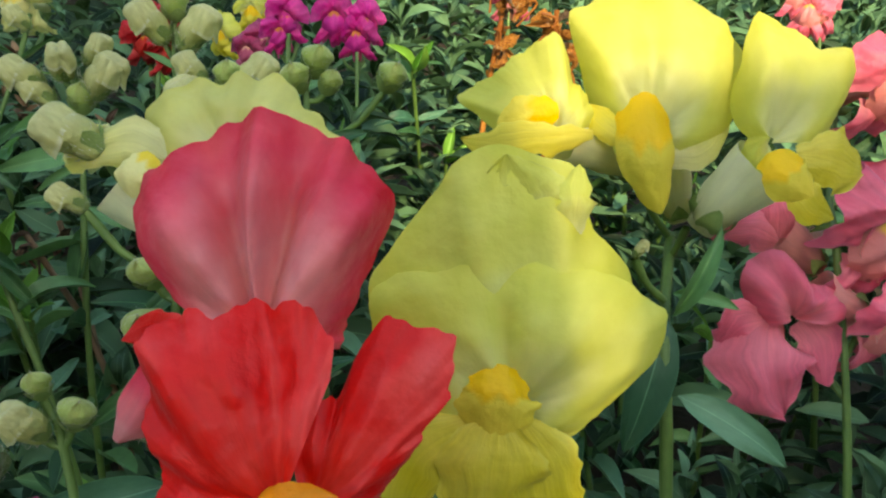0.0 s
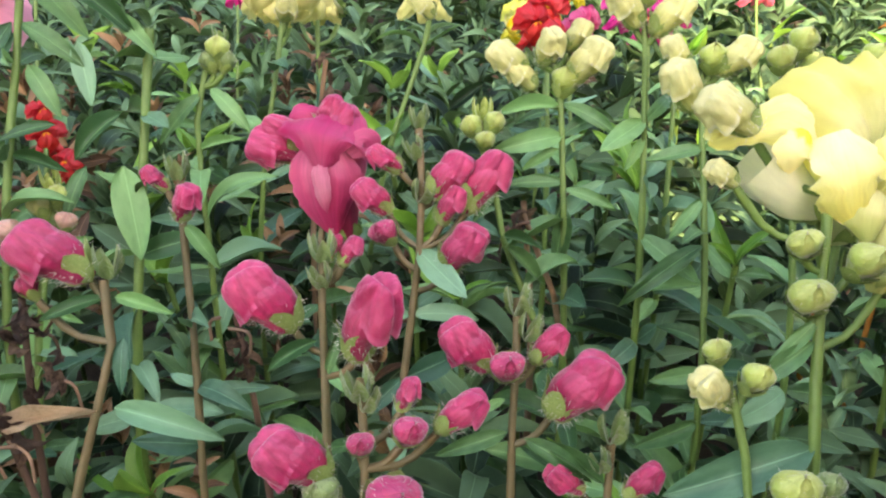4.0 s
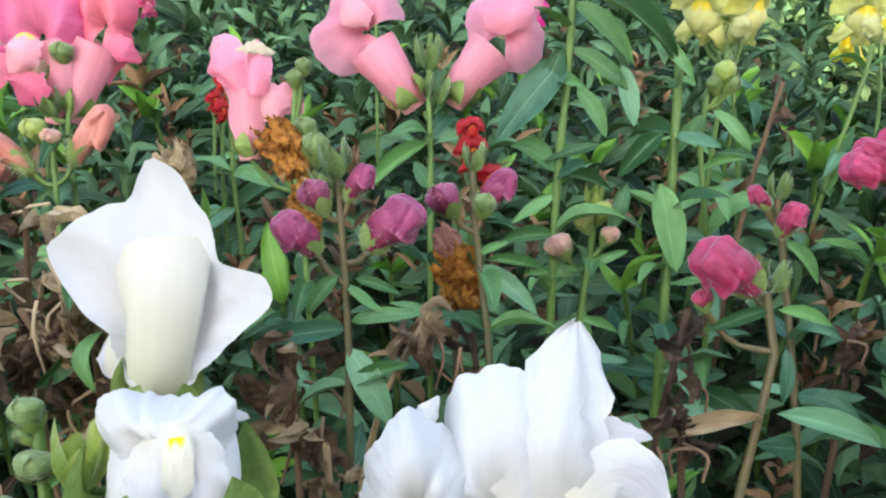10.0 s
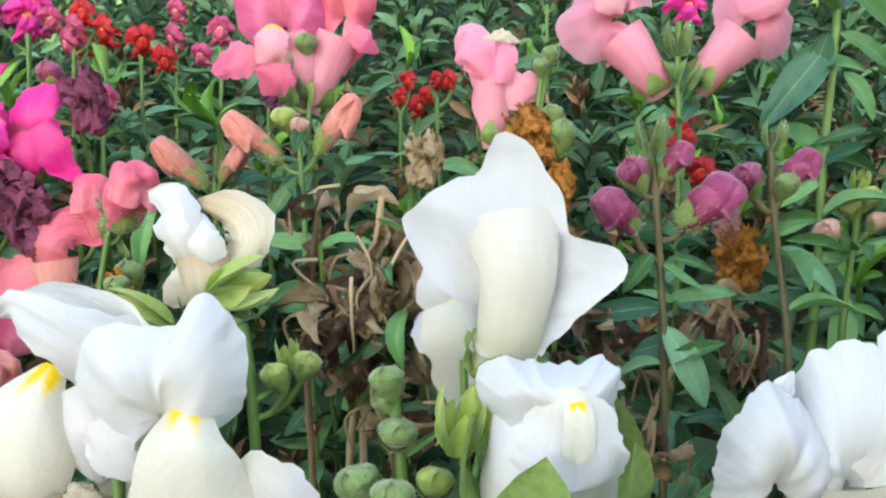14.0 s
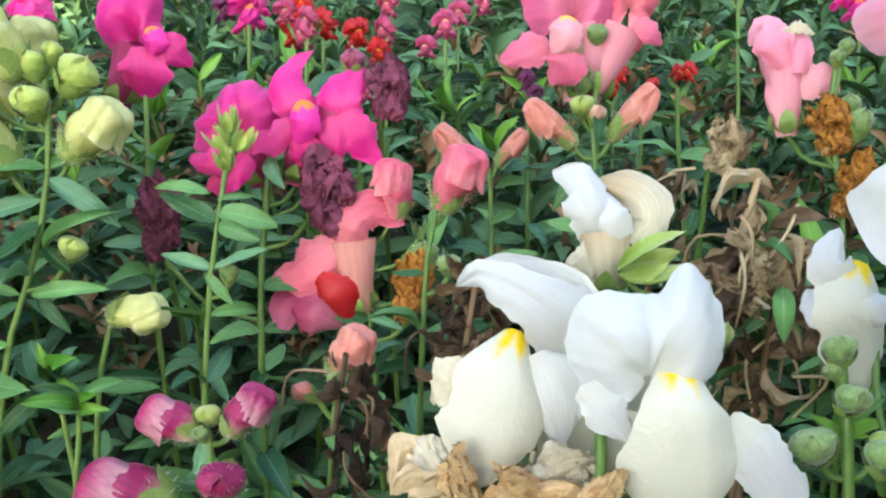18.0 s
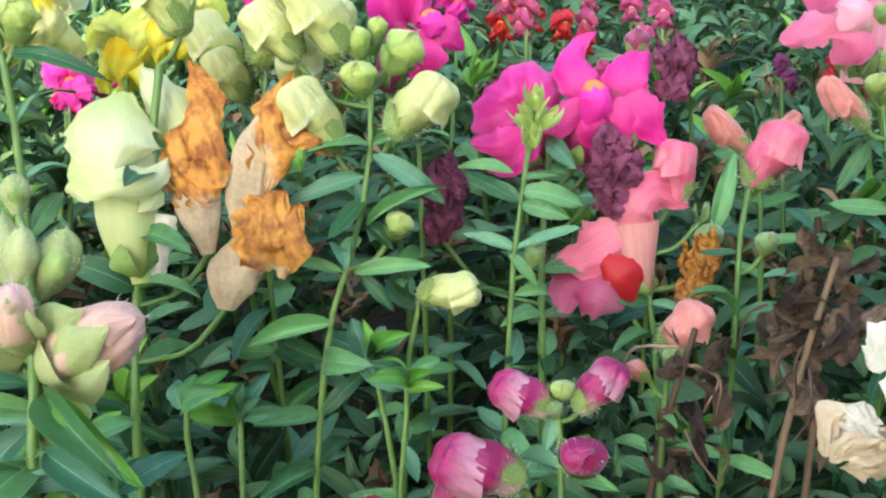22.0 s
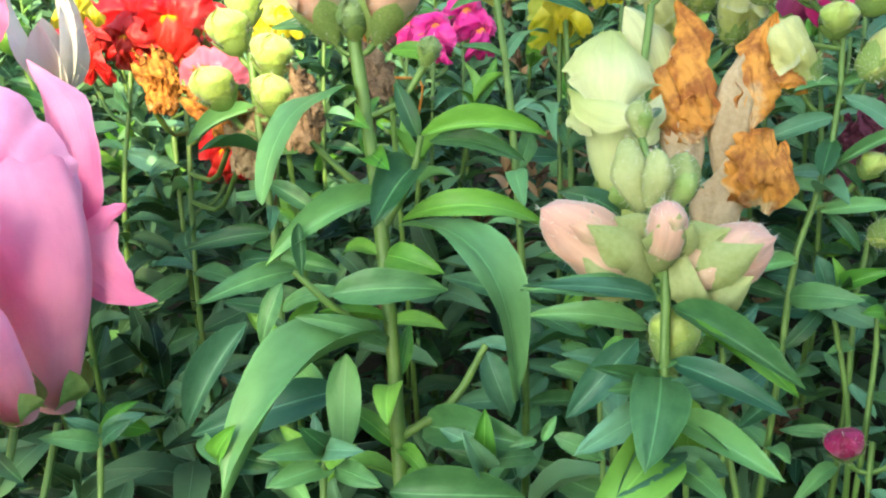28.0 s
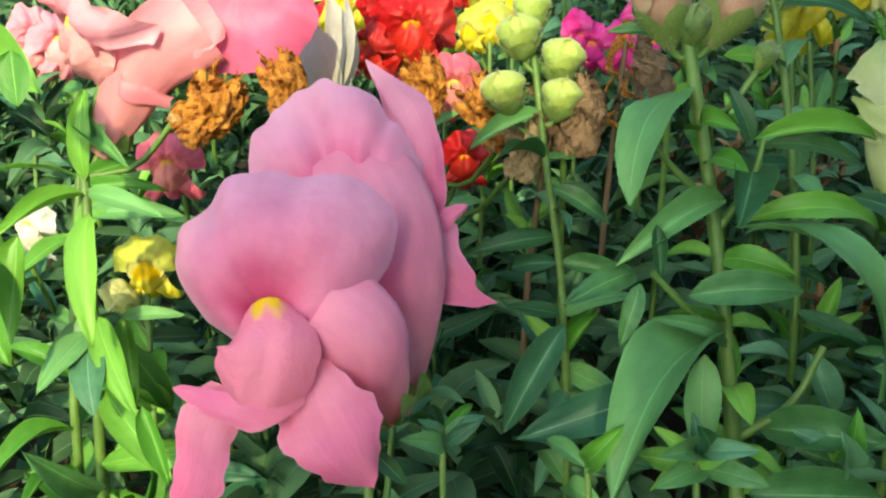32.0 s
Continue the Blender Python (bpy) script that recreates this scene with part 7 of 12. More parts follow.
bloom(p, spot((-0.3870, 0.2030, 0.2796), (-24.9, 0.7, 0.2), 0.01415), [
    ("flower", BUD["cream"], tube([(0.02, 0.3, -1.22), (-0.05, 0, -0.7), (-0.1, -0, -0.2)], (0.3, 0.42, 0.45), flat=0.7)),
    ("upper_lip", PAL["white"][0], petal([(-0.21, -0.1, -0.4), (-0.37, -0.4, 0.18), (-0.51, -0.3, 0.63), (-1, -0, 0.88)], (0.45, 0.46, 0.4, 0.18), cup=0.5, seed=81, ruffle=0.12, fold=0.1)),
    ("lobe", BUD["cream"], petal([(0.4, -0, -0.4), (0.72, -0.2, -0.01), (0.49, -0.1, 0.54), (-0.15, -0, 0.78)], (0.45, 0.4, 0.4, 0.16), cup=0.4, seed=82, ruffle=0.18)),
    ("lobe", PAL["white"][0], petal([(0.22, -0.3, -0.3), (0.02, -0.4, 0.09), (-0.11, -0.1, 0.54)], (0.4, 0.25, 0.1), cup=0.3, seed=83)),
    ("lobe", PAL["white"][0], petal([(-0.7, -0.1, 0.74), (-0.58, -0.1, 0.87), (-0.52, -0, 1)], (0.16, 0.12, 0.05), seed=84, ruffle=0.2)),
    ("lobe", CREAM, petal([(-0.01, -0.1, -0.4), (-0.36, -0.2, -0.7), (-0.75, -0, -1)], (0.35, 0.35, 0.2), seed=85)),
], (0.02, 0.3, -1.22))
bud(p, (-0.3852, 0.1916, 0.2709), 70, 0, 0.0159, "green", 3, 0, 1)
bud(p, (-0.3941, 0.1888, 0.2644), -65, 0, 0.0159, "green", 3, 0, 1)
bud(p, (-0.3676, 0.1817, 0.2506), -20, 0, 0.0093, "green", 4, 0, 1)
bud(p, (-0.3641, 0.1827, 0.2530), 20, 0, 0.0093, "green", 4, 0, 1)
bud(p, (-0.3665, 0.1840, 0.2558), 0, 0, 0.0079, "green", 3, 0, 1)
leaves_up(p, S, 11, 0.0245, RNG, None, 0.34, 0.84, 0.31, 0.2)
p = plant("white snapdragon with two open flowers and yellow throats", (-0.3946, 0.1338, 0))
S = [(-0.3946, 0.1338, 0.0000), (-0.3950, 0.1351, 0.2193), (-0.3960, 0.1426, 0.2353), (-0.3957, 0.1550, 0.2620)]
stalk(p, S, 0.0016)
bloom(p, spot((-0.3864, 0.1563, 0.2694), (-24.9, 0.7, 0.2), 0.01163), [
    ("flower", PAL["white"][2], tube([(-0.15, 2, -2.98), (-0.15, 1.2, -1.78), (-0.08, 0.2, -0.63)], (0.3, 0.6, 0.8))),
    ("upper_lip", PAL["white"][0], fan((-0, -0, -0.5), [(-132, 1.08), (-91, 1.2), (-59, 1.7), (-43, 1.9), (-23, 1.76), (-10, 1.6), (10, 1.5), (12, 2.02), (21, 2.31), (37, 2.01), (62, 1.63), (87, 1.24), (108, 0.86)], bulge=0.7, back=0.5, ruffle=0.1, seed=71, folds=((0, 0.2, 12), (-40, -0.15, 12)))),
    ("lobe", PAL["white"][0], petal([(-1.01, -0.2, -0.47), (-0.81, -0.3, -0.94), (-0.36, -0.1, -1.58)], (0.5, 0.42, 0.1), seed=72)),
    ("palate", PAL["white"][3], petal([(0.52, -0.2, -0.12), (0.48, -0.75, -0.8), (0.56, -0.65, -1.92), (0.69, -0.1, -3.17)], (0.58, 0.88, 1.14, 0.9), cup=0.5, ruffle=0.04, seed=73, fold=0.1)),
    ("lobe", PAL["white"][1], petal([(1.36, -0.2, -1.16), (1.95, -0.2, -1.85), (2.75, 0.2, -2.96)], (0.5, 0.55, 0.6), seed=74)),
], (-0.15, 2, -2.98))
bloom(p, spot((-0.4139, 0.1685, 0.2677), (-24.9, 0.7, 0.2), 0.01243), [
    ("flower", PAL["white"][2], tube([(1.34, 1.2, -3.36), (1.22, 0.8, -2.19), (0.9, 0.2, -1.03)], (0.55, 0.7, 0.75), flat=0.6)),
    ("upper_lip", PAL["white"][0], petal([(1.51, 0.2, -0.43), (0.7, -0.4, 0.29), (-0.07, -0.5, 0.83), (-0.58, -0.2, 1.01), (-0.96, 0.2, 0.79)], (0.95, 0.78, 0.52, 0.4, 0.18), cup=0.45, ruffle=0.1, seed=75, fold=0.16)),
    ("lobe", PAL["white"][0], petal([(1.62, 0.3, 0.17), (0.8, 0.3, 0.78), (-0.02, 0.4, 1.19), (-0.63, 0.3, 1.19)], (0.6, 0.5, 0.28, 0.1), cup=-0.3, seed=76)),
    ("palate", PAL["white"][3], petal([(0.12, -0.1, 0.03), (-0.18, -0.62, -0.7), (-0.39, -0.65, -1.65), (-0.71, -0.05, -2.84)], (0.5, 0.84, 0.95, 0.4), cup=0.5, ruffle=0.07, seed=77)),
    ("lobe", PAL["white"][0], petal([(0.41, -0.2, -0.37), (0.7, -0.4, -1.03), (0.9, -0.1, -1.98)], (0.55, 0.6, 0.25), seed=78)),
    ("lobe", CREAM, petal([(-0.61, 0.1, -0.82), (-1.01, 0.1, -0.92), (-1.32, 0.3, -1.36)], (0.45, 0.4, 0.3), seed=79, ruffle=0.2)),
    ("withered_petal", TAN, petal([(-1.14, 0.4, -3.27), (-1.42, 0.2, -2.65), (-1.79, 0.3, -2.42), (-2.15, 0.3, -2.88)], (0.6, 0.56, 0.42, 0.26), seed=401, ruffle=0.2, crease=0.3)),
    ("withered_petal", TAN, petal([(-0.92, 0.3, -3.13), (-1.44, 0, -2.84), (-1.88, -0.05, -2.68), (-2.16, -0, -2.92)], (0.4, 0.34, 0.26, 0.14), seed=402, ruffle=0.2, crease=0.3)),
    ("withered_petal", CREAM, petal([(-1.35, 0.4, -1.94), (-1.47, 0.2, -2.3), (-1.5, 0.1, -2.87)], (0.3, 0.4, 0.4), seed=403, ruffle=0.2, crease=0.3)),
], (1.34, 1.2, -3.36))
dried(p, (-0.4206, 0.1508, 0.2344), -30, -10, 0.0209, TANGOLD, 5, 0, 1)
dried(p, (-0.4024, 0.1478, 0.2371), -60, -10, 0.0180, TANGOLD, 4, 0, 1)
dried(p, (-0.3981, 0.1424, 0.2349), 10, 0, 0.0177, TANGOLD, 5, 0, 1)
dried(p, (-0.4123, 0.1514, 0.2355), 60, 0, 0.0184, CREAM, 4, 0, 1)
leaves_up(p, S, 10, 0.021, RNG, None, 0.34, 0.64, 0.31, 0.2)
p = plant("snapdragon stalk with fuzzy green seed pods", (-0.3399, 0.1503, 0))
S = [(-0.3399, 0.1503, 0.0000), (-0.3400, 0.1514, 0.2344), (-0.3402, 0.1574, 0.2474), (-0.3417, 0.1644, 0.2625)]
stalk(p, S, 0.0018)
bud(p, (-0.3418, 0.1635, 0.2607), -10, 0, 0.0089, "pod", 2, 0, 1)
bud(p, (-0.3416, 0.1594, 0.2518), 10, -20, 0.0095, "pod", 2, 0, 1)
bud(p, (-0.3462, 0.1548, 0.2414), -25, -10, 0.0119, "pod", 2, 0, 1)
bud(p, (-0.3341, 0.1547, 0.2420), 10, -10, 0.0095, "green", 2, 0, 1)
bud(p, (-0.3421, 0.1623, 0.2580), -30, 0, 0.0059, "pod", 4, 0, 1)
leaf(p, (-0.3402, 0.1583, 0.2495), (-0.3317, 0.1606, 0.2548), 0.2, 0, 0, LEAF)
leaves_up(p, S, 10, 0.021, RNG, LEAF_BLUE, 0.34, 0.74, 0.31, 0.2)
p = plant("pink snapdragon with large flowers over seed pods", (-0.3707, 0.2788, 0))
S = [(-0.3707, 0.2788, 0.0000), (-0.3712, 0.2806, 0.2378), (-0.3726, 0.2904, 0.2591), (-0.3750, 0.3011, 0.2822), (-0.3714, 0.3133, 0.3087)]
stalk(p, S, 0.0012)
bloom(p, spot((-0.3839, 0.3152, 0.3118), (-25.4, -0.3, -3.9), 0.01910), [
    ("flower", PAL["pink"][2], tube([(0.23, 0.4, -1.54), (0.32, 0.2, -0.86), (0.16, 0.1, -0.18)], (0.25, 0.45, 0.55))),
    ("upper_lip", PAL["pink2"][0], fan((0.1, -0, -0.1), [(-116, 0.62), (-79, 0.94), (-53, 1.21), (-32, 1.46), (-2, 1.34), (32, 1.23), (67, 0.87), (116, 0.61)], bulge=0.5, back=0.4, ruffle=0.12, seed=131)),
    ("palate", PAL["pink"][3], petal([(-0.02, -0.4, -0.1), (-0.07, -0.6, -0.44), (-0.31, -0.4, -0.78)], (0.34, 0.34, 0.2), cup=0.5)),
    ("lobe", PAL["pink2"][1], petal([(-0.36, -0.3, -0.57), (-0.75, -0.3, -0.71), (-1.25, -0, -0.8)], (0.3, 0.34, 0.2), seed=132, ruffle=0.14)),
    ("lobe", PAL["pink2"][1], petal([(-0.06, -0.3, -0.57), (-0.07, -0.4, -0.98), (-0.3, -0, -1.28)], (0.38, 0.4, 0.2), seed=133, ruffle=0.12)),
], (0.23, 0.4, -1.54))
bloom(p, spot((-0.3609, 0.3176, 0.3131), (-25.4, -0.3, -3.9), 0.01930), [
    ("flower", PAL["pink"][2], tube([(-0.78, 0.2, -1.62), (-0.49, 0.1, -0.98), (-0.2, 0, -0.3)], (0.24, 0.36, 0.42))),
    ("upper_lip", PAL["coral"][0], fan((-0.05, -0, 0), [(-149, 0.69), (-75, 0.42), (-21, 0.87), (11, 1.03), (40, 0.79), (103, 0.4), (165, 0.72), (183, 1)], bulge=0.5, back=0.3, ruffle=0.14, seed=134, folds=((5, 0.2, 10),))),
    ("lobe", PAL["pink2"][1], petal([(0.12, -0.2, -0.25), (0.37, -0.2, -0.5), (0.57, 0, -0.62)], (0.26, 0.2, 0.08), seed=135)),
], (-0.78, 0.2, -1.62))
bud(p, (-0.3806, 0.3078, 0.2962), -20, -20, 0.0107, "peach", 4, 0, 1)
bud(p, (-0.3755, 0.3100, 0.3013), 10, -20, 0.0107, "pod", 4, 0, 1)
bud(p, (-0.3798, 0.3033, 0.2866), 0, -10, 0.0117, "pod", 3, 0, 1)
leaf(p, (-0.3738, 0.3060, 0.2928), (-0.3856, 0.3039, 0.2876), 0.3, 1, 0, LEAF)
leaf(p, (-0.3783, 0.2931, 0.2645), (-0.3904, 0.2861, 0.2486), 0.3, 1, 0, LEAF)
leaves_up(p, S, 10, 0.028, RNG, None, 0.34, 0.92, 0.31, 0.2)
p = plant("snapdragon stalk with salmon closed buds", (-0.3752, 0.2703, 0))
S = [(-0.3752, 0.2703, 0.0000), (-0.3754, 0.2719, 0.2380), (-0.3758, 0.2815, 0.2587), (-0.3772, 0.2919, 0.2811)]
stalk(p, S, 0.0012)
bud(p, (-0.3831, 0.2876, 0.2714), -38, 4, 0.0247, "salmon", 5, -60, 0.68)
bud(p, (-0.3708, 0.2883, 0.2737), 28, 4, 0.0247, "salmon", 5, 85, 0.68)
bud(p, (-0.3800, 0.2916, 0.2803), -10, -20, 0.0114, "green", 4, 0, 1)
bud(p, (-0.3771, 0.2907, 0.2785), 10, -20, 0.0095, "peach", 4, 0, 1)
leaves_up(p, S, 10, 0.0245, RNG, None, 0.34, 0.92, 0.31, 0.2)
p = plant("snapdragon stalk with two salmon closed buds", (-0.4110, 0.2924, 0))
S = [(-0.4110, 0.2924, 0.0000), (-0.4111, 0.2936, 0.2278), (-0.4111, 0.3005, 0.2427), (-0.4114, 0.3074, 0.2576)]
stalk(p, S, 0.0012)
bud(p, (-0.4143, 0.3065, 0.2556), -35, 4, 0.0256, "salmon", 5, -85, 0.68)
bud(p, (-0.4088, 0.3074, 0.2578), 30, 4, 0.0184, "salmon", 5, 50, 0.68)
leaves_up(p, S, 11, 0.0245, RNG, None, 0.34, 0.94, 0.31, 0.2)
p = plant("snapdragon with coral pink flowers near the ground", (-0.4357, 0.2399, 0))
S = [(-0.4357, 0.2399, 0.0000), (-0.4353, 0.2412, 0.2320), (-0.4341, 0.2484, 0.2476), (-0.4312, 0.2547, 0.2616)]
stalk(p, S, 0.0012)
bud(p, (-0.4285, 0.2572, 0.2600), 10, 8, 0.0241, "coral", 1, 50, 1)
bud(p, (-0.4273, 0.2460, 0.2429), 0, -20, 0.0103, "pod", 4, 0, 1)
leaves_up(p, S, 10, 0.0245, RNG, None, 0.34, 0.92, 0.31, 0.2)
p = plant("magenta snapdragon with a dense head of open flowers", (-0.4935, 0.2584, 0))
S = [(-0.4935, 0.2584, 0.0000), (-0.4934, 0.2606, 0.2025), (-0.4932, 0.2737, 0.2314), (-0.4909, 0.2860, 0.2585), (-0.4886, 0.2998, 0.2892)]
stalk(p, S, 0.0015)
bloom(p, spot((-0.5007, 0.2929, 0.2784), (-24.9, 0.7, 0.2), 0.01963), [
    ("flower", PAL["magenta"][2], tube([(0.38, 0.4, -0.97), (0.24, 0.2, -0.58), (0.1, -0, -0.15)], (0.2, 0.35, 0.45))),
    ("upper_lip", PAL["magenta"][0], fan((0.1, -0, -0.1), [(-132, 0.73), (-103, 0.94), (-65, 0.88), (-38, 0.79), (-8, 0.95), (30, 0.92), (75, 0.65), (133, 0.5)], bulge=0.5, back=0.4, ruffle=0.18, seed=141, folds=((-10, 0.25, 10),))),
    ("lobe", PAL["magenta"][1], petal([(0.1, -0.3, -0.43), (-0.36, -0.4, -0.64), (-0.85, -0, -0.55)], (0.26, 0.26, 0.12), seed=142, ruffle=0.14)),
    ("lobe", PAL["magenta"][1], petal([(0.26, -0.2, -0.52), (-0, -0.3, -0.83), (-0.55, -0, -1.1)], (0.3, 0.32, 0.14), seed=143, ruffle=0.14)),
], (0.38, 0.4, -0.97))
bloom(p, spot((-0.4785, 0.2943, 0.2858), (-24.9, 0.7, 0.2), 0.01950), [
    ("flower", PAL["magenta"][2], tube([(-0.1, 0.4, -1.37), (-0, 0.2, -0.88), (0.05, 0, -0.3)], (0.2, 0.32, 0.38))),
    ("upper_lip", PAL["magenta"][0], petal([(0.2, -0, -0.4), (-0.02, -0.3, -0.05), (-0.2, -0.2, 0.46), (0, -0, 0.8), (0.25, -0, 0.98)], (0.36, 0.42, 0.34, 0.2, 0.06), cup=0.5, seed=144, ruffle=0.14, fold=0.1)),
    ("palate", PAL["magenta"][3], petal([(0.1, -0.4, 0.03), (0.15, -0.6, -0.34), (-0.02, -0.3, -0.74)], (0.28, 0.3, 0.22), cup=0.6)),
    ("lobe", PAL["magenta"][1], petal([(0.03, -0.3, -0.34), (-0.41, -0.3, -0.64), (-1, 0, -0.8)], (0.26, 0.26, 0.1), seed=145, ruffle=0.14)),
    ("lobe", PAL["magenta"][1], petal([(0.17, -0.3, -0.44), (0.13, -0.3, -0.83), (0.25, 0, -1.2)], (0.26, 0.28, 0.12), seed=146, ruffle=0.14)),
], (-0.1, 0.4, -1.37))
bloom(p, spot((-0.4612, 0.2954, 0.2853), (-24.9, 0.7, 0.2), 0.01957), [
    ("flower", PAL["magenta"][2], tube([(-0.59, 0.4, -1.17), (-0.44, 0.2, -0.68), (-0.2, -0, -0.1)], (0.2, 0.34, 0.4))),
    ("upper_lip", PAL["magenta"][0], petal([(-0.2, -0, -0.5), (-0.14, -0.3, 0.05), (0.04, -0.2, 0.46), (0.25, 0, 0.78)], (0.42, 0.44, 0.32, 0.16), cup=0.4, seed=147, ruffle=0.14, fold=0.12)),
    ("lobe", PAL["magenta"][1], petal([(-0.04, -0.3, -0.15), (0.21, -0.3, -0.64), (0.42, -0.1, -0.91), (0.67, 0, -1.16)], (0.42, 0.36, 0.22, 0.04), seed=148, ruffle=0.12)),
    ("lobe", PAL["magenta"][1], petal([(-0.24, -0.3, -0.25), (-0.28, -0.3, -0.74), (-0.4, -0, -1.02)], (0.3, 0.3, 0.14), seed=149, ruffle=0.12)),
], (-0.59, 0.4, -1.17))
dried(p, (-0.4761, 0.2815, 0.2487), 40, 0, 0.0278, WINE, 3, 0, 1)
dried(p, (-0.4509, 0.2960, 0.2809), 10, 0, 0.0218, WINE, 2, 0, 1)
dried(p, (-0.5275, 0.2760, 0.2362), -5, 0, 0.0297, WINE, 1, 0, 1)
bud(p, (-0.4598, 0.3013, 0.2926), 0, 0, 0.0119, "plum", 4, 0, 1)
leaves_up(p, S, 10, 0.028, RNG, None, 0.34, 0.92, 0.31, 0.2)
p = plant("green snapdragon tip growing before the magenta flowers", (-0.5068, 0.2372, 0))
S = [(-0.5068, 0.2372, 0.0000), (-0.5061, 0.2393, 0.2159), (-0.5040, 0.2513, 0.2424), (-0.5002, 0.2617, 0.2655), (-0.4973, 0.2699, 0.2837)]
stalk(p, S, 0.0012)
bud(p, (-0.4973, 0.2699, 0.2837), 0, 0, 0.0091, "green", 3, 0, 1)
bud(p, (-0.4983, 0.2677, 0.2787), -35, 0, 0.0091, "green", 3, 0, 1)
bud(p, (-0.4956, 0.2675, 0.2783), 35, 0, 0.0100, "green", 3, 0, 1)
bud(p, (-0.4983, 0.2651, 0.2730), 0, -25, 0.0091, "green", 3, 0, 1)
bud(p, (-0.4985, 0.2494, 0.2382), 10, 0, 0.0091, "pod", 4, 0, 1)
leaf(p, (-0.5038, 0.2617, 0.2656), (-0.5220, 0.2626, 0.2674), 0.25, 2, 0, LEAF)
leaf(p, (-0.5020, 0.2595, 0.2606), (-0.4821, 0.2571, 0.2555), 0.4, 1, 0, LEAF)
leaf(p, (-0.5020, 0.2610, 0.2639), (-0.4893, 0.2613, 0.2646), 0.22, 1, 0, LEAF)
leaf(p, (-0.5059, 0.2513, 0.2424), (-0.4969, 0.2467, 0.2324), 0.3, 1, 0, LEAF)
leaves_up(p, S, 10, 0.028, RNG, None, 0.34, 0.92, 0.31, 0.2)
p = plant("magenta snapdragon with one open flower", (-0.5352, 0.2859, 0))
S = [(-0.5352, 0.2859, 0.0000), (-0.5355, 0.2880, 0.2386), (-0.5363, 0.2998, 0.2647), (-0.5370, 0.3125, 0.2927)]
stalk(p, S, 0.0012)
bloom(p, spot((-0.5381, 0.3173, 0.3031), (-24.9, 0.7, 0.2), 0.02043), [
    ("flower", PAL["magenta"][2], tube([(-0.53, 0.4, -1.03), (-0.34, 0.2, -0.56), (-0.05, 0, 0)], (0.2, 0.34, 0.4))),
    ("upper_lip", PAL["magenta"][0], fan((-0.05, -0, 0.05), [(-115, 0.46), (-68, 0.82), (-36, 1.07), (-6, 1.06), (24, 1), (46, 0.51), (127, 0.24)], bulge=0.5, back=0.3, ruffle=0.12, seed=151, folds=((0, 0.2, 10),))),
    ("palate", PAL["magenta"][3], petal([(0.27, -0.4, 0.2), (0.36, -0.5, -0.07), (0.32, -0.4, -0.29)], (0.22, 0.24, 0.18), cup=0.5)),
    ("lobe", PAL["magenta"][1], petal([(0.08, -0.3, -0.12), (0.13, -0.4, -0.58), (0.05, 0, -0.96)], (0.42, 0.48, 0.28), seed=152, ruffle=0.1)),
    ("lobe", PAL["magenta"][1], petal([(0.33, -0.3, 0.03), (0.67, -0.3, -0.22), (0.91, -0, -0.42)], (0.3, 0.3, 0.1), seed=153, ruffle=0.1)),
], (-0.53, 0.4, -1.03))
leaves_up(p, S, 11, 0.028, RNG, None, 0.34, 0.92, 0.31, 0.2)
p = plant("coral pink snapdragon with crumpled flowers", (-0.4532, 0.2606, 0))
S = [(-0.4532, 0.2606, 0.0000), (-0.4538, 0.2622, 0.1988), (-0.4557, 0.2713, 0.2189), (-0.4575, 0.2795, 0.2371)]
stalk(p, S, 0.0012)
bloom(p, spot((-0.4600, 0.2799, 0.2472), (-24.9, 0.7, 0.2), 0.01970), [
    ("flower", PAL["coral"][2], tube([(0.15, 0.3, -1.62), (0.03, 0.1, -1), (-0.05, -0, -0.3)], (0.18, 0.32, 0.4), flat=0.7)),
    ("upper_lip", PAL["coral"][0], petal([(-0.3, -0, -0.4), (-0.04, -0.3, -0.01), (0.33, -0.2, 0.24), (0.88, -0, -0)], (0.4, 0.44, 0.34, 0.12), cup=0.4, seed=161, ruffle=0.2, fold=0.12)),
    ("lobe", PAL["coral"][0], petal([(-0.38, -0.1, -0.2), (-0.31, -0.2, 0.19), (0.1, -0, 0.45)], (0.3, 0.26, 0.1), cup=0.5, seed=162, ruffle=0.18)),
    ("lobe", PAL["coral"][1], petal([(-0.28, -0.1, -0.4), (-0.75, -0.2, -0.79), (-1.45, 0, -1)], (0.44, 0.48, 0.16), seed=163, ruffle=0.18)),
], (0.15, 0.3, -1.62))
bud(p, (-0.4473, 0.2836, 0.2461), 15, 14, 0.0230, "coral", 1, -60, 1)
bloom(p, spot((-0.4721, 0.2674, 0.2206), (-24.9, 0.7, 0.2), 0.01970), [
    ("flower", PAL["crimson"][1], petal([(0.38, 0.1, -0.31), (-0.05, -0.2, -0.08), (-0.55, 0, -0), (-0.71, 0.1, -0.51)], (0.36, 0.5, 0.44, 0.12), cup=0.4, seed=164, ruffle=0.12)),
    ("upper_lip", PAL["scarlet"][0], petal([(0.5, 0, -0.2), (0.31, -0.3, 0.27), (-0.05, -0.2, 0.51), (-0.35, 0, 0.45)], (0.3, 0.34, 0.26, 0.1), cup=0.5, seed=165, ruffle=0.12)),
], (0.56, 0.2, -0.52))
dried(p, (-0.4417, 0.2691, 0.2142), 0, 0, 0.0260, DRY, 1, 0, 1)
bud(p, (-0.4355, 0.2757, 0.2287), 0, 0, 0.0140, "pod", 4, 0, 1)
bud(p, (-0.4374, 0.2811, 0.2406), 0, 0, 0.0080, "pod", 3, 0, 1)
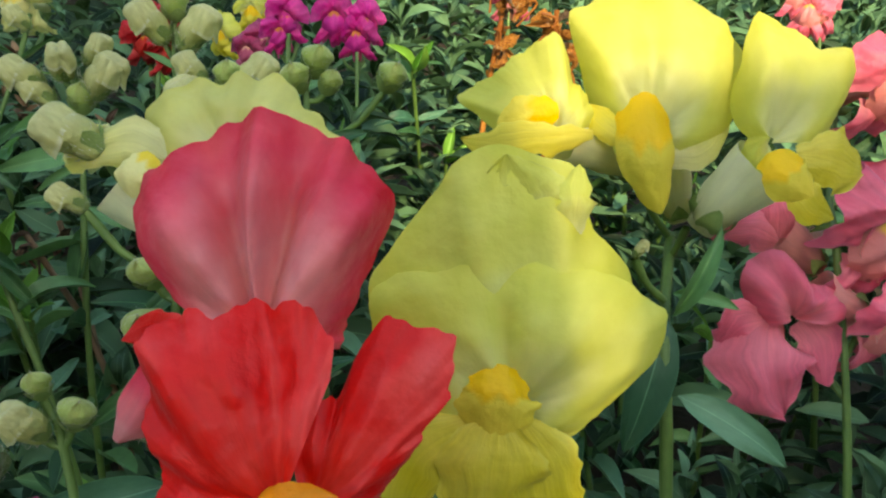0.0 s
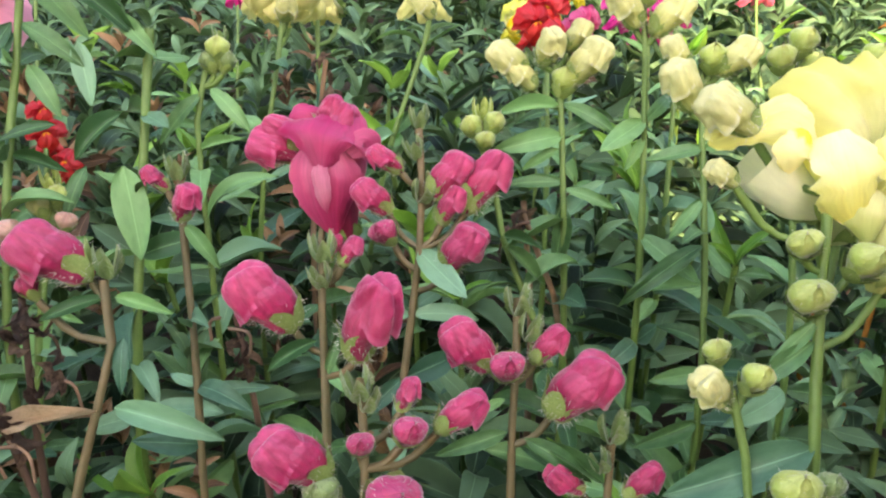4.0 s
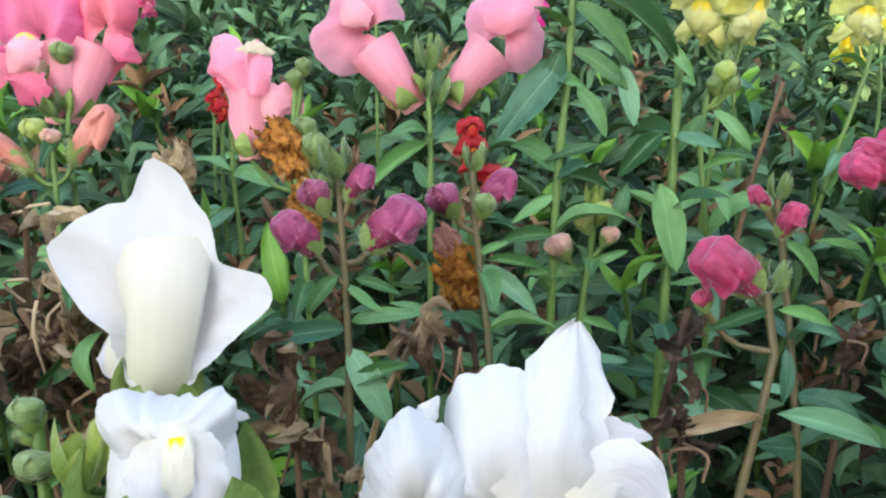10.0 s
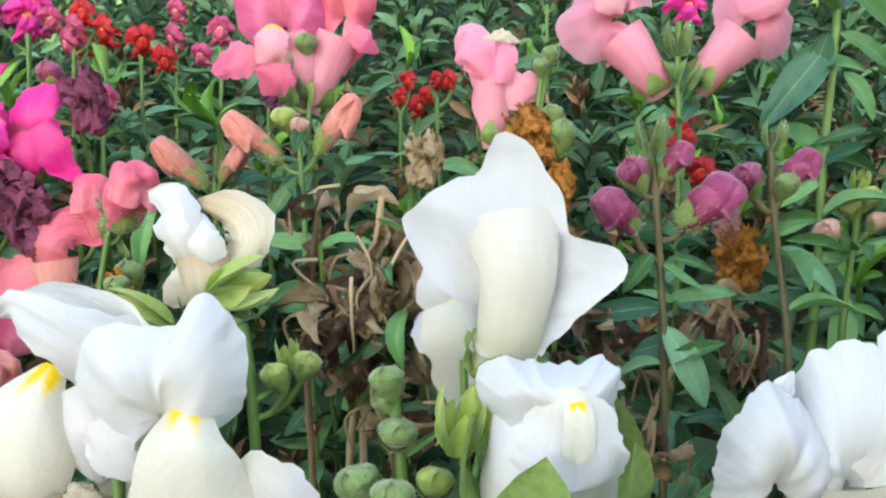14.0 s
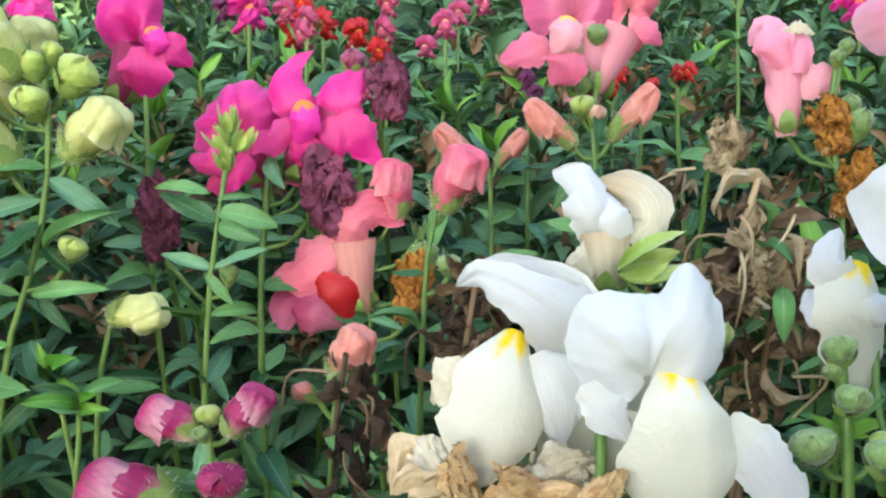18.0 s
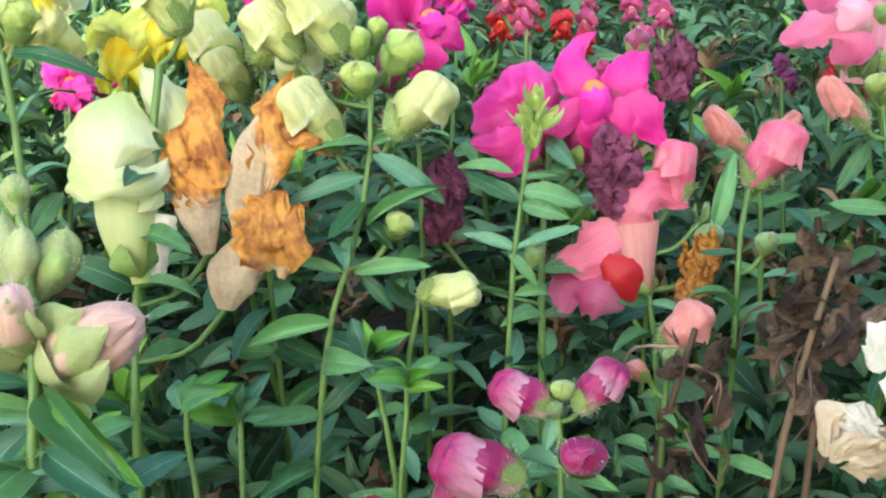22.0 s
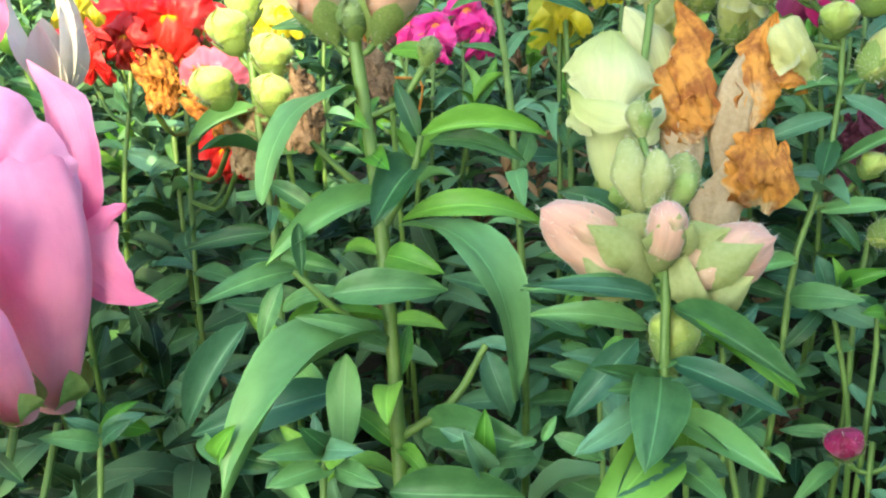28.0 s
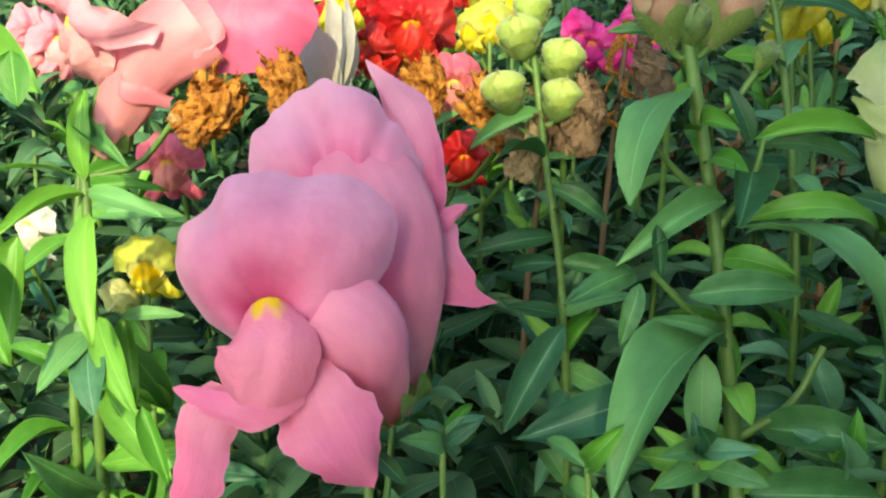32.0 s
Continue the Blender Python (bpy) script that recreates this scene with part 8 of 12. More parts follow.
leaf(p, (-0.4334, 0.2794, 0.2369), (-0.4252, 0.2909, 0.2624), 0.25, 1, 0, LEAF)
leaves_up(p, S, 11, 0.0245, RNG, None, 0.34, 0.92, 0.31, 0.2)
p = plant("snapdragon stalk with a folded salmon bud", (-0.4638, 0.2009, 0))
S = [(-0.4638, 0.2009, 0.0000), (-0.4635, 0.2023, 0.1876), (-0.4625, 0.2106, 0.2059), (-0.4606, 0.2181, 0.2227)]
stalk(p, S, 0.0012)
bud(p, (-0.4609, 0.2183, 0.2230), 15, 9, 0.0192, "salmon", 1, 58.5, 1, label="folded salmon pink bud")
bud(p, (-0.4660, 0.2155, 0.2167), -50, 0, 0.0100, "salmon", 4, 0, 0.9)
bud(p, (-0.4603, 0.2164, 0.2189), 5, -10, 0.0100, "pod", 4, 0, 1)
leaves_up(p, S, 9, 0.021, RNG, None, 0.34, 0.92, 0.31, 0.2)
p = plant("snapdragon with magenta and white striped buds", (-0.4941, 0.1836, 0))
S = [(-0.4941, 0.1836, 0.0000), (-0.4940, 0.1847, 0.1874), (-0.4939, 0.1912, 0.2017), (-0.4945, 0.1989, 0.2189)]
stalk(p, S, 0.0012)
bud(p, (-0.4965, 0.1984, 0.2178), -45, 4, 0.0188, "striped", 1, -75, 1)
bud(p, (-0.4889, 0.1984, 0.2178), 25, 9, 0.0180, "striped", 1, 80, 1)
bud(p, (-0.4915, 0.1918, 0.2031), 15, -30, 0.0180, "striped", 4, 0, 1)
bud(p, (-0.5049, 0.1903, 0.1997), -50, -1, 0.0266, "striped", 1, -55, 1)
bud(p, (-0.4937, 0.1996, 0.2203), 0, -20, 0.0094, "green", 4, 0, 1)
bud(p, (-0.4954, 0.1977, 0.2161), -10, -20, 0.0078, "pod", 4, 0, 1)
leaf(p, (-0.4953, 0.1983, 0.2174), (-0.4985, 0.1938, 0.2075), 0.4, 0, 0, LEAF_BLUE)
leaves_up(p, S, 10, 0.0245, RNG, None, 0.34, 0.92, 0.31, 0.2)
p = plant("snapdragon with small wine-red buds low down", (-0.5389, 0.1896, 0))
S = [(-0.5389, 0.1896, 0.0000), (-0.5389, 0.1904, 0.1664), (-0.5388, 0.1950, 0.1770), (-0.5380, 0.1984, 0.1846)]
stalk(p, S, 0.0012)
bud(p, (-0.5289, 0.1979, 0.1823), 30, -10, 0.0165, "striped", 4, 0, 1)
bud(p, (-0.5452, 0.1957, 0.1795), -20, -15, 0.0157, "striped", 4, 0, 1)
leaves_up(p, S, 10, 0.0245, RNG, None, 0.34, 0.94, 0.31, 0.2)
p = plant("snapdragon with pale lime buds up a tall stalk", (-0.5646, 0.2113, 0))
S = [(-0.5646, 0.2113, 0.0000), (-0.5633, 0.2135, 0.2048), (-0.5597, 0.2261, 0.2326), (-0.5509, 0.2379, 0.2587), (-0.5472, 0.2525, 0.2911), (-0.5487, 0.2609, 0.3096)]
stalk(p, S, 0.0012)
bud(p, (-0.5587, 0.2465, 0.2778), -18, 4, 0.0254, "lemon", 1, -55, 1)
bud(p, (-0.5411, 0.2482, 0.2815), 32, 9, 0.0245, "lemon", 1, 75, 1)
bud(p, (-0.5503, 0.2533, 0.2928), 0, -20, 0.0132, "green", 2, 0, 1)
bud(p, (-0.5427, 0.2563, 0.2996), 40, 0, 0.0152, "green", 2, 0, 1)
bud(p, (-0.5500, 0.2580, 0.3032), -10, 0, 0.0102, "green", 2, 0, 1)
bud(p, (-0.5458, 0.2598, 0.3073), 10, 0, 0.0085, "green", 4, 0, 1)
bud(p, (-0.5570, 0.2582, 0.3036), -10, 3, 0.0260, "lemon", 1, -65, 1)
bud(p, (-0.5694, 0.2578, 0.3028), -25, 3, 0.0219, "lemon", 1, -65, 1)
bud(p, (-0.5674, 0.2624, 0.3128), -5, 8, 0.0199, "lemon", 1, -65, 1)
bud(p, (-0.5413, 0.2359, 0.2544), 25, -15, 0.0102, "green", 2, 0, 1)
leaf(p, (-0.5474, 0.2462, 0.2772), (-0.5255, 0.2398, 0.2631), 0.26, 1, 0, LEAF_BLUE)
leaf(p, (-0.5491, 0.2434, 0.2710), (-0.5763, 0.2394, 0.2620), 0.24, 1, 0, LEAF_BLUE)
leaf(p, (-0.5492, 0.2379, 0.2587), (-0.5409, 0.2343, 0.2509), 0.4, 1, 0, LEAF)
leaf(p, (-0.5528, 0.2316, 0.2448), (-0.5291, 0.2322, 0.2462), 0.24, 1, 0, LEAF)
leaf(p, (-0.5537, 0.2260, 0.2325), (-0.5480, 0.2190, 0.2170), 0.4, 0, 0, LEAF_BLUE)
leaf(p, (-0.5562, 0.2316, 0.2449), (-0.5747, 0.2335, 0.2489), 0.22, 1, 0, LEAF)
leaf(p, (-0.5511, 0.2316, 0.2448), (-0.5410, 0.2267, 0.2340), 0.3, 1, 0, LEAF)
leaf(p, (-0.5588, 0.2254, 0.2310), (-0.5851, 0.2227, 0.2250), 0.26, 1, 0, LEAF)
leaf(p, (-0.5493, 0.2372, 0.2571), (-0.5255, 0.2419, 0.2678), 0.18, 2, 0, LEAF)
leaves_up(p, S, 10, 0.028, RNG, None, 0.34, 0.92, 0.31, 0.2)
p = plant("snapdragon with a round lime bud among leaves", (-0.5389, 0.2234, 0))
S = [(-0.5389, 0.2234, 0.0000), (-0.5385, 0.2247, 0.2005), (-0.5375, 0.2320, 0.2166), (-0.5347, 0.2371, 0.2279)]
stalk(p, S, 0.0012)
bud(p, (-0.5343, 0.2391, 0.2324), 65, -2, 0.0198, "lemon", 1, 65, 1)
leaves_up(p, S, 11, 0.0245, RNG, None, 0.34, 0.94, 0.31, 0.2)
p = plant("snapdragon with two withered orange flowers and a pale closed one", (-0.6138, 0.2020, 0))
S = [(-0.6138, 0.2020, 0.0000), (-0.6138, 0.2038, 0.2154), (-0.6137, 0.2143, 0.2393), (-0.6112, 0.2248, 0.2632), (-0.6062, 0.2434, 0.3050)]
stalk(p, S, 0.0015)
bloom(p, spot((-0.6172, 0.2330, 0.2822), (-24.6, 1.9, 6.0), 0.01666), [
    ("flower", BUD["pale"], tube([(0.25, 0.1, -2.2), (0.16, 0, -1.55), (0.06, 0, -0.8), (0.02, 0, 0), (0.05, 0.1, 0.82)], (0.28, 0.48, 0.56, 0.62, 0.46), cap=True, flat=0.75, ruffle=0.06)),
    ("lobe", BUD["pale"], petal([(0.86, 0.3, -0.42), (0.92, 0.15, 0.37), (0.68, 0.15, 0.98), (0.27, 0.2, 1.55)], (0.3, 0.42, 0.42, 0.18), cup=0.5, seed=193, ruffle=0.12, fold=0.2)),
    ("upper_lip", BUD["pale"], petal([(0.02, 0.1, 1.1), (-0.04, -0.42, 0.72), (-0.07, -0.8, 0.13), (-0.1, -0.66, -0.44)], (0.38, 0.72, 0.82, 0.62), cup=0.55, seed=191, ruffle=0.1, fold=0.1)),
    ("lobe", BUD["pale"], petal([(-0.8, -0.15, -0), (-0.44, -0.7, -0.42), (0.09, -0.92, -0.6), (0.61, -0.64, -0.47), (0.82, -0.2, -0.09)], (0.12, 0.28, 0.3, 0.28, 0.1), cup=0.5, seed=194, ruffle=0.2, fold=0.15)),
    ("lobe", BUD["pale"], petal([(0.6, -0.3, -0.53), (0.57, -0.45, -0.84), (0.36, -0.4, -1.03)], (0.22, 0.18, 0.06), cup=0.5, seed=195, ruffle=0.15)),
    ("lobe", BUD["pale"], petal([(-0.7, -0.2, -0.34), (-0.61, -0.4, -0.66), (-0.42, -0.4, -0.85)], (0.18, 0.18, 0.06), cup=0.5, seed=196, ruffle=0.15)),
], (0.25, 0.1, -2.2), label="pale lime closed flower, folded")
bloom(p, spot((-0.5960, 0.2346, 0.2800), (-24.6, 1.9, 6.0), 0.01666), [
    ("withered_flower", HUSK, tube([(0.14, 0.05, -1.65), (0.04, 0, -1.15), (-0.06, 0.05, -0.6), (-0.04, 0.15, 0.02), (0.01, 0.15, 0.93)], (0.14, 0.36, 0.42, 0.4, 0.22), flat=0.5, ruffle=0.1, crease=0.15, seed=1)),
    ("withered_petal", DRY, petal([(-0.16, -0.14, -0.83), (-0.26, -0.22, -0.32), (-0.2, -0.18, 0.22), (-0.12, -0.04, 0.74)], (0.36, 0.38, 0.34, 0.22), seed=2, ruffle=0.2, crease=0.38)),
    ("withered_petal", DRY, petal([(0.27, -0.12, -0.73), (0.25, -0.26, -0.03), (0.17, -0.2, 0.71), (0.04, -0.1, 1.28), (-0.14, 0.04, 1.71)], (0.24, 0.27, 0.33, 0.3, 0.16), seed=3, ruffle=0.2, crease=0.36)),
    ("withered_petal", DRY, petal([(0.11, -0.22, -0.87), (0.06, -0.28, -0.53), (0.11, -0.26, -0.03)], (0.32, 0.3, 0.14), seed=4, ruffle=0.25, crease=0.36)),
], (0.14, 0.05, -1.65), label="withered orange flower, papery and pale at the foot")
bloom(p, spot((-0.5757, 0.2325, 0.2702), (-24.6, 1.9, 6.0), 0.01666), [
    ("withered_flower", HUSK, tube([(-0.8, 0.05, -2), (-0.72, 0, -1.62), (-0.52, 0.05, -1.2), (-0.25, 0.05, -0.8), (0.02, 0.15, -0.39)], (0.14, 0.4, 0.46, 0.44, 0.3), flat=0.55, ruffle=0.1, crease=0.15, seed=5)),
    ("withered_tip", HUSK, tube([(-0.43, 0.2, -0.84), (-0.45, 0.05, -0.1), (-0.25, 0, 0.65), (0.03, 0.05, 1.31), (0.32, 0.15, 1.78)], (0.2, 0.34, 0.38, 0.28, 0.1), flat=0.55, ruffle=0.1, crease=0.15, seed=6)),
    ("withered_petal", DRY, petal([(-0.11, -0.08, -0.01), (-0.05, -0.26, 0.52), (0.03, -0.24, 1.06), (0.22, -0.12, 1.63), (0.43, 0, 2.12)], (0.32, 0.42, 0.36, 0.26, 0.08), seed=7, ruffle=0.2, crease=0.36)),
    ("withered_petal", DRY, petal([(0.23, -0.16, 1.05), (0.61, -0.22, 0.92), (0.97, -0.04, 0.65)], (0.3, 0.2, 0.08), seed=8, ruffle=0.25, crease=0.36)),
    ("withered_petal", DRY, petal([(-0.05, -0.26, -1.4), (-0.15, -0.48, -0.96), (-0.01, -0.46, -0.48), (0.29, -0.2, 0.02)], (0.3, 0.46, 0.46, 0.24), seed=9, ruffle=0.18, crease=0.38)),
    ("withered_petal", DRY, petal([(0.17, -0.2, -1.5), (0.36, -0.4, -1.06), (0.43, -0.36, -0.52), (0.5, -0.14, -0.19)], (0.22, 0.28, 0.24, 0.1), seed=10, ruffle=0.18, crease=0.38)),
    ("withered_petal", DRY, petal([(-0.41, -0.3, -0.93), (-0.33, -0.5, -0.53), (-0.15, -0.44, -0.16)], (0.2, 0.28, 0.16), seed=11, ruffle=0.18, crease=0.38)),
], (-0.8, 0.05, -2), label="withered orange flower, kinked in the middle")
bloom(p, spot((-0.6067, 0.2232, 0.2587), (-23.9, 1.5, 3.9), 0.01646), [
    ("withered_flower", CREAM, tube([(-0.1, -0, -0.6), (-0.05, -0, -0.2), (0.05, -0, 0.5)], (0.16, 0.34, 0.22), flat=0.5, ruffle=0.1, crease=0.3, seed=9)),
], (-0.1, -0, -0.6))
bud(p, (-0.6004, 0.2470, 0.3125), -10, 8, 0.0231, "lemon", 1, -65, 1)
leaf(p, (-0.6137, 0.2143, 0.2393), (-0.6268, 0.2097, 0.2307), 0.3, 1, 0, LEAF)
leaves_up(p, S, 10, 0.028, RNG, None, 0.34, 0.92, 0.31, 0.2)
p = plant("bright yellow snapdragon with open flowers", (-0.6273, 0.2576, 0))
S = [(-0.6273, 0.2576, 0.0000), (-0.6276, 0.2591, 0.2540), (-0.6285, 0.2681, 0.2746), (-0.6303, 0.2777, 0.2969)]
stalk(p, S, 0.0012)
flower(p, (-0.6312, 0.2810, 0.3047), -5, 10, 0.0281, "yellow", 1, 0)
flower(p, (-0.6069, 0.2860, 0.3127), 30, 0, 0.0243, "yellow", 2, 0)
flower(p, (-0.6200, 0.2842, 0.3104), 15, 20, 0.0225, "yellow", 0, 0)
leaves_up(p, S, 10, 0.028, RNG, None, 0.34, 0.92, 0.31, 0.2)
p = plant("pale lime snapdragon with clustered buds", (-0.5861, 0.2645, 0))
S = [(-0.5861, 0.2645, 0.0000), (-0.5868, 0.2661, 0.2592), (-0.5886, 0.2750, 0.2800), (-0.5904, 0.2840, 0.3007)]
stalk(p, S, 0.0012)
bud(p, (-0.5944, 0.2806, 0.2936), -20, 8, 0.0244, "lemon", 1, -65, 1)
bud(p, (-0.5868, 0.2821, 0.2958), 15, 8, 0.0267, "lemon", 1, 65, 1)
bud(p, (-0.5687, 0.2833, 0.2960), 10, 8, 0.0244, "lemon", 1, 65, 1)
bud(p, (-0.5735, 0.2784, 0.2856), 0, 8, 0.0244, "lemon", 1, 15, 1)
bud(p, (-0.5928, 0.2775, 0.2862), -10, -2, 0.0201, "lemon", 1, -65, 1)
leaves_up(p, S, 10, 0.028, RNG, None, 0.34, 0.92, 0.31, 0.2)
p = plant("snapdragon on a thick stalk with pale flowers", (-0.6431, 0.2184, 0))
S = [(-0.6431, 0.2184, 0.0000), (-0.6443, 0.2207, 0.2508), (-0.6475, 0.2337, 0.2812), (-0.6515, 0.2441, 0.3056), (-0.6548, 0.2505, 0.3208)]
stalk(p, S, 0.0015)
flower(p, (-0.6589, 0.2510, 0.3224), -20, -20, 0.0297, "pale2", 1, 0)
flower(p, (-0.6424, 0.2518, 0.3220), 40, -10, 0.0331, "pale2", 2, 0)
bud(p, (-0.6483, 0.2467, 0.3112), 20, 0, 0.0149, "green", 2, 0, 1)
leaf(p, (-0.6499, 0.2455, 0.3086), (-0.6210, 0.2437, 0.3003), 0.2, 2, 0, LEAF)
leaf(p, (-0.6532, 0.2447, 0.3071), (-0.6656, 0.2427, 0.3044), 0.3, 1, 0, LEAF)
leaves_up(p, S, 11, 0.028, RNG, None, 0.34, 0.92, 0.31, 0.2)
p = plant("snapdragon with fuzzy peach buds in green sepals", (-0.6086, 0.1222, 0))
S = [(-0.6086, 0.1222, 0.0000), (-0.6088, 0.1241, 0.1972), (-0.6092, 0.1348, 0.2200), (-0.6103, 0.1470, 0.2461), (-0.6100, 0.1546, 0.2620), (-0.6122, 0.1640, 0.2825)]
stalk(p, S, 0.0015)
bloom(p, spot((-0.6199, 0.1561, 0.2633), (-23.9, 1.5, 3.9), 0.01236), [
    ("bud", BUD["peach"], tube([(0.51, 0.1, -0.31), (-0, 0, -0), (-0.67, -0.1, 0.45), (-1.48, -0.1, 0.96)], (0.15, 0.57, 0.61, 0.52), cap=True, flat=0.85, ruffle=0.08, seed=37)),
    ("calyx", SEPAL_PALE, tube([(0.51, 0.1, -0.31), (0.25, 0.05, -0.15), (-0, 0, -0)], (0.22, 0.5, 0.66), flat=0.85, ruffle=0.04, seed=37)),
    ("sepal", SEPAL_PALE, petal([(0.52, 0.04, -0.3), (0.14, -0.2, -0.41), (-0.15, -0.4, -0.36), (-0.77, -0.53, 0.09)], (0.13, 0.34, 0.4, 0.03), cup=0.45, ruffle=0.06, seed=337, fold=0.12)),
    ("sepal", SEPAL_PALE, petal([(0.52, 0.04, -0.3), (0.36, -0.33, -0.1), (0.17, -0.58, 0.08), (-0.73, -0.72, 0.67)], (0.13, 0.34, 0.4, 0.03), cup=0.45, ruffle=0.06, seed=338, fold=0.12)),
    ("sepal", SEPAL_PALE, petal([(0.52, 0.04, -0.3), (0.49, -0.19, 0.16), (0.36, -0.38, 0.45), (-0.23, -0.51, 0.82)], (0.13, 0.34, 0.4, 0.03), cup=0.45, ruffle=0.06, seed=339, fold=0.12)),
    ("petal_fold", BUD["peach"], petal([(-0.26, -0.58, 0.3), (-0.5, -0.67, 0.48), (-1.3, -0.38, 0.91)], (0.2, 0.28, 0.12), cup=0.6, ruffle=0.05, seed=37, fold=0.1)),
], (0.51, 0.1, -0.31), label="fuzzy peach bud in green sepals", fuzz=260)
bloom(p, spot((-0.6032, 0.1565, 0.2611), (-23.9, 1.5, 3.9), 0.01236), [
    ("bud", BUD["peach"], tube([(-0.54, 0.1, -0.31), (0.01, -0.05, 0), (0.62, -0.15, 0.37), (1.31, -0.15, 0.64)], (0.17, 0.61, 0.63, 0.58), cap=True, flat=0.85, ruffle=0.08, seed=38)),
    ("calyx", SEPAL_PALE, tube([(-0.54, 0.1, -0.31), (-0.26, 0.03, -0.15), (0.01, -0.05, 0)], (0.24, 0.53, 0.7), flat=0.85, ruffle=0.04, seed=38)),
    ("sepal", SEPAL_PALE, petal([(-0.53, 0.04, -0.3), (-0.4, -0.22, 0.18), (-0.18, -0.47, 0.47), (0.44, -0.59, 0.79)], (0.14, 0.35, 0.43, 0.03), cup=0.45, ruffle=0.06, seed=338, fold=0.12)),
    ("sepal", SEPAL_PALE, petal([(-0.53, 0.04, -0.3), (-0.18, -0.36, -0.13), (0.13, -0.66, 0.04), (0.94, -0.79, 0.53)], (0.14, 0.35, 0.43, 0.03), cup=0.45, ruffle=0.06, seed=339, fold=0.12)),
    ("sepal", SEPAL_PALE, petal([(-0.53, 0.04, -0.3), (-0.03, -0.2, -0.44), (0.34, -0.45, -0.4), (0.86, -0.57, -0.04)], (0.14, 0.35, 0.43, 0.03), cup=0.45, ruffle=0.06, seed=340, fold=0.12)),
    ("petal_fold", BUD["peach"], petal([(0.45, -0.64, 0.27), (0.7, -0.74, 0.41), (1.26, -0.47, 0.63)], (0.2, 0.29, 0.14), cup=0.6, ruffle=0.05, seed=38, fold=0.1)),
], (-0.54, 0.1, -0.31), label="fuzzy peach bud in green sepals", fuzz=260)
bloom(p, spot((-0.6132, 0.1580, 0.2662), (-23.9, 1.5, 3.9), 0.01236), [
    ("bud", BUD["peach"], tube([(0.05, -0.1, -0.36), (0.11, -0.5, 0.03), (0.13, -0.7, 0.43), (0.08, -0.6, 0.84)], (0.09, 0.31, 0.39, 0.4), cap=True, flat=0.85, ruffle=0.08, seed=39)),
    ("calyx", SEPAL_PALE, tube([(0.05, -0.1, -0.36), (0.08, -0.3, -0.16), (0.11, -0.5, 0.03)], (0.16, 0.29, 0.38), flat=0.85, ruffle=0.04, seed=39)),
    ("sepal", SEPAL_PALE, petal([(0.07, -0.16, -0.36), (-0.12, -0.27, -0.18), (-0.1, -0.73, 0.03), (-0.09, -0.99, 0.42)], (0.08, 0.2, 0.23, 0.03), cup=0.45, ruffle=0.06, seed=339, fold=0.12)),
    ("sepal", SEPAL_PALE, petal([(0.07, -0.16, -0.36), (0.11, -0.35, -0.16), (0.2, -0.83, 0.06), (0.23, -1.11, 0.6)], (0.08, 0.2, 0.23, 0.03), cup=0.45, ruffle=0.06, seed=340, fold=0.12)),
    ("sepal", SEPAL_PALE, petal([(0.07, -0.16, -0.36), (0.27, -0.27, -0.15), (0.44, -0.72, 0.07), (0.49, -0.97, 0.43)], (0.08, 0.2, 0.23, 0.03), cup=0.45, ruffle=0.06, seed=341, fold=0.12)),
    ("petal_fold", BUD["peach"], petal([(0.21, -1, 0.29), (0.21, -1.07, 0.45), (0.13, -0.8, 0.8)], (0.13, 0.18, 0.08), cup=0.6, ruffle=0.05, seed=39, fold=0.1)),
], (0.05, -0.1, -0.36), label="fuzzy peach bud in green sepals", fuzz=260)
leaf(p, (-0.6083, 0.1528, 0.2538), (-0.5845, 0.1313, 0.2475), 0.24, 1, 0, LEAF)
leaf(p, (-0.6115, 0.1533, 0.2556), (-0.6416, 0.1379, 0.2665), 0.15, 1, 0, LEAF_BLUE)
leaf(p, (-0.6103, 0.1464, 0.2407), (-0.6176, 0.1147, 0.2386), 0.42, 1, 0, LEAF)
leaf(p, (-0.6087, 0.1476, 0.2429), (-0.5855, 0.1334, 0.2387), 0.24, 1, 0, LEAF_BLUE)
leaf(p, (-0.6073, 0.1423, 0.2314), (-0.5882, 0.1229, 0.2306), 0.3, 1, 0, LEAF)
leaf(p, (-0.6111, 0.1430, 0.2338), (-0.6306, 0.1241, 0.2345), 0.3, 1, 0, LEAF_BLUE)
leaf(p, (-0.6112, 0.1447, 0.2372), (-0.6270, 0.1370, 0.2476), 0.24, 1, 0, LEAF)
leaf(p, (-0.6091, 0.1395, 0.2257), (-0.6225, 0.1151, 0.2317), 0.36, 1, 0, LEAF_BLUE)
leaf(p, (-0.6077, 0.1380, 0.2222), (-0.5994, 0.1195, 0.2263), 0.36, 1, 0, LEAF)
bloom(p, spot((-0.6183, 0.1672, 0.2804), (-23.9, 1.5, 3.9), 0.01256), [
    ("bud", SEPAL_PALE, tube([(0.24, 0, -0.68), (0.02, -0.1, -0), (-0.04, 0, 0.65)], (0.14, 0.36, 0.26), cap=True, flat=0.9, ruffle=0.08, seed=1)),
    ("sepal", SEPAL, petal([(0.24, 0, -0.68), (0.09, -0.36, -0.01), (-0.04, 0, 0.65)], (0.18, 0.2, 0.04), cup=0.5, seed=1)),
], (0.24, 0, -0.68), fuzz=160)
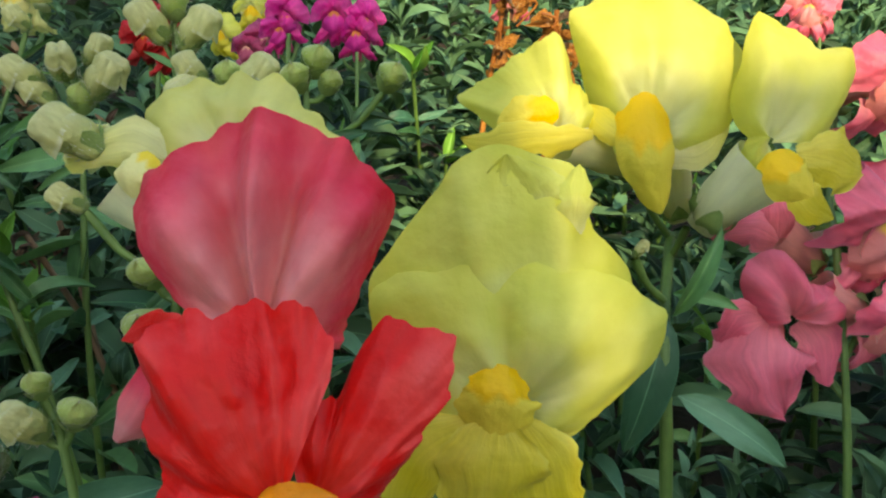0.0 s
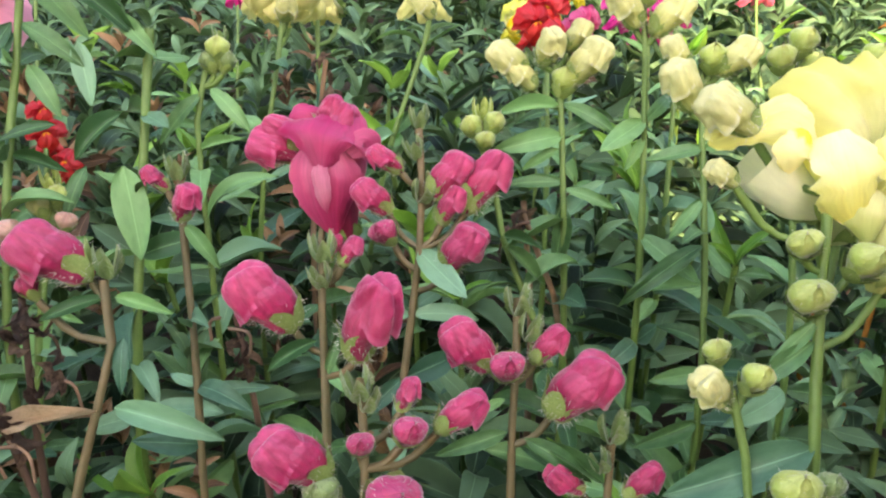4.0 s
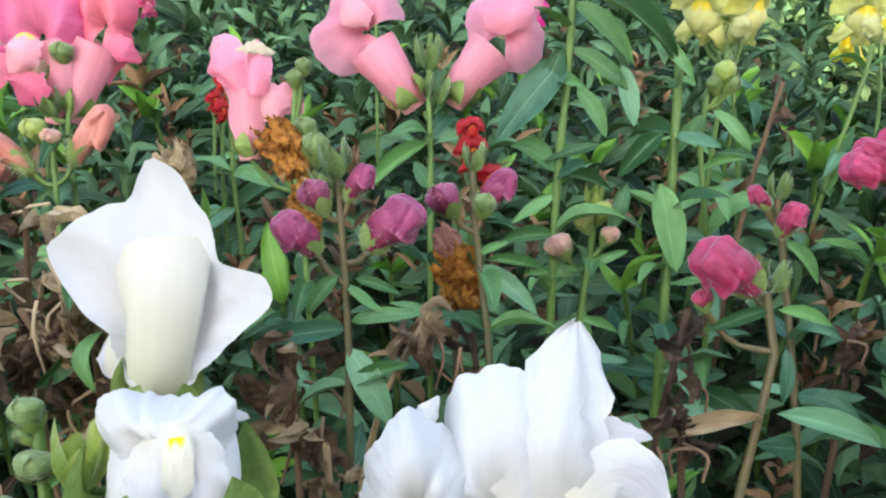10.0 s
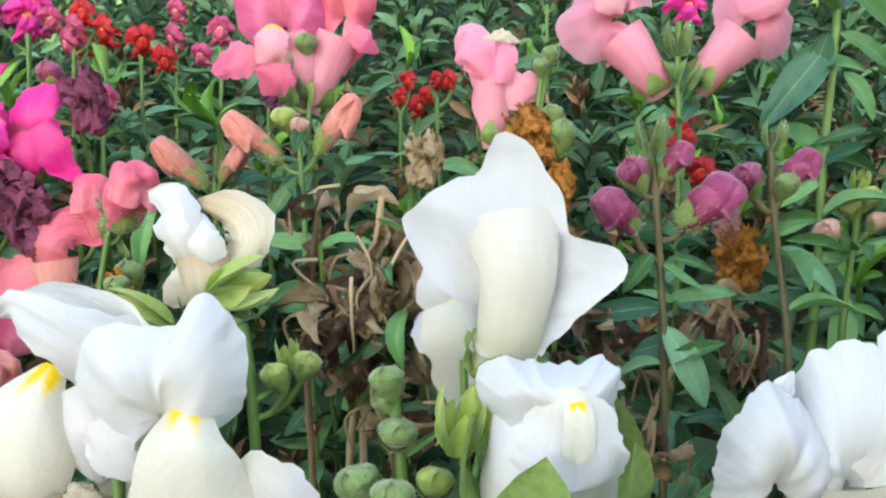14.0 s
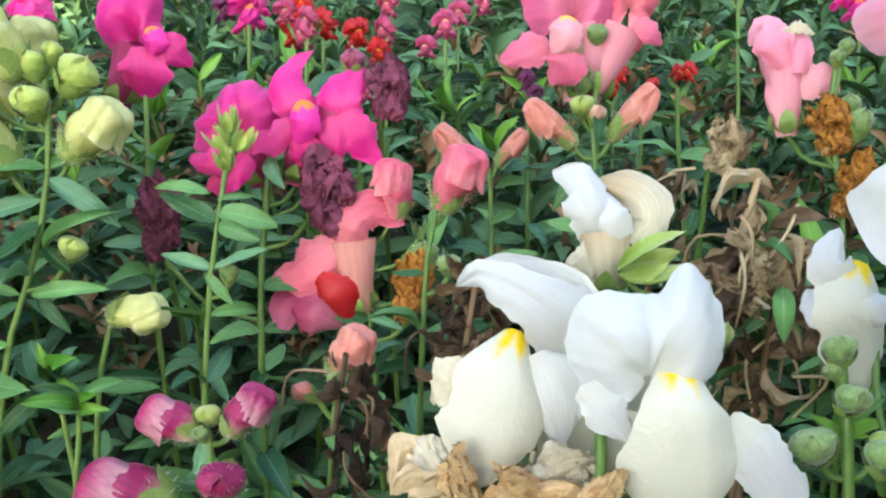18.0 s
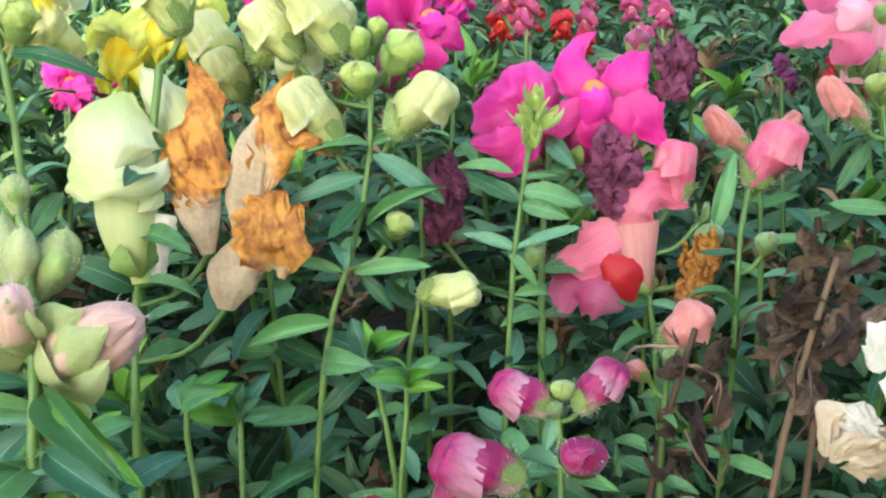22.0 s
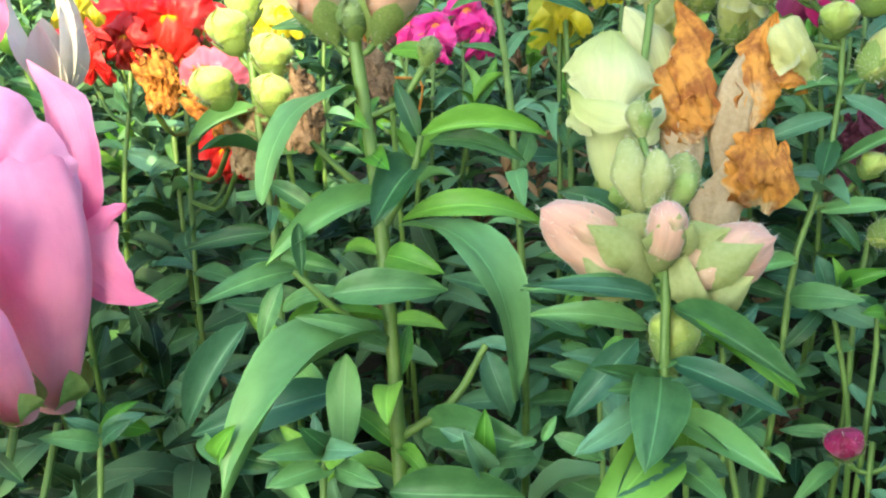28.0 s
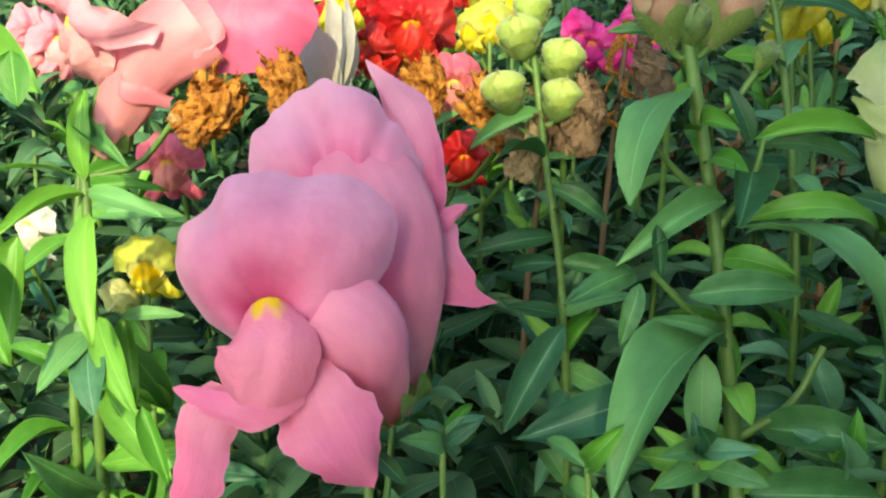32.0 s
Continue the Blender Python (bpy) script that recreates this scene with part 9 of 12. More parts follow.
bloom(p, spot((-0.6138, 0.1675, 0.2803), (-23.9, 1.5, 3.9), 0.01256), [
    ("bud", SEPAL_PALE, tube([(-0.02, -0.2, -0.6), (0.09, -0.4, -0.01), (0.07, -0.3, 0.43)], (0.12, 0.28, 0.22), cap=True, flat=0.9, ruffle=0.08, seed=2)),
    ("sepal", SEPAL, petal([(-0.02, -0.2, -0.6), (0.06, -0.28, -0.01), (0.07, -0.3, 0.43)], (0.14, 0.15, 0.04), cup=0.5, seed=2)),
], (-0.02, -0.2, -0.6), fuzz=160)
bloom(p, spot((-0.6072, 0.1669, 0.2778), (-23.9, 1.5, 3.9), 0.01256), [
    ("bud", SEPAL_PALE, tube([(-0.37, 0, -0.56), (0, -0, -0), (0.15, -0, 0.6)], (0.16, 0.42, 0.3), cap=True, flat=0.9, ruffle=0.08, seed=3)),
    ("sepal", SEPAL, petal([(-0.37, 0, -0.56), (0.08, -0.42, -0), (0.15, -0, 0.6)], (0.21, 0.23, 0.04), cup=0.5, seed=3)),
], (-0.37, 0, -0.56), fuzz=160)
bloom(p, spot((-0.6161, 0.1724, 0.2918), (-23.9, 1.5, 3.9), 0.01256), [
    ("bud", SEPAL_PALE, tube([(0.04, -0, -0.35), (0, 0, -0), (-0.02, -0, 0.35)], (0.1, 0.26, 0.2), cap=True, flat=0.9, ruffle=0.08, seed=4)),
    ("sepal", SEPAL, petal([(0.04, -0, -0.35), (0.06, -0.26, -0.02), (-0.02, -0, 0.35)], (0.13, 0.14, 0.04), cup=0.5, seed=4)),
], (0.04, -0, -0.35), fuzz=160)
bud(p, (-0.6079, 0.1508, 0.2370), 5, 20, 0.0169, "green", 4, 0, 1)
leaf(p, (-0.6149, 0.1522, 0.2582), (-0.6423, 0.1451, 0.2617), 0.22, 1, 0, LEAF)
leaf(p, (-0.6121, 0.1577, 0.2456), (-0.6411, 0.1559, 0.2488), 0.22, 2, 0, LEAF)
leaf(p, (-0.6067, 0.1512, 0.2540), (-0.5833, 0.1369, 0.2415), 0.24, 2, 0, LEAF_FRESH)
leaf(p, (-0.6124, 0.1367, 0.2412), (-0.6128, 0.1302, 0.2275), 0.4, 0, 0, LEAF_FRESH)
leaf(p, (-0.6051, 0.1433, 0.2369), (-0.6048, 0.1358, 0.2210), 0.5, 0, 0, LEAF_FRESH)
leaf(p, (-0.6032, 0.1413, 0.2323), (-0.5871, 0.1286, 0.2249), 0.28, 2, 0, LEAF)
leaf(p, (-0.6121, 0.1452, 0.2428), (-0.6071, 0.1463, 0.2437), 0.4, 1, 0, LEAF)
leaf(p, (-0.6133, 0.1430, 0.2382), (-0.6235, 0.1335, 0.2443), 0.35, 1, 0, LEAF)
leaf(p, (-0.6147, 0.1563, 0.2433), (-0.6315, 0.1467, 0.2270), 0.35, 1, 0, LEAF_BLUE)
leaf(p, (-0.6105, 0.1373, 0.2257), (-0.6303, 0.1076, 0.2265), 0.4, 2, 0, LEAF_FRESH)
leaf(p, (-0.6101, 0.1333, 0.2289), (-0.5966, 0.1326, 0.2240), 0.45, 1, 0, LEAF_BLUE)
p = plant("tall leafy snapdragon with broad smooth leaves and side shoots", (-0.6693, 0.1360, 0))
S = [(-0.6693, 0.1360, 0.0000), (-0.6701, 0.1385, 0.1769), (-0.6724, 0.1524, 0.2069), (-0.6756, 0.1681, 0.2409), (-0.6786, 0.1789, 0.2644), (-0.6837, 0.1919, 0.2933), (-0.6861, 0.1978, 0.3064)]
stalk(p, S, 0.0023)
leaf(p, (-0.6849, 0.1921, 0.2939), (-0.7031, 0.1607, 0.2744), 0.384, 2, 0, LEAF, up=(-0.6, -0.5, 0.6))
leaf(p, (-0.6684, 0.1856, 0.2761), (-0.6772, 0.1611, 0.2688), 0.435, 1, 0, LEAF)
leaf(p, (-0.6729, 0.1785, 0.2623), (-0.6431, 0.1471, 0.2307), 0.307, 3, 0, LEAF, up=(0.7, -0.5, 0.55))
leaf(p, (-0.6729, 0.1790, 0.2632), (-0.6362, 0.1820, 0.2606), 0.205, 3, 0, LEAF_FRESH)
leaf(p, (-0.6752, 0.1657, 0.2357), (-0.7078, 0.1225, 0.2184), 0.32, 2, 0, LEAF, up=(-0.6, -0.6, 0.6))
leaf(p, (-0.6834, 0.1521, 0.2396), (-0.6843, 0.1410, 0.2164), 0.371, 0, 0, LEAF)
leaf(p, (-0.6663, 0.1572, 0.2156), (-0.6386, 0.1431, 0.2213), 0.371, 1, 0, LEAF)
leaf(p, (-0.6877, 0.1578, 0.2526), (-0.6594, 0.1610, 0.2524), 0.346, 1, 0, LEAF)
leaf(p, (-0.6987, 0.1706, 0.2520), (-0.7184, 0.1491, 0.2535), 0.282, 1, 0, LEAF)
leaf(p, (-0.6761, 0.1810, 0.2683), (-0.7049, 0.1634, 0.2571), 0.23, 2, 0, LEAF)
leaf(p, (-0.6957, 0.1642, 0.2682), (-0.6945, 0.1588, 0.2565), 0.307, 0, 0, LEAF)
leaf(p, (-0.6992, 0.1578, 0.2554), (-0.7041, 0.1508, 0.2419), 0.346, 1, 0, LEAF)
leaf(p, (-0.6692, 0.1881, 0.2817), (-0.6752, 0.1937, 0.2950), 0.346, 1, 0, LEAF)
leaf(p, (-0.6685, 0.1885, 0.2824), (-0.6365, 0.1918, 0.2814), 0.243, 2, 0, LEAF_FRESH)
leaf(p, (-0.6663, 0.1881, 0.2810), (-0.6419, 0.1885, 0.2757), 0.243, 2, 0, LEAF)
leaf(p, (-0.6755, 0.1650, 0.2344), (-0.6964, 0.1546, 0.2480), 0.205, 2, 0, LEAF)
leaf(p, (-0.6852, 0.1364, 0.2185), (-0.6978, 0.1251, 0.2212), 0.41, 1, 0, LEAF)
leaf(p, (-0.6845, 0.1364, 0.2185), (-0.6722, 0.1277, 0.2205), 0.41, 1, 0, LEAF)
leaf(p, (-0.6728, 0.1390, 0.2093), (-0.6404, 0.1418, 0.2071), 0.41, 1, 0, LEAF)
leaf(p, (-0.6515, 0.1729, 0.2286), (-0.6445, 0.1660, 0.2123), 0.46, 1, 0, LEAF_BLUE)
leaf(p, (-0.6367, 0.1439, 0.2224), (-0.6335, 0.1467, 0.2277), 0.41, 1, 0, LEAF)
leaf(p, (-0.6341, 0.1447, 0.2235), (-0.6221, 0.1434, 0.2178), 0.41, 1, 0, LEAF)
leaf(p, (-0.6380, 0.1437, 0.2225), (-0.6445, 0.1425, 0.2215), 0.41, 1, 0, LEAF)
leaf(p, (-0.6883, 0.1647, 0.2203), (-0.7280, 0.1555, 0.2107), 0.307, 1, 0, LEAF_BLUE)
leaf(p, (-0.7154, 0.1739, 0.2347), (-0.7315, 0.1599, 0.2091), 0.307, 1, 0, LEAF_BLUE)
leaf(p, (-0.6999, 0.1631, 0.2364), (-0.6942, 0.1656, 0.2401), 0.358, 1, 0, LEAF)
leaf(p, (-0.6999, 0.1637, 0.2377), (-0.7057, 0.1650, 0.2418), 0.307, 2, 0, LEAF)
leaf(p, (-0.6941, 0.1637, 0.2362), (-0.6928, 0.1663, 0.2414), 0.307, 1, 0, LEAF)
leaf(p, (-0.6854, 0.1979, 0.3063), (-0.7069, 0.1963, 0.3083), 0.256, 1, 0, LEAF)
leaf(p, (-0.6840, 0.1980, 0.3063), (-0.6640, 0.2025, 0.3109), 0.256, 2, 0, LEAF_FRESH)
leaf(p, (-0.6767, 0.1969, 0.3022), (-0.6638, 0.1976, 0.3005), 0.41, 1, 0, LEAF_FRESH)
bud(p, (-0.6905, 0.1963, 0.3042), -15, -5, 0.0216, "peach", 4, 0, 1)
bud(p, (-0.6807, 0.1974, 0.3042), 20, -5, 0.0231, "peach", 4, 0, 1)
bud(p, (-0.6854, 0.1970, 0.3044), 0, -20, 0.0130, "pod", 4, 0, 1)
bud(p, (-0.6681, 0.1961, 0.2982), 20, 0, 0.0086, "pod", 4, 0, 1)
rod("side_shoot", [(-0.6715, 0.1556, 0.2134), (-0.6592, 0.1580, 0.2226), (-0.6510, 0.1649, 0.2352)], 0.0013, 0.0009, STEM, p)
rod("side_shoot", [(-0.6752, 0.1655, 0.2354), (-0.6863, 0.1588, 0.2474), (-0.6966, 0.1592, 0.2578)], 0.0012, 0.0008, STEM, p)
rod("side_shoot", [(-0.6774, 0.1778, 0.2618), (-0.6699, 0.1803, 0.2747), (-0.6677, 0.1828, 0.2842)], 0.0012, 0.0008, STEM, p)
rod("side_shoot", [(-0.6819, 0.1810, 0.2697), (-0.6901, 0.1813, 0.2772), (-0.6954, 0.1813, 0.2831)], 0.0012, 0.0008, STEM, p)
leaves_up(p, S, 13, 0.026, RNG, LEAF_FRESH, 0.34, 0.94, 0.36, 0.2)
leaves_up(p, S, 10, 0.0315, RNG, None, 0.34, 0.54, 0.4, 0.2)
p = plant("snapdragon stalk with round green buds", (-0.7127, 0.1907, 0))
S = [(-0.7127, 0.1907, 0.0000), (-0.7135, 0.1928, 0.2118), (-0.7158, 0.2051, 0.2397), (-0.7206, 0.2171, 0.2675), (-0.7245, 0.2293, 0.2954)]
stalk(p, S, 0.0015)
bud(p, (-0.7277, 0.2286, 0.2946), -10, -15, 0.0156, "green", 2, 0, 1)
bud(p, (-0.7184, 0.2265, 0.2881), 15, -15, 0.0156, "green", 2, 0, 1)
bud(p, (-0.7311, 0.2218, 0.2799), -15, -20, 0.0161, "green", 2, 0, 1)
bud(p, (-0.7180, 0.2219, 0.2778), 12, -10, 0.0144, "green", 2, 0, 1)
bud(p, (-0.7255, 0.2319, 0.3016), 0, 0, 0.0135, "green", 2, 0, 1)
leaf(p, (-0.7217, 0.2226, 0.2799), (-0.7434, 0.2164, 0.2702), 0.26, 1, 0, LEAF)
leaf(p, (-0.7167, 0.2078, 0.2458), (-0.7445, 0.2035, 0.2416), 0.26, 1, 0, LEAF)
leaf(p, (-0.7187, 0.2138, 0.2598), (-0.7008, 0.2104, 0.2487), 0.3, 1, 0, LEAF)
leaves_up(p, S, 11, 0.028, RNG, None, 0.34, 0.92, 0.31, 0.2)
p = plant("lilac-pink snapdragon with two large open flowers", (-0.7608, 0.1070, 0))
S = [(-0.7608, 0.1070, 0.0000), (-0.7608, 0.1086, 0.1946), (-0.7606, 0.1179, 0.2152), (-0.7629, 0.1279, 0.2382)]
stalk(p, S, 0.0015)
bloom(p, spot((-0.7792, 0.1278, 0.2616), (-24.2, 0.8, 4.5), 0.01203), [
    ("flower", PAL["rose"][2], tube([(1.79, 1.5, -2.15), (1.61, 0.7, -1.1), (1.29, 0.1, -0.31), (0.7, -0, 0.1)], (0.35, 0.62, 0.85, 0.85), flat=0.8)),
    ("upper_lip", PAL["rose"][0], fan((-0.2, 0, -0.1), [(178, 0.74), (248, 0.9), (279, 1.4), (300, 1.97), (315, 2.28), (332, 2.3), (340, 2.6), (356, 2.59), (372, 2.56), (382, 2.81), (399, 2.94), (413, 2.86), (426, 2.4), (435, 1.83), (462, 1.61), (485, 1.47)], bulge=1.0, back=0.85, ruffle=0.09, seed=91, folds=((0, 0.25, 14),))),
    ("palate", PAL["rose"][3], petal([(-0.13, -0.6, 0.29), (-0.03, -1.15, -0.46), (-0.16, -1.1, -1.21), (-0.29, -0.8, -1.83)], (0.62, 0.88, 0.86, 0.7), cup=0.55, ruffle=0.03, seed=92, fold=0.14)),
    ("lobe", PAL["rose"][1], petal([(0.55, -0.7, -1.42), (-0.06, -0.95, -1.66), (-0.85, -0.8, -1.53), (-1.76, -0.4, -1.28)], (0.14, 0.26, 0.26, 0.12), seed=93, ruffle=0.1)),
    ("lobe", PAL["rose"][1], petal([(-0.85, -0.5, -1.22), (-1.12, -0.7, -1.95), (-1.29, -0.5, -2.67), (-1.76, -0.1, -3.72)], (0.58, 0.52, 0.48, 0.3), seed=94, ruffle=0.1)),
    ("lobe", PAL["rose"][1], petal([(0.48, -0.4, -0.84), (0.83, -0.7, -1.66), (1.24, -0.6, -2.45), (1.61, -0.1, -3.07)], (0.7, 0.85, 0.8, 0.3), seed=95, ruffle=0.09)),
], (1.79, 1.5, -2.15), (1.56, 1.6, -2.45), label="large lilac-pink flower with yellow throat marks")
bloom(p, spot((-0.7652, 0.1658, 0.2699), (-24.2, 0.8, 4.5), 0.01401), [
    ("flower", PAL["rose"][2], tube([(0.38, 0.2, -3.54), (0.47, -0.2, -2.38), (0.44, -0.4, -1.18), (0.04, -0.3, -0.11), (-0.5, 0, 0.8)], (0.36, 0.62, 0.92, 1.1, 0.95), flat=0.7)),
    ("upper_lip", PAL["rose"][0], fan((-0.37, -0.2, -0.21), [(-98, 1.44), (-54, 2.21), (-43, 2.38), (-32, 2.35), (-21, 2.55), (-8, 2.5), (7, 2.32), (23, 1.94), (52, 1.62), (90, 1.27)], bulge=0.55, back=0.5, ruffle=0.1, seed=96, folds=((-20, 0.2, 9), (12, -0.12, 9)))),
    ("lobe", PAL["rose"][0], petal([(0.69, 0.1, -0.5), (0.9, 0, 0.6), (0.71, 0.1, 1.61), (-0.12, 0.3, 2.75)], (0.5, 0.45, 0.42, 0.08), seed=97, ruffle=0.08)),
    ("lobe", PAL["rose"][1], petal([(0.59, 0.1, -0.6), (1.3, 0, -1.1), (1.75, 0.1, -1.51), (2.26, 0.2, -1.63)], (1.2, 0.66, 0.3, 0.04), seed=98, ruffle=0.1)),
    ("lobe", PAL["rose"][1], petal([(0.89, 0.1, -0.6), (1.25, 0.1, -0.15), (1.72, 0.2, 0.11)], (0.34, 0.2, 0.1), seed=99)),
], (0.38, 0.2, -3.54), (0.37, 0.3, -3.86), label="pink flower seen from the side")
leaf(p, (-0.7602, 0.1241, 0.2290), (-0.7526, 0.1216, 0.2220), 0.4, 1, 0, LEAF)
leaves_up(p, S, 9, 0.021, RNG, None, 0.34, 0.64, 0.31, 0.2)
p = plant("pink snapdragon with sunlit flowers over withered ones", (-0.8497, 0.1617, 0))
S = [(-0.8497, 0.1617, 0.0000), (-0.8497, 0.1641, 0.2248), (-0.8496, 0.1781, 0.2560), (-0.8477, 0.1890, 0.2801), (-0.8419, 0.1977, 0.2985)]
stalk(p, S, 0.0015)
bloom(p, spot((-0.8115, 0.2010, 0.3078), (-24.2, 0.8, 4.5), 0.01534), [
    ("flower", PAL["pink"][2], tube([(-2.22, 0.4, -2.11), (-1.73, 0.2, -1.37), (-1.1, -0, -0.4), (-0.3, -0, 0.2)], (0.24, 0.5, 0.72, 0.8), flat=0.7)),
    ("upper_lip", PAL["pink2"][0], fan((0.4, -0, 0.7), [(-423, 1.37), (-381, 0.88), (-317, 1), (-281, 1.21), (-253, 1.47), (-233, 1.48), (-207, 1.53), (-186, 1.37), (-163, 1.47), (-146, 1.46), (-116, 1.58), (-99, 1.75)], bulge=0.6, back=0.4, ruffle=0.12, seed=101)),
    ("lobe", PAL["pink"][1], petal([(0.09, -0.3, 0.22), (-0.56, -0.4, -0.2), (-0.9, -0, -0.5)], (0.6, 0.5, 0.2), seed=102)),
], (-2.22, 0.4, -2.11))
flower(p, (-0.8428, 0.1976, 0.3107), -50, -15, 0.0456, "pink", 3, 0)
flower(p, (-0.8423, 0.2299, 0.2601), 10, 0, 0.0241, "coral", 2, 0)
dried(p, (-0.8238, 0.1929, 0.2844), 60, 0, 0.0233, DRY, 2, 0, 1)
dried(p, (-0.7953, 0.1957, 0.2852), 10, 0, 0.0186, DRY, 2, 0, 1)
leaf(p, (-0.8480, 0.1947, 0.2929), (-0.8491, 0.1851, 0.2716), 0.3, 0, 0, LEAF_FRESH)
leaf(p, (-0.8475, 0.1839, 0.2688), (-0.8242, 0.1851, 0.2670), 0.2, 1, 0, LEAF_FRESH)
leaf(p, (-0.8384, 0.1651, 0.2618), (-0.8379, 0.1545, 0.2379), 0.28, 0, 0, LEAF_FRESH)
leaf(p, (-0.8473, 0.1808, 0.2617), (-0.8195, 0.1826, 0.2606), 0.25, 1, 0, LEAF)
leaf(p, (-0.8490, 0.1832, 0.2674), (-0.8674, 0.1780, 0.2591), 0.22, 1, 0, LEAF_FRESH)
leaf(p, (-0.8400, 0.1373, 0.2737), (-0.8420, 0.1259, 0.2485), 0.4, 0, 0, LEAF_FRESH)
leaf(p, (-0.8248, 0.1490, 0.2478), (-0.8216, 0.1391, 0.2249), 0.3, 0, 0, LEAF_FRESH)
leaf(p, (-0.8304, 0.1486, 0.2479), (-0.8439, 0.1407, 0.2329), 0.4, 1, 0, LEAF)
leaf(p, (-0.8117, 0.1241, 0.2389), (-0.8052, 0.1175, 0.2227), 0.3, 0, 0, LEAF_FRESH)
leaf(p, (-0.8303, 0.1348, 0.3153), (-0.8290, 0.1303, 0.3050), 0.7, 0, 0, LEAF_FRESH)
leaves_up(p, S, 11, 0.0315, RNG, LEAF_FRESH, 0.34, 0.92, 0.31, 0.2)
p = plant("yellow snapdragon lit by the sun", (-0.8377, 0.1812, 0))
S = [(-0.8377, 0.1812, 0.0000), (-0.8381, 0.1824, 0.2020), (-0.8393, 0.1893, 0.2177), (-0.8404, 0.1948, 0.2303)]
stalk(p, S, 0.0012)
flower(p, (-0.8406, 0.1983, 0.2382), 10, 0, 0.0223, "yellow", 2, 0)
flower(p, (-0.8751, 0.2005, 0.2496), -20, 10, 0.0189, "white", 0, 0)
bud(p, (-0.8434, 0.1916, 0.2236), -20, 8, 0.0142, "lemon", 1, -65, 1)
leaves_up(p, S, 11, 0.028, RNG, LEAF_FRESH, 0.34, 0.94, 0.31, 0.2)
p = plant("scarlet snapdragon with sunlit flowers", (-0.7583, 0.2431, 0))
S = [(-0.7583, 0.2431, 0.0000), (-0.7588, 0.2451, 0.2291), (-0.7603, 0.2563, 0.2544), (-0.7629, 0.2690, 0.2834)]
stalk(p, S, 0.0012)
flower(p, (-0.7661, 0.2744, 0.2962), 0, 0, 0.0337, "scarlet", 1, 0)
flower(p, (-0.7519, 0.2674, 0.2778), 15, 0, 0.0258, "coral", 2, 0)
flower(p, (-0.7818, 0.2708, 0.2909), -20, 0, 0.0218, "scarlet", 3, 0)
flower(p, (-0.7474, 0.2573, 0.2542), 10, 0, 0.0218, "scarlet", 0, 0)
flower(p, (-0.7722, 0.2772, 0.3035), -10, 10, 0.0238, "scarlet", 2, 0)
dried(p, (-0.7616, 0.2378, 0.2748), 10, 0, 0.0200, DRY, 2, 0, 1)
dried(p, (-0.7355, 0.2303, 0.2654), -15, 0, 0.0250, DRY, 2, 0, 1)
dried(p, (-0.7147, 0.2241, 0.2673), 10, 0, 0.0242, BROWN, 2, 0, 1)
dried(p, (-0.7312, 0.2227, 0.2598), 20, 0, 0.0193, TAN, 2, 0, 1)
dried(p, (-0.6830, 0.2308, 0.2811), -40, 0, 0.0189, BROWN, 1, 0, 1)
leaves_up(p, S, 11, 0.028, RNG, None, 0.34, 0.92, 0.31, 0.2)
p = plant("white snapdragon bud hanging on its stalk", (-0.7847, 0.2214, 0))
S = [(-0.7847, 0.2214, 0.0000), (-0.7848, 0.2227, 0.2576), (-0.7851, 0.2299, 0.2739), (-0.7872, 0.2356, 0.2869)]
stalk(p, S, 0.0012)
bud(p, (-0.7881, 0.2337, 0.2829), -3, 0, 0.0303, "white", 3, 0, 1, label="long white closed flower")
flower(p, (-0.7859, 0.2466, 0.3114), 20, 0, 0.0214, "yellow", 1, 0)
leaves_up(p, S, 11, 0.028, RNG, None, 0.34, 0.94, 0.31, 0.2)
p = plant("short leafy snapdragon shoot with bright green tip", (-0.7460, 0.1358, 0))
S = [(-0.7460, 0.1358, 0.0000), (-0.7461, 0.1367, 0.2016), (-0.7463, 0.1422, 0.2132), (-0.7465, 0.1459, 0.2208)]
stalk(p, S, 0.0011)
leaf(p, (-0.7464, 0.1436, 0.2160), (-0.7367, 0.1441, 0.2237), 0.350799, 1, 0, LEAF_BLUE)
leaf(p, (-0.7464, 0.1441, 0.2171), (-0.7516, 0.1400, 0.2247), 0.339568, 1, 0, LEAF_BLUE)
leaf(p, (-0.7465, 0.1451, 0.2192), (-0.7521, 0.1401, 0.2266), 0.331478, 1, 0, LEAF_BLUE)
leaf(p, (-0.7464, 0.1435, 0.2159), (-0.7563, 0.1348, 0.2241), 0.364947, 2, 0, LEAF)
leaf(p, (-0.7465, 0.1459, 0.2208), (-0.7386, 0.1543, 0.2124), 0.393202, 1, 0, LEAF_FRESH)
leaf(p, (-0.7464, 0.1449, 0.2188), (-0.7358, 0.1491, 0.2219), 0.376959, 2, 0, LEAF_BLUE)
leaf(p, (-0.7464, 0.1448, 0.2185), (-0.7504, 0.1544, 0.2211), 0.390364, 1, 0, LEAF)
leaf(p, (-0.7465, 0.1456, 0.2204), (-0.7556, 0.1533, 0.2176), 0.322959, 1, 0, LEAF)
leaf(p, (-0.7464, 0.1449, 0.2188), (-0.7393, 0.1530, 0.2227), 0.300851, 2, 0, LEAF_FRESH)
p = plant("short leafy snapdragon shoot with bright green tip", (-0.6880, 0.1267, 0))
S = [(-0.6880, 0.1267, 0.0000), (-0.6876, 0.1276, 0.2063), (-0.6866, 0.1328, 0.2171), (-0.6867, 0.1362, 0.2242)]
stalk(p, S, 0.0011)
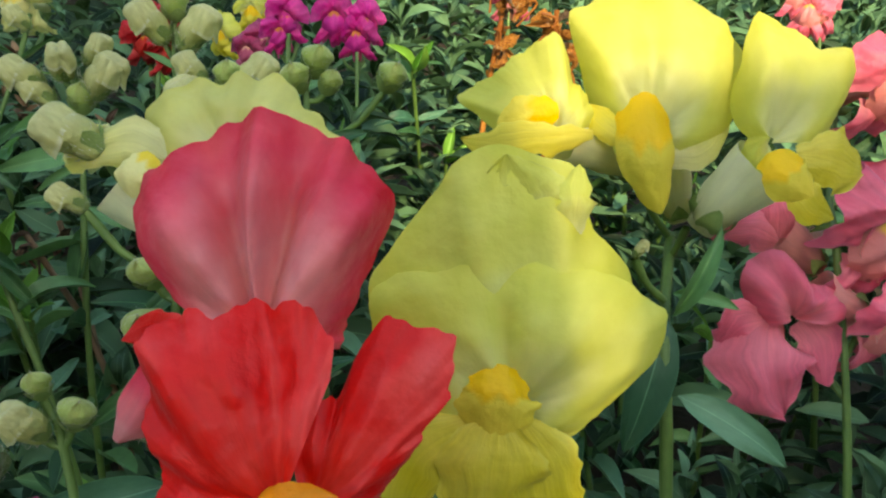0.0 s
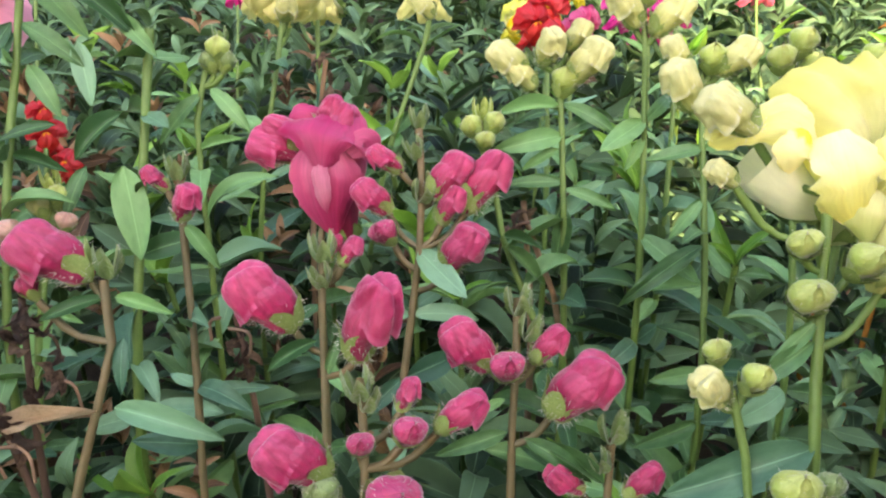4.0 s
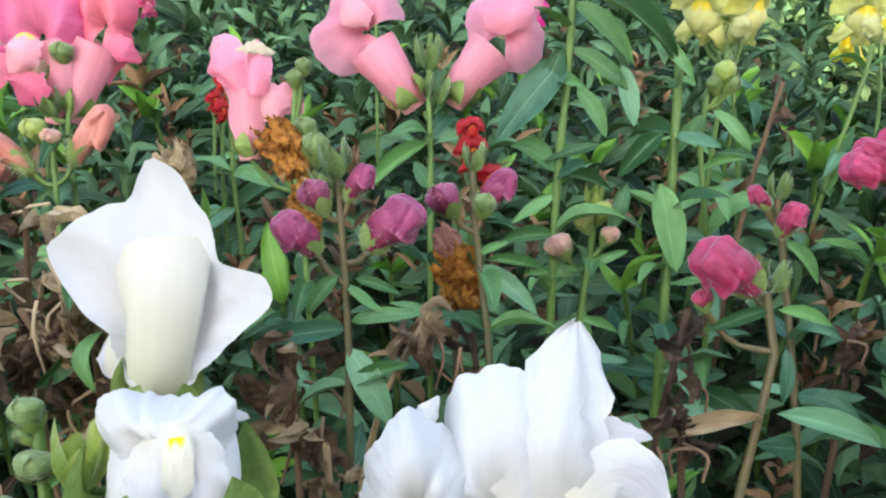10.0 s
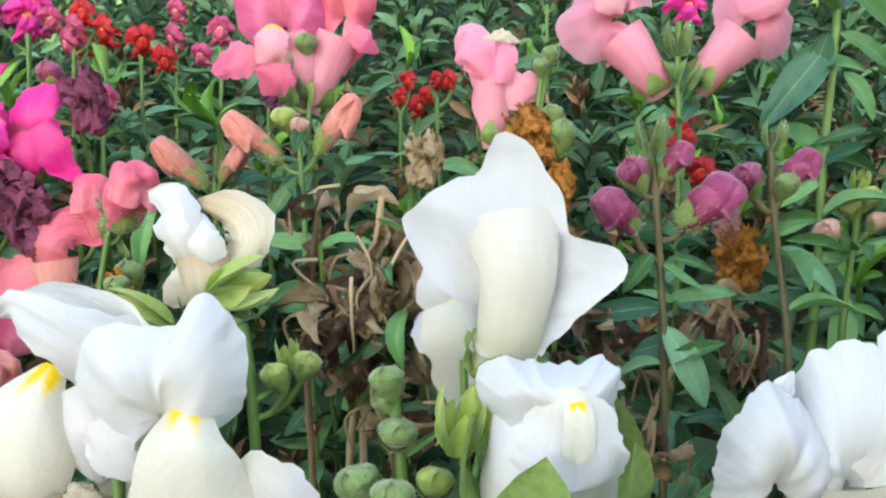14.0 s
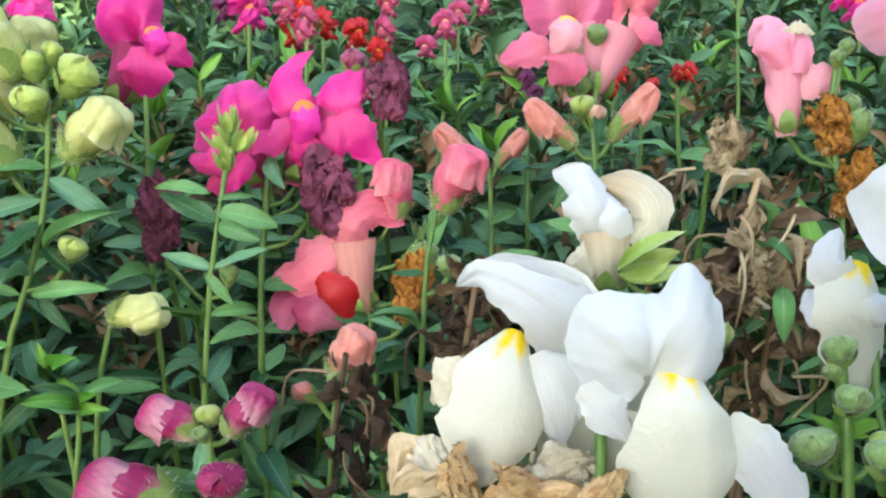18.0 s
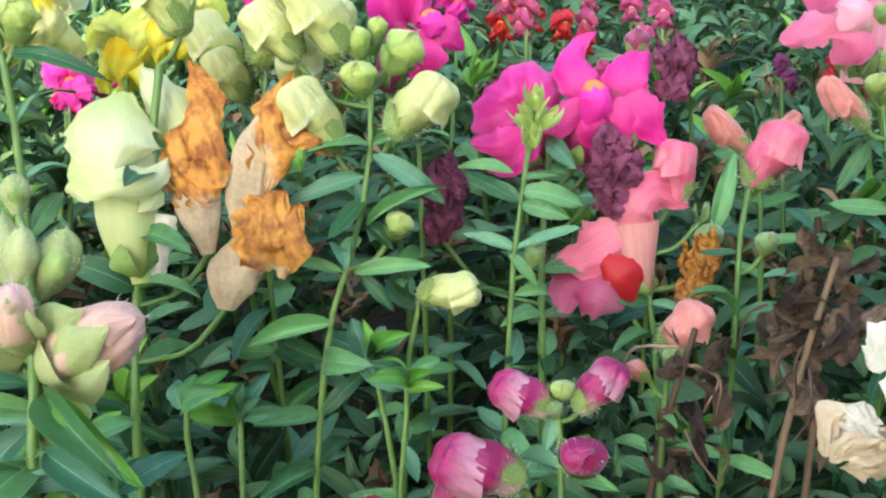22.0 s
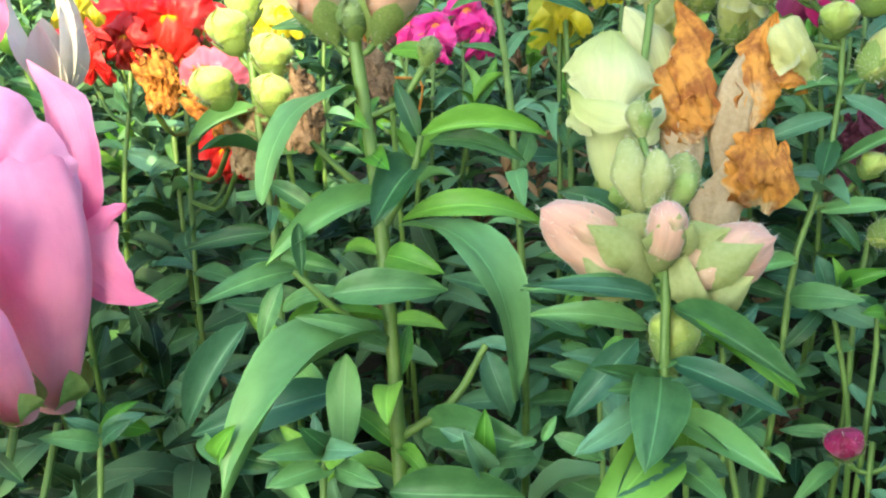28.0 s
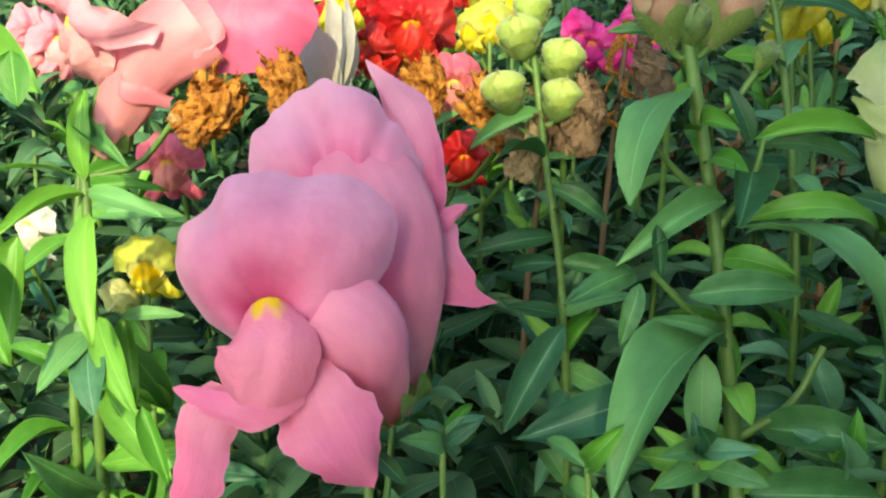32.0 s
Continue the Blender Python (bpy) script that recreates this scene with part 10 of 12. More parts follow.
leaf(p, (-0.6867, 0.1363, 0.2243), (-0.6895, 0.1278, 0.2363), 0.387427, 2, 0, LEAF)
leaf(p, (-0.6867, 0.1351, 0.2218), (-0.6886, 0.1371, 0.2334), 0.351916, 2, 0, LEAF_BLUE)
leaf(p, (-0.6867, 0.1348, 0.2212), (-0.6972, 0.1369, 0.2293), 0.32247, 1, 0, LEAF_FRESH)
leaf(p, (-0.6867, 0.1357, 0.2231), (-0.6751, 0.1277, 0.2303), 0.356509, 2, 0, LEAF_BLUE)
leaf(p, (-0.6866, 0.1343, 0.2201), (-0.6785, 0.1344, 0.2268), 0.401908, 2, 0, LEAF_FRESH)
leaf(p, (-0.6866, 0.1343, 0.2202), (-0.7009, 0.1406, 0.2184), 0.407069, 1, 0, LEAF_FRESH)
leaf(p, (-0.6867, 0.1356, 0.2230), (-0.6981, 0.1237, 0.2305), 0.325947, 1, 0, LEAF)
leaf(p, (-0.6866, 0.1342, 0.2200), (-0.6905, 0.1379, 0.2253), 0.346211, 2, 0, LEAF_BLUE)
p = plant("short leafy snapdragon shoot with bright green tip", (-0.6531, 0.1371, 0))
S = [(-0.6531, 0.1371, 0.0000), (-0.6524, 0.1381, 0.1983), (-0.6503, 0.1436, 0.2095), (-0.6504, 0.1472, 0.2171)]
stalk(p, S, 0.0011)
leaf(p, (-0.6504, 0.1460, 0.2144), (-0.6501, 0.1430, 0.2321), 0.351975, 2, 0, LEAF_FRESH)
leaf(p, (-0.6504, 0.1465, 0.2155), (-0.6511, 0.1533, 0.2172), 0.351675, 2, 0, LEAF_FRESH)
leaf(p, (-0.6504, 0.1458, 0.2140), (-0.6381, 0.1570, 0.2075), 0.335126, 2, 0, LEAF)
leaf(p, (-0.6503, 0.1451, 0.2127), (-0.6547, 0.1372, 0.2292), 0.356557, 1, 0, LEAF_BLUE)
leaf(p, (-0.6504, 0.1473, 0.2172), (-0.6536, 0.1505, 0.2186), 0.411776, 2, 0, LEAF)
leaf(p, (-0.6504, 0.1456, 0.2136), (-0.6548, 0.1536, 0.2220), 0.399586, 2, 0, LEAF_FRESH)
leaf(p, (-0.6504, 0.1455, 0.2134), (-0.6456, 0.1451, 0.2208), 0.312278, 2, 0, LEAF_BLUE)
leaf(p, (-0.6504, 0.1456, 0.2138), (-0.6606, 0.1469, 0.2169), 0.404537, 1, 0, LEAF)
leaf(p, (-0.6504, 0.1470, 0.2166), (-0.6616, 0.1490, 0.2211), 0.389623, 1, 0, LEAF_BLUE)
p = plant("short leafy snapdragon shoot with bright green tip", (-0.5925, 0.1407, 0))
S = [(-0.5925, 0.1407, 0.0000), (-0.5934, 0.1416, 0.2176), (-0.5959, 0.1465, 0.2284), (-0.5961, 0.1499, 0.2356)]
stalk(p, S, 0.0011)
leaf(p, (-0.5961, 0.1500, 0.2357), (-0.6129, 0.1393, 0.2386), 0.345178, 2, 0, LEAF_BLUE)
leaf(p, (-0.5960, 0.1479, 0.2313), (-0.5837, 0.1619, 0.2314), 0.35166, 1, 0, LEAF_BLUE)
leaf(p, (-0.5960, 0.1478, 0.2312), (-0.6028, 0.1609, 0.2355), 0.373062, 1, 0, LEAF_BLUE)
leaf(p, (-0.5960, 0.1489, 0.2335), (-0.6022, 0.1465, 0.2410), 0.360027, 1, 0, LEAF_BLUE)
leaf(p, (-0.5960, 0.1485, 0.2327), (-0.5906, 0.1595, 0.2310), 0.369842, 1, 0, LEAF)
leaf(p, (-0.5960, 0.1490, 0.2336), (-0.6110, 0.1411, 0.2411), 0.383106, 1, 0, LEAF_BLUE)
leaf(p, (-0.5961, 0.1497, 0.2353), (-0.6072, 0.1461, 0.2392), 0.415501, 1, 0, LEAF_BLUE)
leaf(p, (-0.5960, 0.1478, 0.2313), (-0.5981, 0.1475, 0.2408), 0.398432, 2, 0, LEAF)
p = plant("short leafy snapdragon shoot with bright green tip", (-0.7089, 0.1276, 0))
S = [(-0.7089, 0.1276, 0.0000), (-0.7095, 0.1285, 0.2007), (-0.7114, 0.1336, 0.2117), (-0.7115, 0.1371, 0.2190)]
stalk(p, S, 0.0011)
leaf(p, (-0.7115, 0.1366, 0.2181), (-0.7045, 0.1304, 0.2343), 0.346004, 2, 0, LEAF_FRESH)
leaf(p, (-0.7115, 0.1356, 0.2161), (-0.6974, 0.1469, 0.2146), 0.352194, 1, 0, LEAF_BLUE)
leaf(p, (-0.7115, 0.1361, 0.2169), (-0.7036, 0.1330, 0.2256), 0.307296, 2, 0, LEAF_FRESH)
leaf(p, (-0.7115, 0.1356, 0.2159), (-0.7064, 0.1445, 0.2130), 0.327278, 2, 0, LEAF_BLUE)
leaf(p, (-0.7115, 0.1374, 0.2196), (-0.6965, 0.1330, 0.2208), 0.3524, 2, 0, LEAF)
leaf(p, (-0.7115, 0.1370, 0.2188), (-0.7060, 0.1322, 0.2266), 0.353825, 1, 0, LEAF_BLUE)
leaf(p, (-0.7115, 0.1360, 0.2169), (-0.7206, 0.1470, 0.2171), 0.328343, 2, 0, LEAF)
leaf(p, (-0.7115, 0.1364, 0.2176), (-0.6985, 0.1374, 0.2162), 0.347931, 1, 0, LEAF_BLUE)
p = plant("short leafy snapdragon shoot with bright green tip", (-0.5830, 0.1936, 0))
S = [(-0.5830, 0.1936, 0.0000), (-0.5832, 0.1947, 0.1955), (-0.5837, 0.2009, 0.2090), (-0.5839, 0.2051, 0.2180)]
stalk(p, S, 0.0011)
leaf(p, (-0.5839, 0.2043, 0.2162), (-0.5903, 0.1986, 0.2220), 0.375931, 1, 0, LEAF_BLUE)
leaf(p, (-0.5839, 0.2053, 0.2184), (-0.5881, 0.2132, 0.2142), 0.301067, 2, 0, LEAF_BLUE)
leaf(p, (-0.5839, 0.2048, 0.2173), (-0.5823, 0.1944, 0.2267), 0.351899, 2, 0, LEAF_FRESH)
leaf(p, (-0.5838, 0.2031, 0.2136), (-0.5796, 0.1962, 0.2284), 0.312826, 1, 0, LEAF_BLUE)
leaf(p, (-0.5839, 0.2045, 0.2166), (-0.5962, 0.2040, 0.2193), 0.406436, 1, 0, LEAF_FRESH)
leaf(p, (-0.5838, 0.2027, 0.2127), (-0.5742, 0.1931, 0.2259), 0.337445, 1, 0, LEAF_BLUE)
leaf(p, (-0.5838, 0.2027, 0.2127), (-0.5743, 0.2067, 0.2263), 0.328657, 2, 0, LEAF_BLUE)
leaf(p, (-0.5838, 0.2030, 0.2133), (-0.5691, 0.2125, 0.2059), 0.31808, 1, 0, LEAF)
p = plant("short leafy snapdragon shoot with bright green tip", (-0.6195, 0.1730, 0))
S = [(-0.6195, 0.1730, 0.0000), (-0.6198, 0.1740, 0.1979), (-0.6208, 0.1798, 0.2106), (-0.6210, 0.1837, 0.2191)]
stalk(p, S, 0.0011)
leaf(p, (-0.6210, 0.1834, 0.2183), (-0.6097, 0.1943, 0.2177), 0.404826, 2, 0, LEAF)
leaf(p, (-0.6210, 0.1832, 0.2178), (-0.6173, 0.1861, 0.2254), 0.330584, 2, 0, LEAF_FRESH)
leaf(p, (-0.6209, 0.1817, 0.2147), (-0.6346, 0.1718, 0.2251), 0.418675, 1, 0, LEAF)
leaf(p, (-0.6210, 0.1840, 0.2195), (-0.6288, 0.1859, 0.2193), 0.355945, 2, 0, LEAF_BLUE)
leaf(p, (-0.6210, 0.1833, 0.2182), (-0.6321, 0.1745, 0.2271), 0.323088, 2, 0, LEAF_BLUE)
leaf(p, (-0.6209, 0.1816, 0.2145), (-0.6273, 0.1840, 0.2236), 0.332112, 2, 0, LEAF_BLUE)
leaf(p, (-0.6209, 0.1819, 0.2151), (-0.6141, 0.1965, 0.2202), 0.364937, 2, 0, LEAF_FRESH)
leaf(p, (-0.6210, 0.1839, 0.2194), (-0.6315, 0.1916, 0.2188), 0.338764, 1, 0, LEAF)
p = plant("short leafy snapdragon shoot with bright green tip", (-0.5388, 0.2045, 0))
S = [(-0.5388, 0.2045, 0.0000), (-0.5384, 0.2056, 0.1972), (-0.5371, 0.2115, 0.2109), (-0.5370, 0.2154, 0.2200)]
stalk(p, S, 0.0011)
leaf(p, (-0.5370, 0.2134, 0.2153), (-0.5256, 0.2094, 0.2188), 0.34693, 2, 0, LEAF_FRESH)
leaf(p, (-0.5370, 0.2150, 0.2191), (-0.5275, 0.2250, 0.2188), 0.322168, 1, 0, LEAF)
leaf(p, (-0.5370, 0.2140, 0.2167), (-0.5452, 0.2044, 0.2270), 0.377623, 1, 0, LEAF_BLUE)
leaf(p, (-0.5370, 0.2157, 0.2206), (-0.5448, 0.2193, 0.2231), 0.34736, 2, 0, LEAF_FRESH)
leaf(p, (-0.5370, 0.2151, 0.2192), (-0.5491, 0.2113, 0.2256), 0.339515, 2, 0, LEAF)
leaf(p, (-0.5371, 0.2132, 0.2148), (-0.5527, 0.2290, 0.2156), 0.414732, 1, 0, LEAF_BLUE)
leaf(p, (-0.5370, 0.2143, 0.2173), (-0.5281, 0.2086, 0.2249), 0.337324, 1, 0, LEAF_FRESH)
leaf(p, (-0.5370, 0.2141, 0.2169), (-0.5473, 0.2020, 0.2264), 0.329018, 2, 0, LEAF_FRESH)
p = plant("short leafy snapdragon shoot with bright green tip", (-0.5953, 0.1925, 0))
S = [(-0.5953, 0.1925, 0.0000), (-0.5961, 0.1935, 0.1988), (-0.5983, 0.1991, 0.2120), (-0.5982, 0.2028, 0.2207)]
stalk(p, S, 0.0011)
leaf(p, (-0.5982, 0.2010, 0.2164), (-0.6055, 0.2143, 0.2178), 0.409846, 2, 0, LEAF_BLUE)
leaf(p, (-0.5982, 0.2018, 0.2183), (-0.5892, 0.2157, 0.2149), 0.300675, 1, 0, LEAF_BLUE)
leaf(p, (-0.5982, 0.2012, 0.2168), (-0.5980, 0.2118, 0.2223), 0.38889, 2, 0, LEAF)
leaf(p, (-0.5982, 0.2007, 0.2157), (-0.5841, 0.2105, 0.2071), 0.384985, 2, 0, LEAF_FRESH)
leaf(p, (-0.5982, 0.2014, 0.2175), (-0.5833, 0.1912, 0.2301), 0.395143, 2, 0, LEAF)
leaf(p, (-0.5982, 0.2028, 0.2206), (-0.5882, 0.2123, 0.2227), 0.345247, 1, 0, LEAF_FRESH)
leaf(p, (-0.5982, 0.2010, 0.2165), (-0.5837, 0.2060, 0.2225), 0.32272, 1, 0, LEAF_FRESH)
leaf(p, (-0.5982, 0.2010, 0.2164), (-0.6013, 0.2090, 0.2206), 0.39603, 2, 0, LEAF)
p = plant("short leafy snapdragon shoot with bright green tip", (-0.5426, 0.2146, 0))
S = [(-0.5426, 0.2146, 0.0000), (-0.5437, 0.2157, 0.1996), (-0.5466, 0.2219, 0.2138), (-0.5465, 0.2261, 0.2232)]
stalk(p, S, 0.0011)
leaf(p, (-0.5465, 0.2260, 0.2230), (-0.5453, 0.2374, 0.2234), 0.31631, 1, 0, LEAF_BLUE)
leaf(p, (-0.5466, 0.2239, 0.2182), (-0.5649, 0.2357, 0.2210), 0.369091, 2, 0, LEAF_BLUE)
leaf(p, (-0.5466, 0.2241, 0.2187), (-0.5399, 0.2364, 0.2202), 0.408783, 2, 0, LEAF)
leaf(p, (-0.5466, 0.2248, 0.2203), (-0.5500, 0.2233, 0.2339), 0.333892, 2, 0, LEAF_FRESH)
leaf(p, (-0.5466, 0.2257, 0.2222), (-0.5468, 0.2153, 0.2312), 0.372044, 1, 0, LEAF)
leaf(p, (-0.5466, 0.2253, 0.2213), (-0.5373, 0.2210, 0.2283), 0.400508, 1, 0, LEAF_BLUE)
leaf(p, (-0.5466, 0.2251, 0.2209), (-0.5349, 0.2149, 0.2333), 0.344792, 2, 0, LEAF_FRESH)
leaf(p, (-0.5466, 0.2234, 0.2170), (-0.5441, 0.2250, 0.2276), 0.401156, 2, 0, LEAF_BLUE)
p = plant("scarlet snapdragon at the back of the bed", (-0.0501, 0.2943, 0))
S = [(-0.0501, 0.2943, 0.0000), (-0.0497, 0.2964, 0.2622), (-0.0485, 0.3083, 0.2872), (-0.0478, 0.3159, 0.3033)]
stalk(p, S, 0.0012)
flower(p, (-0.0476, 0.3185, 0.3087), -31.8023, -4.56983, 0.0177, "scarlet", 1, 0)
flower(p, (-0.0460, 0.3140, 0.2999), 44.194, -0.199928, 0.0161, "scarlet", 3, 0)
flower(p, (-0.0522, 0.3169, 0.3037), 10.3714, -7.04474, 0.0186, "scarlet", 1, 0)
leaves_up(p, S, 10, 0.028, RNG, None, 0.34, 0.92, 0.31, 0.2)
p = plant("magenta snapdragon at the back of the bed", (-0.0071, 0.2881, 0))
S = [(-0.0071, 0.2881, 0.0000), (-0.0061, 0.2901, 0.2655), (-0.0034, 0.3018, 0.2906), (-0.0027, 0.3095, 0.3067)]
stalk(p, S, 0.0012)
flower(p, (-0.0025, 0.3120, 0.3121), -27.0295, 4.59439, 0.0162, "magenta", 2, 0)
flower(p, (-0.0063, 0.3104, 0.3073), 20.9272, 9.46601, 0.0146, "magenta", 3, 0)
flower(p, (-0.0034, 0.3131, 0.3141), 34.3519, 3.54995, 0.0168, "magenta", 2, 0)
leaves_up(p, S, 10, 0.028, RNG, None, 0.34, 0.92, 0.31, 0.2)
p = plant("coral snapdragon at the back of the bed", (0.1256, 0.4655, 0))
S = [(0.1256, 0.4655, 0.0000), (0.1248, 0.4691, 0.2188), (0.1222, 0.4897, 0.2604), (0.1234, 0.5024, 0.2873)]
stalk(p, S, 0.0012)
flower(p, (0.1238, 0.5067, 0.2962), -20.9384, -4.05919, 0.0253, "coral", 4, 0)
flower(p, (0.1259, 0.5036, 0.2906), 0.944135, -1.03507, 0.0297, "coral", 2, 0)
leaves_up(p, S, 10, 0.028, RNG, None, 0.34, 0.92, 0.31, 0.2)
p = plant("coral snapdragon at the back of the bed", (0.2714, 0.3880, 0))
S = [(0.2714, 0.3880, 0.0000), (0.2713, 0.3912, 0.2288), (0.2709, 0.4094, 0.2663), (0.2720, 0.4209, 0.2904)]
stalk(p, S, 0.0012)
flower(p, (0.2723, 0.4248, 0.2985), -11.8631, 2.13486, 0.0276, "coral", 1, 0)
flower(p, (0.2599, 0.4295, 0.3036), -1.96504, 16.5678, 0.0229, "coral", 0, 0)
flower(p, (0.2669, 0.4245, 0.2959), -38.2014, 15.5314, 0.0275, "coral", 4, 0)
leaves_up(p, S, 10, 0.028, RNG, None, 0.34, 0.92, 0.31, 0.2)
p = plant("red snapdragon low among the leaves", (-0.2370, 0.3100, 0))
S = [(-0.2370, 0.3100, 0.0000), (-0.2364, 0.3123, 0.2085), (-0.2346, 0.3257, 0.2359), (-0.2338, 0.3343, 0.2535)]
stalk(p, S, 0.0012)
flower(p, (-0.2336, 0.3372, 0.2594), 19.7322, 8.10141, 0.0163, "scarlet", 4, 0)
flower(p, (-0.2262, 0.3316, 0.2497), -25.166, 15.9068, 0.0138, "scarlet", 3, 0)
leaves_up(p, S, 10, 0.028, RNG, None, 0.34, 0.92, 0.31, 0.2)
p = plant("crimson snapdragon at the back of the bed", (-0.0203, 0.3503, 0))
S = [(-0.0203, 0.3503, 0.0000), (-0.0207, 0.3531, 0.2264), (-0.0219, 0.3689, 0.2579), (-0.0211, 0.3788, 0.2782)]
stalk(p, S, 0.0012)
flower(p, (-0.0208, 0.3821, 0.2850), -17.3372, 4.97433, 0.0178, "crimson", 2, 0)
flower(p, (-0.0140, 0.3837, 0.2895), 6.43639, -5.18007, 0.0187, "crimson", 3, 0)
leaves_up(p, S, 10, 0.028, RNG, None, 0.34, 0.92, 0.31, 0.2)
p = plant("magenta snapdragon at the back of the bed", (0.0267, 0.3858, 0))
S = [(0.0267, 0.3858, 0.0000), (0.0270, 0.3889, 0.2188), (0.0277, 0.4060, 0.2537), (0.0287, 0.4171, 0.2761)]
stalk(p, S, 0.0012)
flower(p, (0.0290, 0.4207, 0.2835), -12.0249, 2.80774, 0.0233, "magenta", 5, 0)
flower(p, (0.0185, 0.4258, 0.2914), -3.39747, 9.73513, 0.0254, "magenta", 0, 0)
flower(p, (0.0332, 0.4232, 0.2894), 3.53366, 1.07844, 0.0231, "magenta", 0, 0)
leaves_up(p, S, 10, 0.028, RNG, None, 0.34, 0.92, 0.31, 0.2)
p = plant("yellow snapdragon at the back of the bed", (-0.0282, 0.3966, 0))
S = [(-0.0282, 0.3966, 0.0000), (-0.0265, 0.3995, 0.2282), (-0.0215, 0.4163, 0.2631), (-0.0206, 0.4273, 0.2855)]
stalk(p, S, 0.0012)
flower(p, (-0.0203, 0.4309, 0.2930), -9.85578, 12.9918, 0.0213, "yellow", 5, 0)
flower(p, (-0.0347, 0.4278, 0.2833), -42.7368, 2.39927, 0.0225, "yellow", 2, 0)
flower(p, (-0.0096, 0.4343, 0.3023), -3.98291, 2.25893, 0.0274, "yellow", 1, 0)
leaves_up(p, S, 10, 0.028, RNG, None, 0.34, 0.92, 0.31, 0.2)
p = plant("pale yellow snapdragon behind the leaves", (-0.1291, 0.3237, 0))
S = [(-0.1291, 0.3237, 0.0000), (-0.1295, 0.3261, 0.2604), (-0.1305, 0.3397, 0.2878), (-0.1297, 0.3484, 0.3054)]
stalk(p, S, 0.0012)
flower(p, (-0.1295, 0.3513, 0.3113), 43.5461, 7.87935, 0.0254, "lemon", 5, 0)
flower(p, (-0.1274, 0.3506, 0.3104), -40.0894, 10.8475, 0.0227, "lemon", 0, 0)
leaves_up(p, S, 10, 0.028, RNG, None, 0.34, 0.92, 0.31, 0.2)
p = plant("magenta snapdragon blooming far back", (-0.1821, 0.4914, 0))
S = [(-0.1821, 0.4914, 0.0000), (-0.1814, 0.4950, 0.2048), (-0.1792, 0.5153, 0.2463), (-0.1781, 0.5284, 0.2730)]
stalk(p, S, 0.0012)
flower(p, (-0.1777, 0.5328, 0.2819), -23.6389, 9.54782, 0.0214, "magenta", 3, 0)
flower(p, (-0.1835, 0.5372, 0.2895), -14.5267, 15.7422, 0.0228, "magenta", 1, 0)
leaves_up(p, S, 10, 0.028, RNG, None, 0.34, 0.92, 0.31, 0.2)
p = plant("red snapdragon low among the leaves", (-0.3462, 0.3792, 0))
S = [(-0.3462, 0.3792, 0.0000), (-0.3465, 0.3819, 0.1993), (-0.3473, 0.3979, 0.2327), (-0.3467, 0.4081, 0.2542)]
stalk(p, S, 0.0012)
flower(p, (-0.3465, 0.4115, 0.2614), 35.7537, -9.4963, 0.0098, "scarlet", 0, 0)
flower(p, (-0.3429, 0.4146, 0.2685), -13.059, 11.6912, 0.0095, "scarlet", 3, 0)
leaves_up(p, S, 10, 0.028, RNG, None, 0.34, 0.92, 0.31, 0.2)
p = plant("red snapdragon low among the leaves", (-0.2376, 0.3131, 0))
S = [(-0.2376, 0.3131, 0.0000), (-0.2367, 0.3154, 0.2153), (-0.2339, 0.3287, 0.2437), (-0.2334, 0.3374, 0.2620)]
stalk(p, S, 0.0012)
flower(p, (-0.2332, 0.3403, 0.2681), -6.06894, 18.464, 0.0109, "scarlet", 2, 0)
flower(p, (-0.2348, 0.3400, 0.2674), 32.8348, 14.5201, 0.0123, "scarlet", 1, 0)
leaves_up(p, S, 10, 0.028, RNG, None, 0.34, 0.92, 0.31, 0.2)
p = plant("crimson snapdragon blooming far back", (-0.4220, 0.4954, 0))
S = [(-0.4220, 0.4954, 0.0000), (-0.4214, 0.4988, 0.2009), (-0.4197, 0.5186, 0.2428), (-0.4190, 0.5313, 0.2696)]
stalk(p, S, 0.0012)
flower(p, (-0.4188, 0.5355, 0.2786), -10.3192, -0.309832, 0.0161, "crimson", 2, 0)
flower(p, (-0.4037, 0.5368, 0.2835), 39.7358, 13.4861, 0.0140, "crimson", 2, 0)
leaves_up(p, S, 10, 0.028, RNG, None, 0.34, 0.92, 0.31, 0.2)
p = plant("red snapdragon low among the leaves", (-0.3369, 0.3553, 0))
S = [(-0.3369, 0.3553, 0.0000), (-0.3375, 0.3579, 0.2045), (-0.3392, 0.3727, 0.2365), (-0.3387, 0.3821, 0.2570)]
stalk(p, S, 0.0012)
flower(p, (-0.3385, 0.3853, 0.2639), 44.0059, -0.633842, 0.0112, "scarlet", 4, 0)
flower(p, (-0.3337, 0.3872, 0.2684), 32.8066, -6.12973, 0.0095, "scarlet", 1, 0)
leaves_up(p, S, 10, 0.028, RNG, None, 0.34, 0.92, 0.31, 0.2)
p = plant("crimson snapdragon with dark flowers", (-0.4917, 0.3751, 0))
S = [(-0.4917, 0.3751, 0.0000), (-0.4917, 0.3777, 0.2378), (-0.4916, 0.3924, 0.2697), (-0.4911, 0.4019, 0.2903)]
stalk(p, S, 0.0012)
flower(p, (-0.4909, 0.4051, 0.2971), -42.964, -8.78444, 0.0136, "crimson", 2, 0)
flower(p, (-0.4934, 0.4024, 0.2911), -43.0815, -4.85884, 0.0142, "crimson", 5, 0)
flower(p, (-0.5012, 0.4069, 0.3004), 12.454, -3.198, 0.0123, "crimson", 3, 0)
leaves_up(p, S, 10, 0.028, RNG, None, 0.34, 0.92, 0.31, 0.2)
p = plant("crimson snapdragon with dark flowers", (-0.4580, 0.4149, 0))
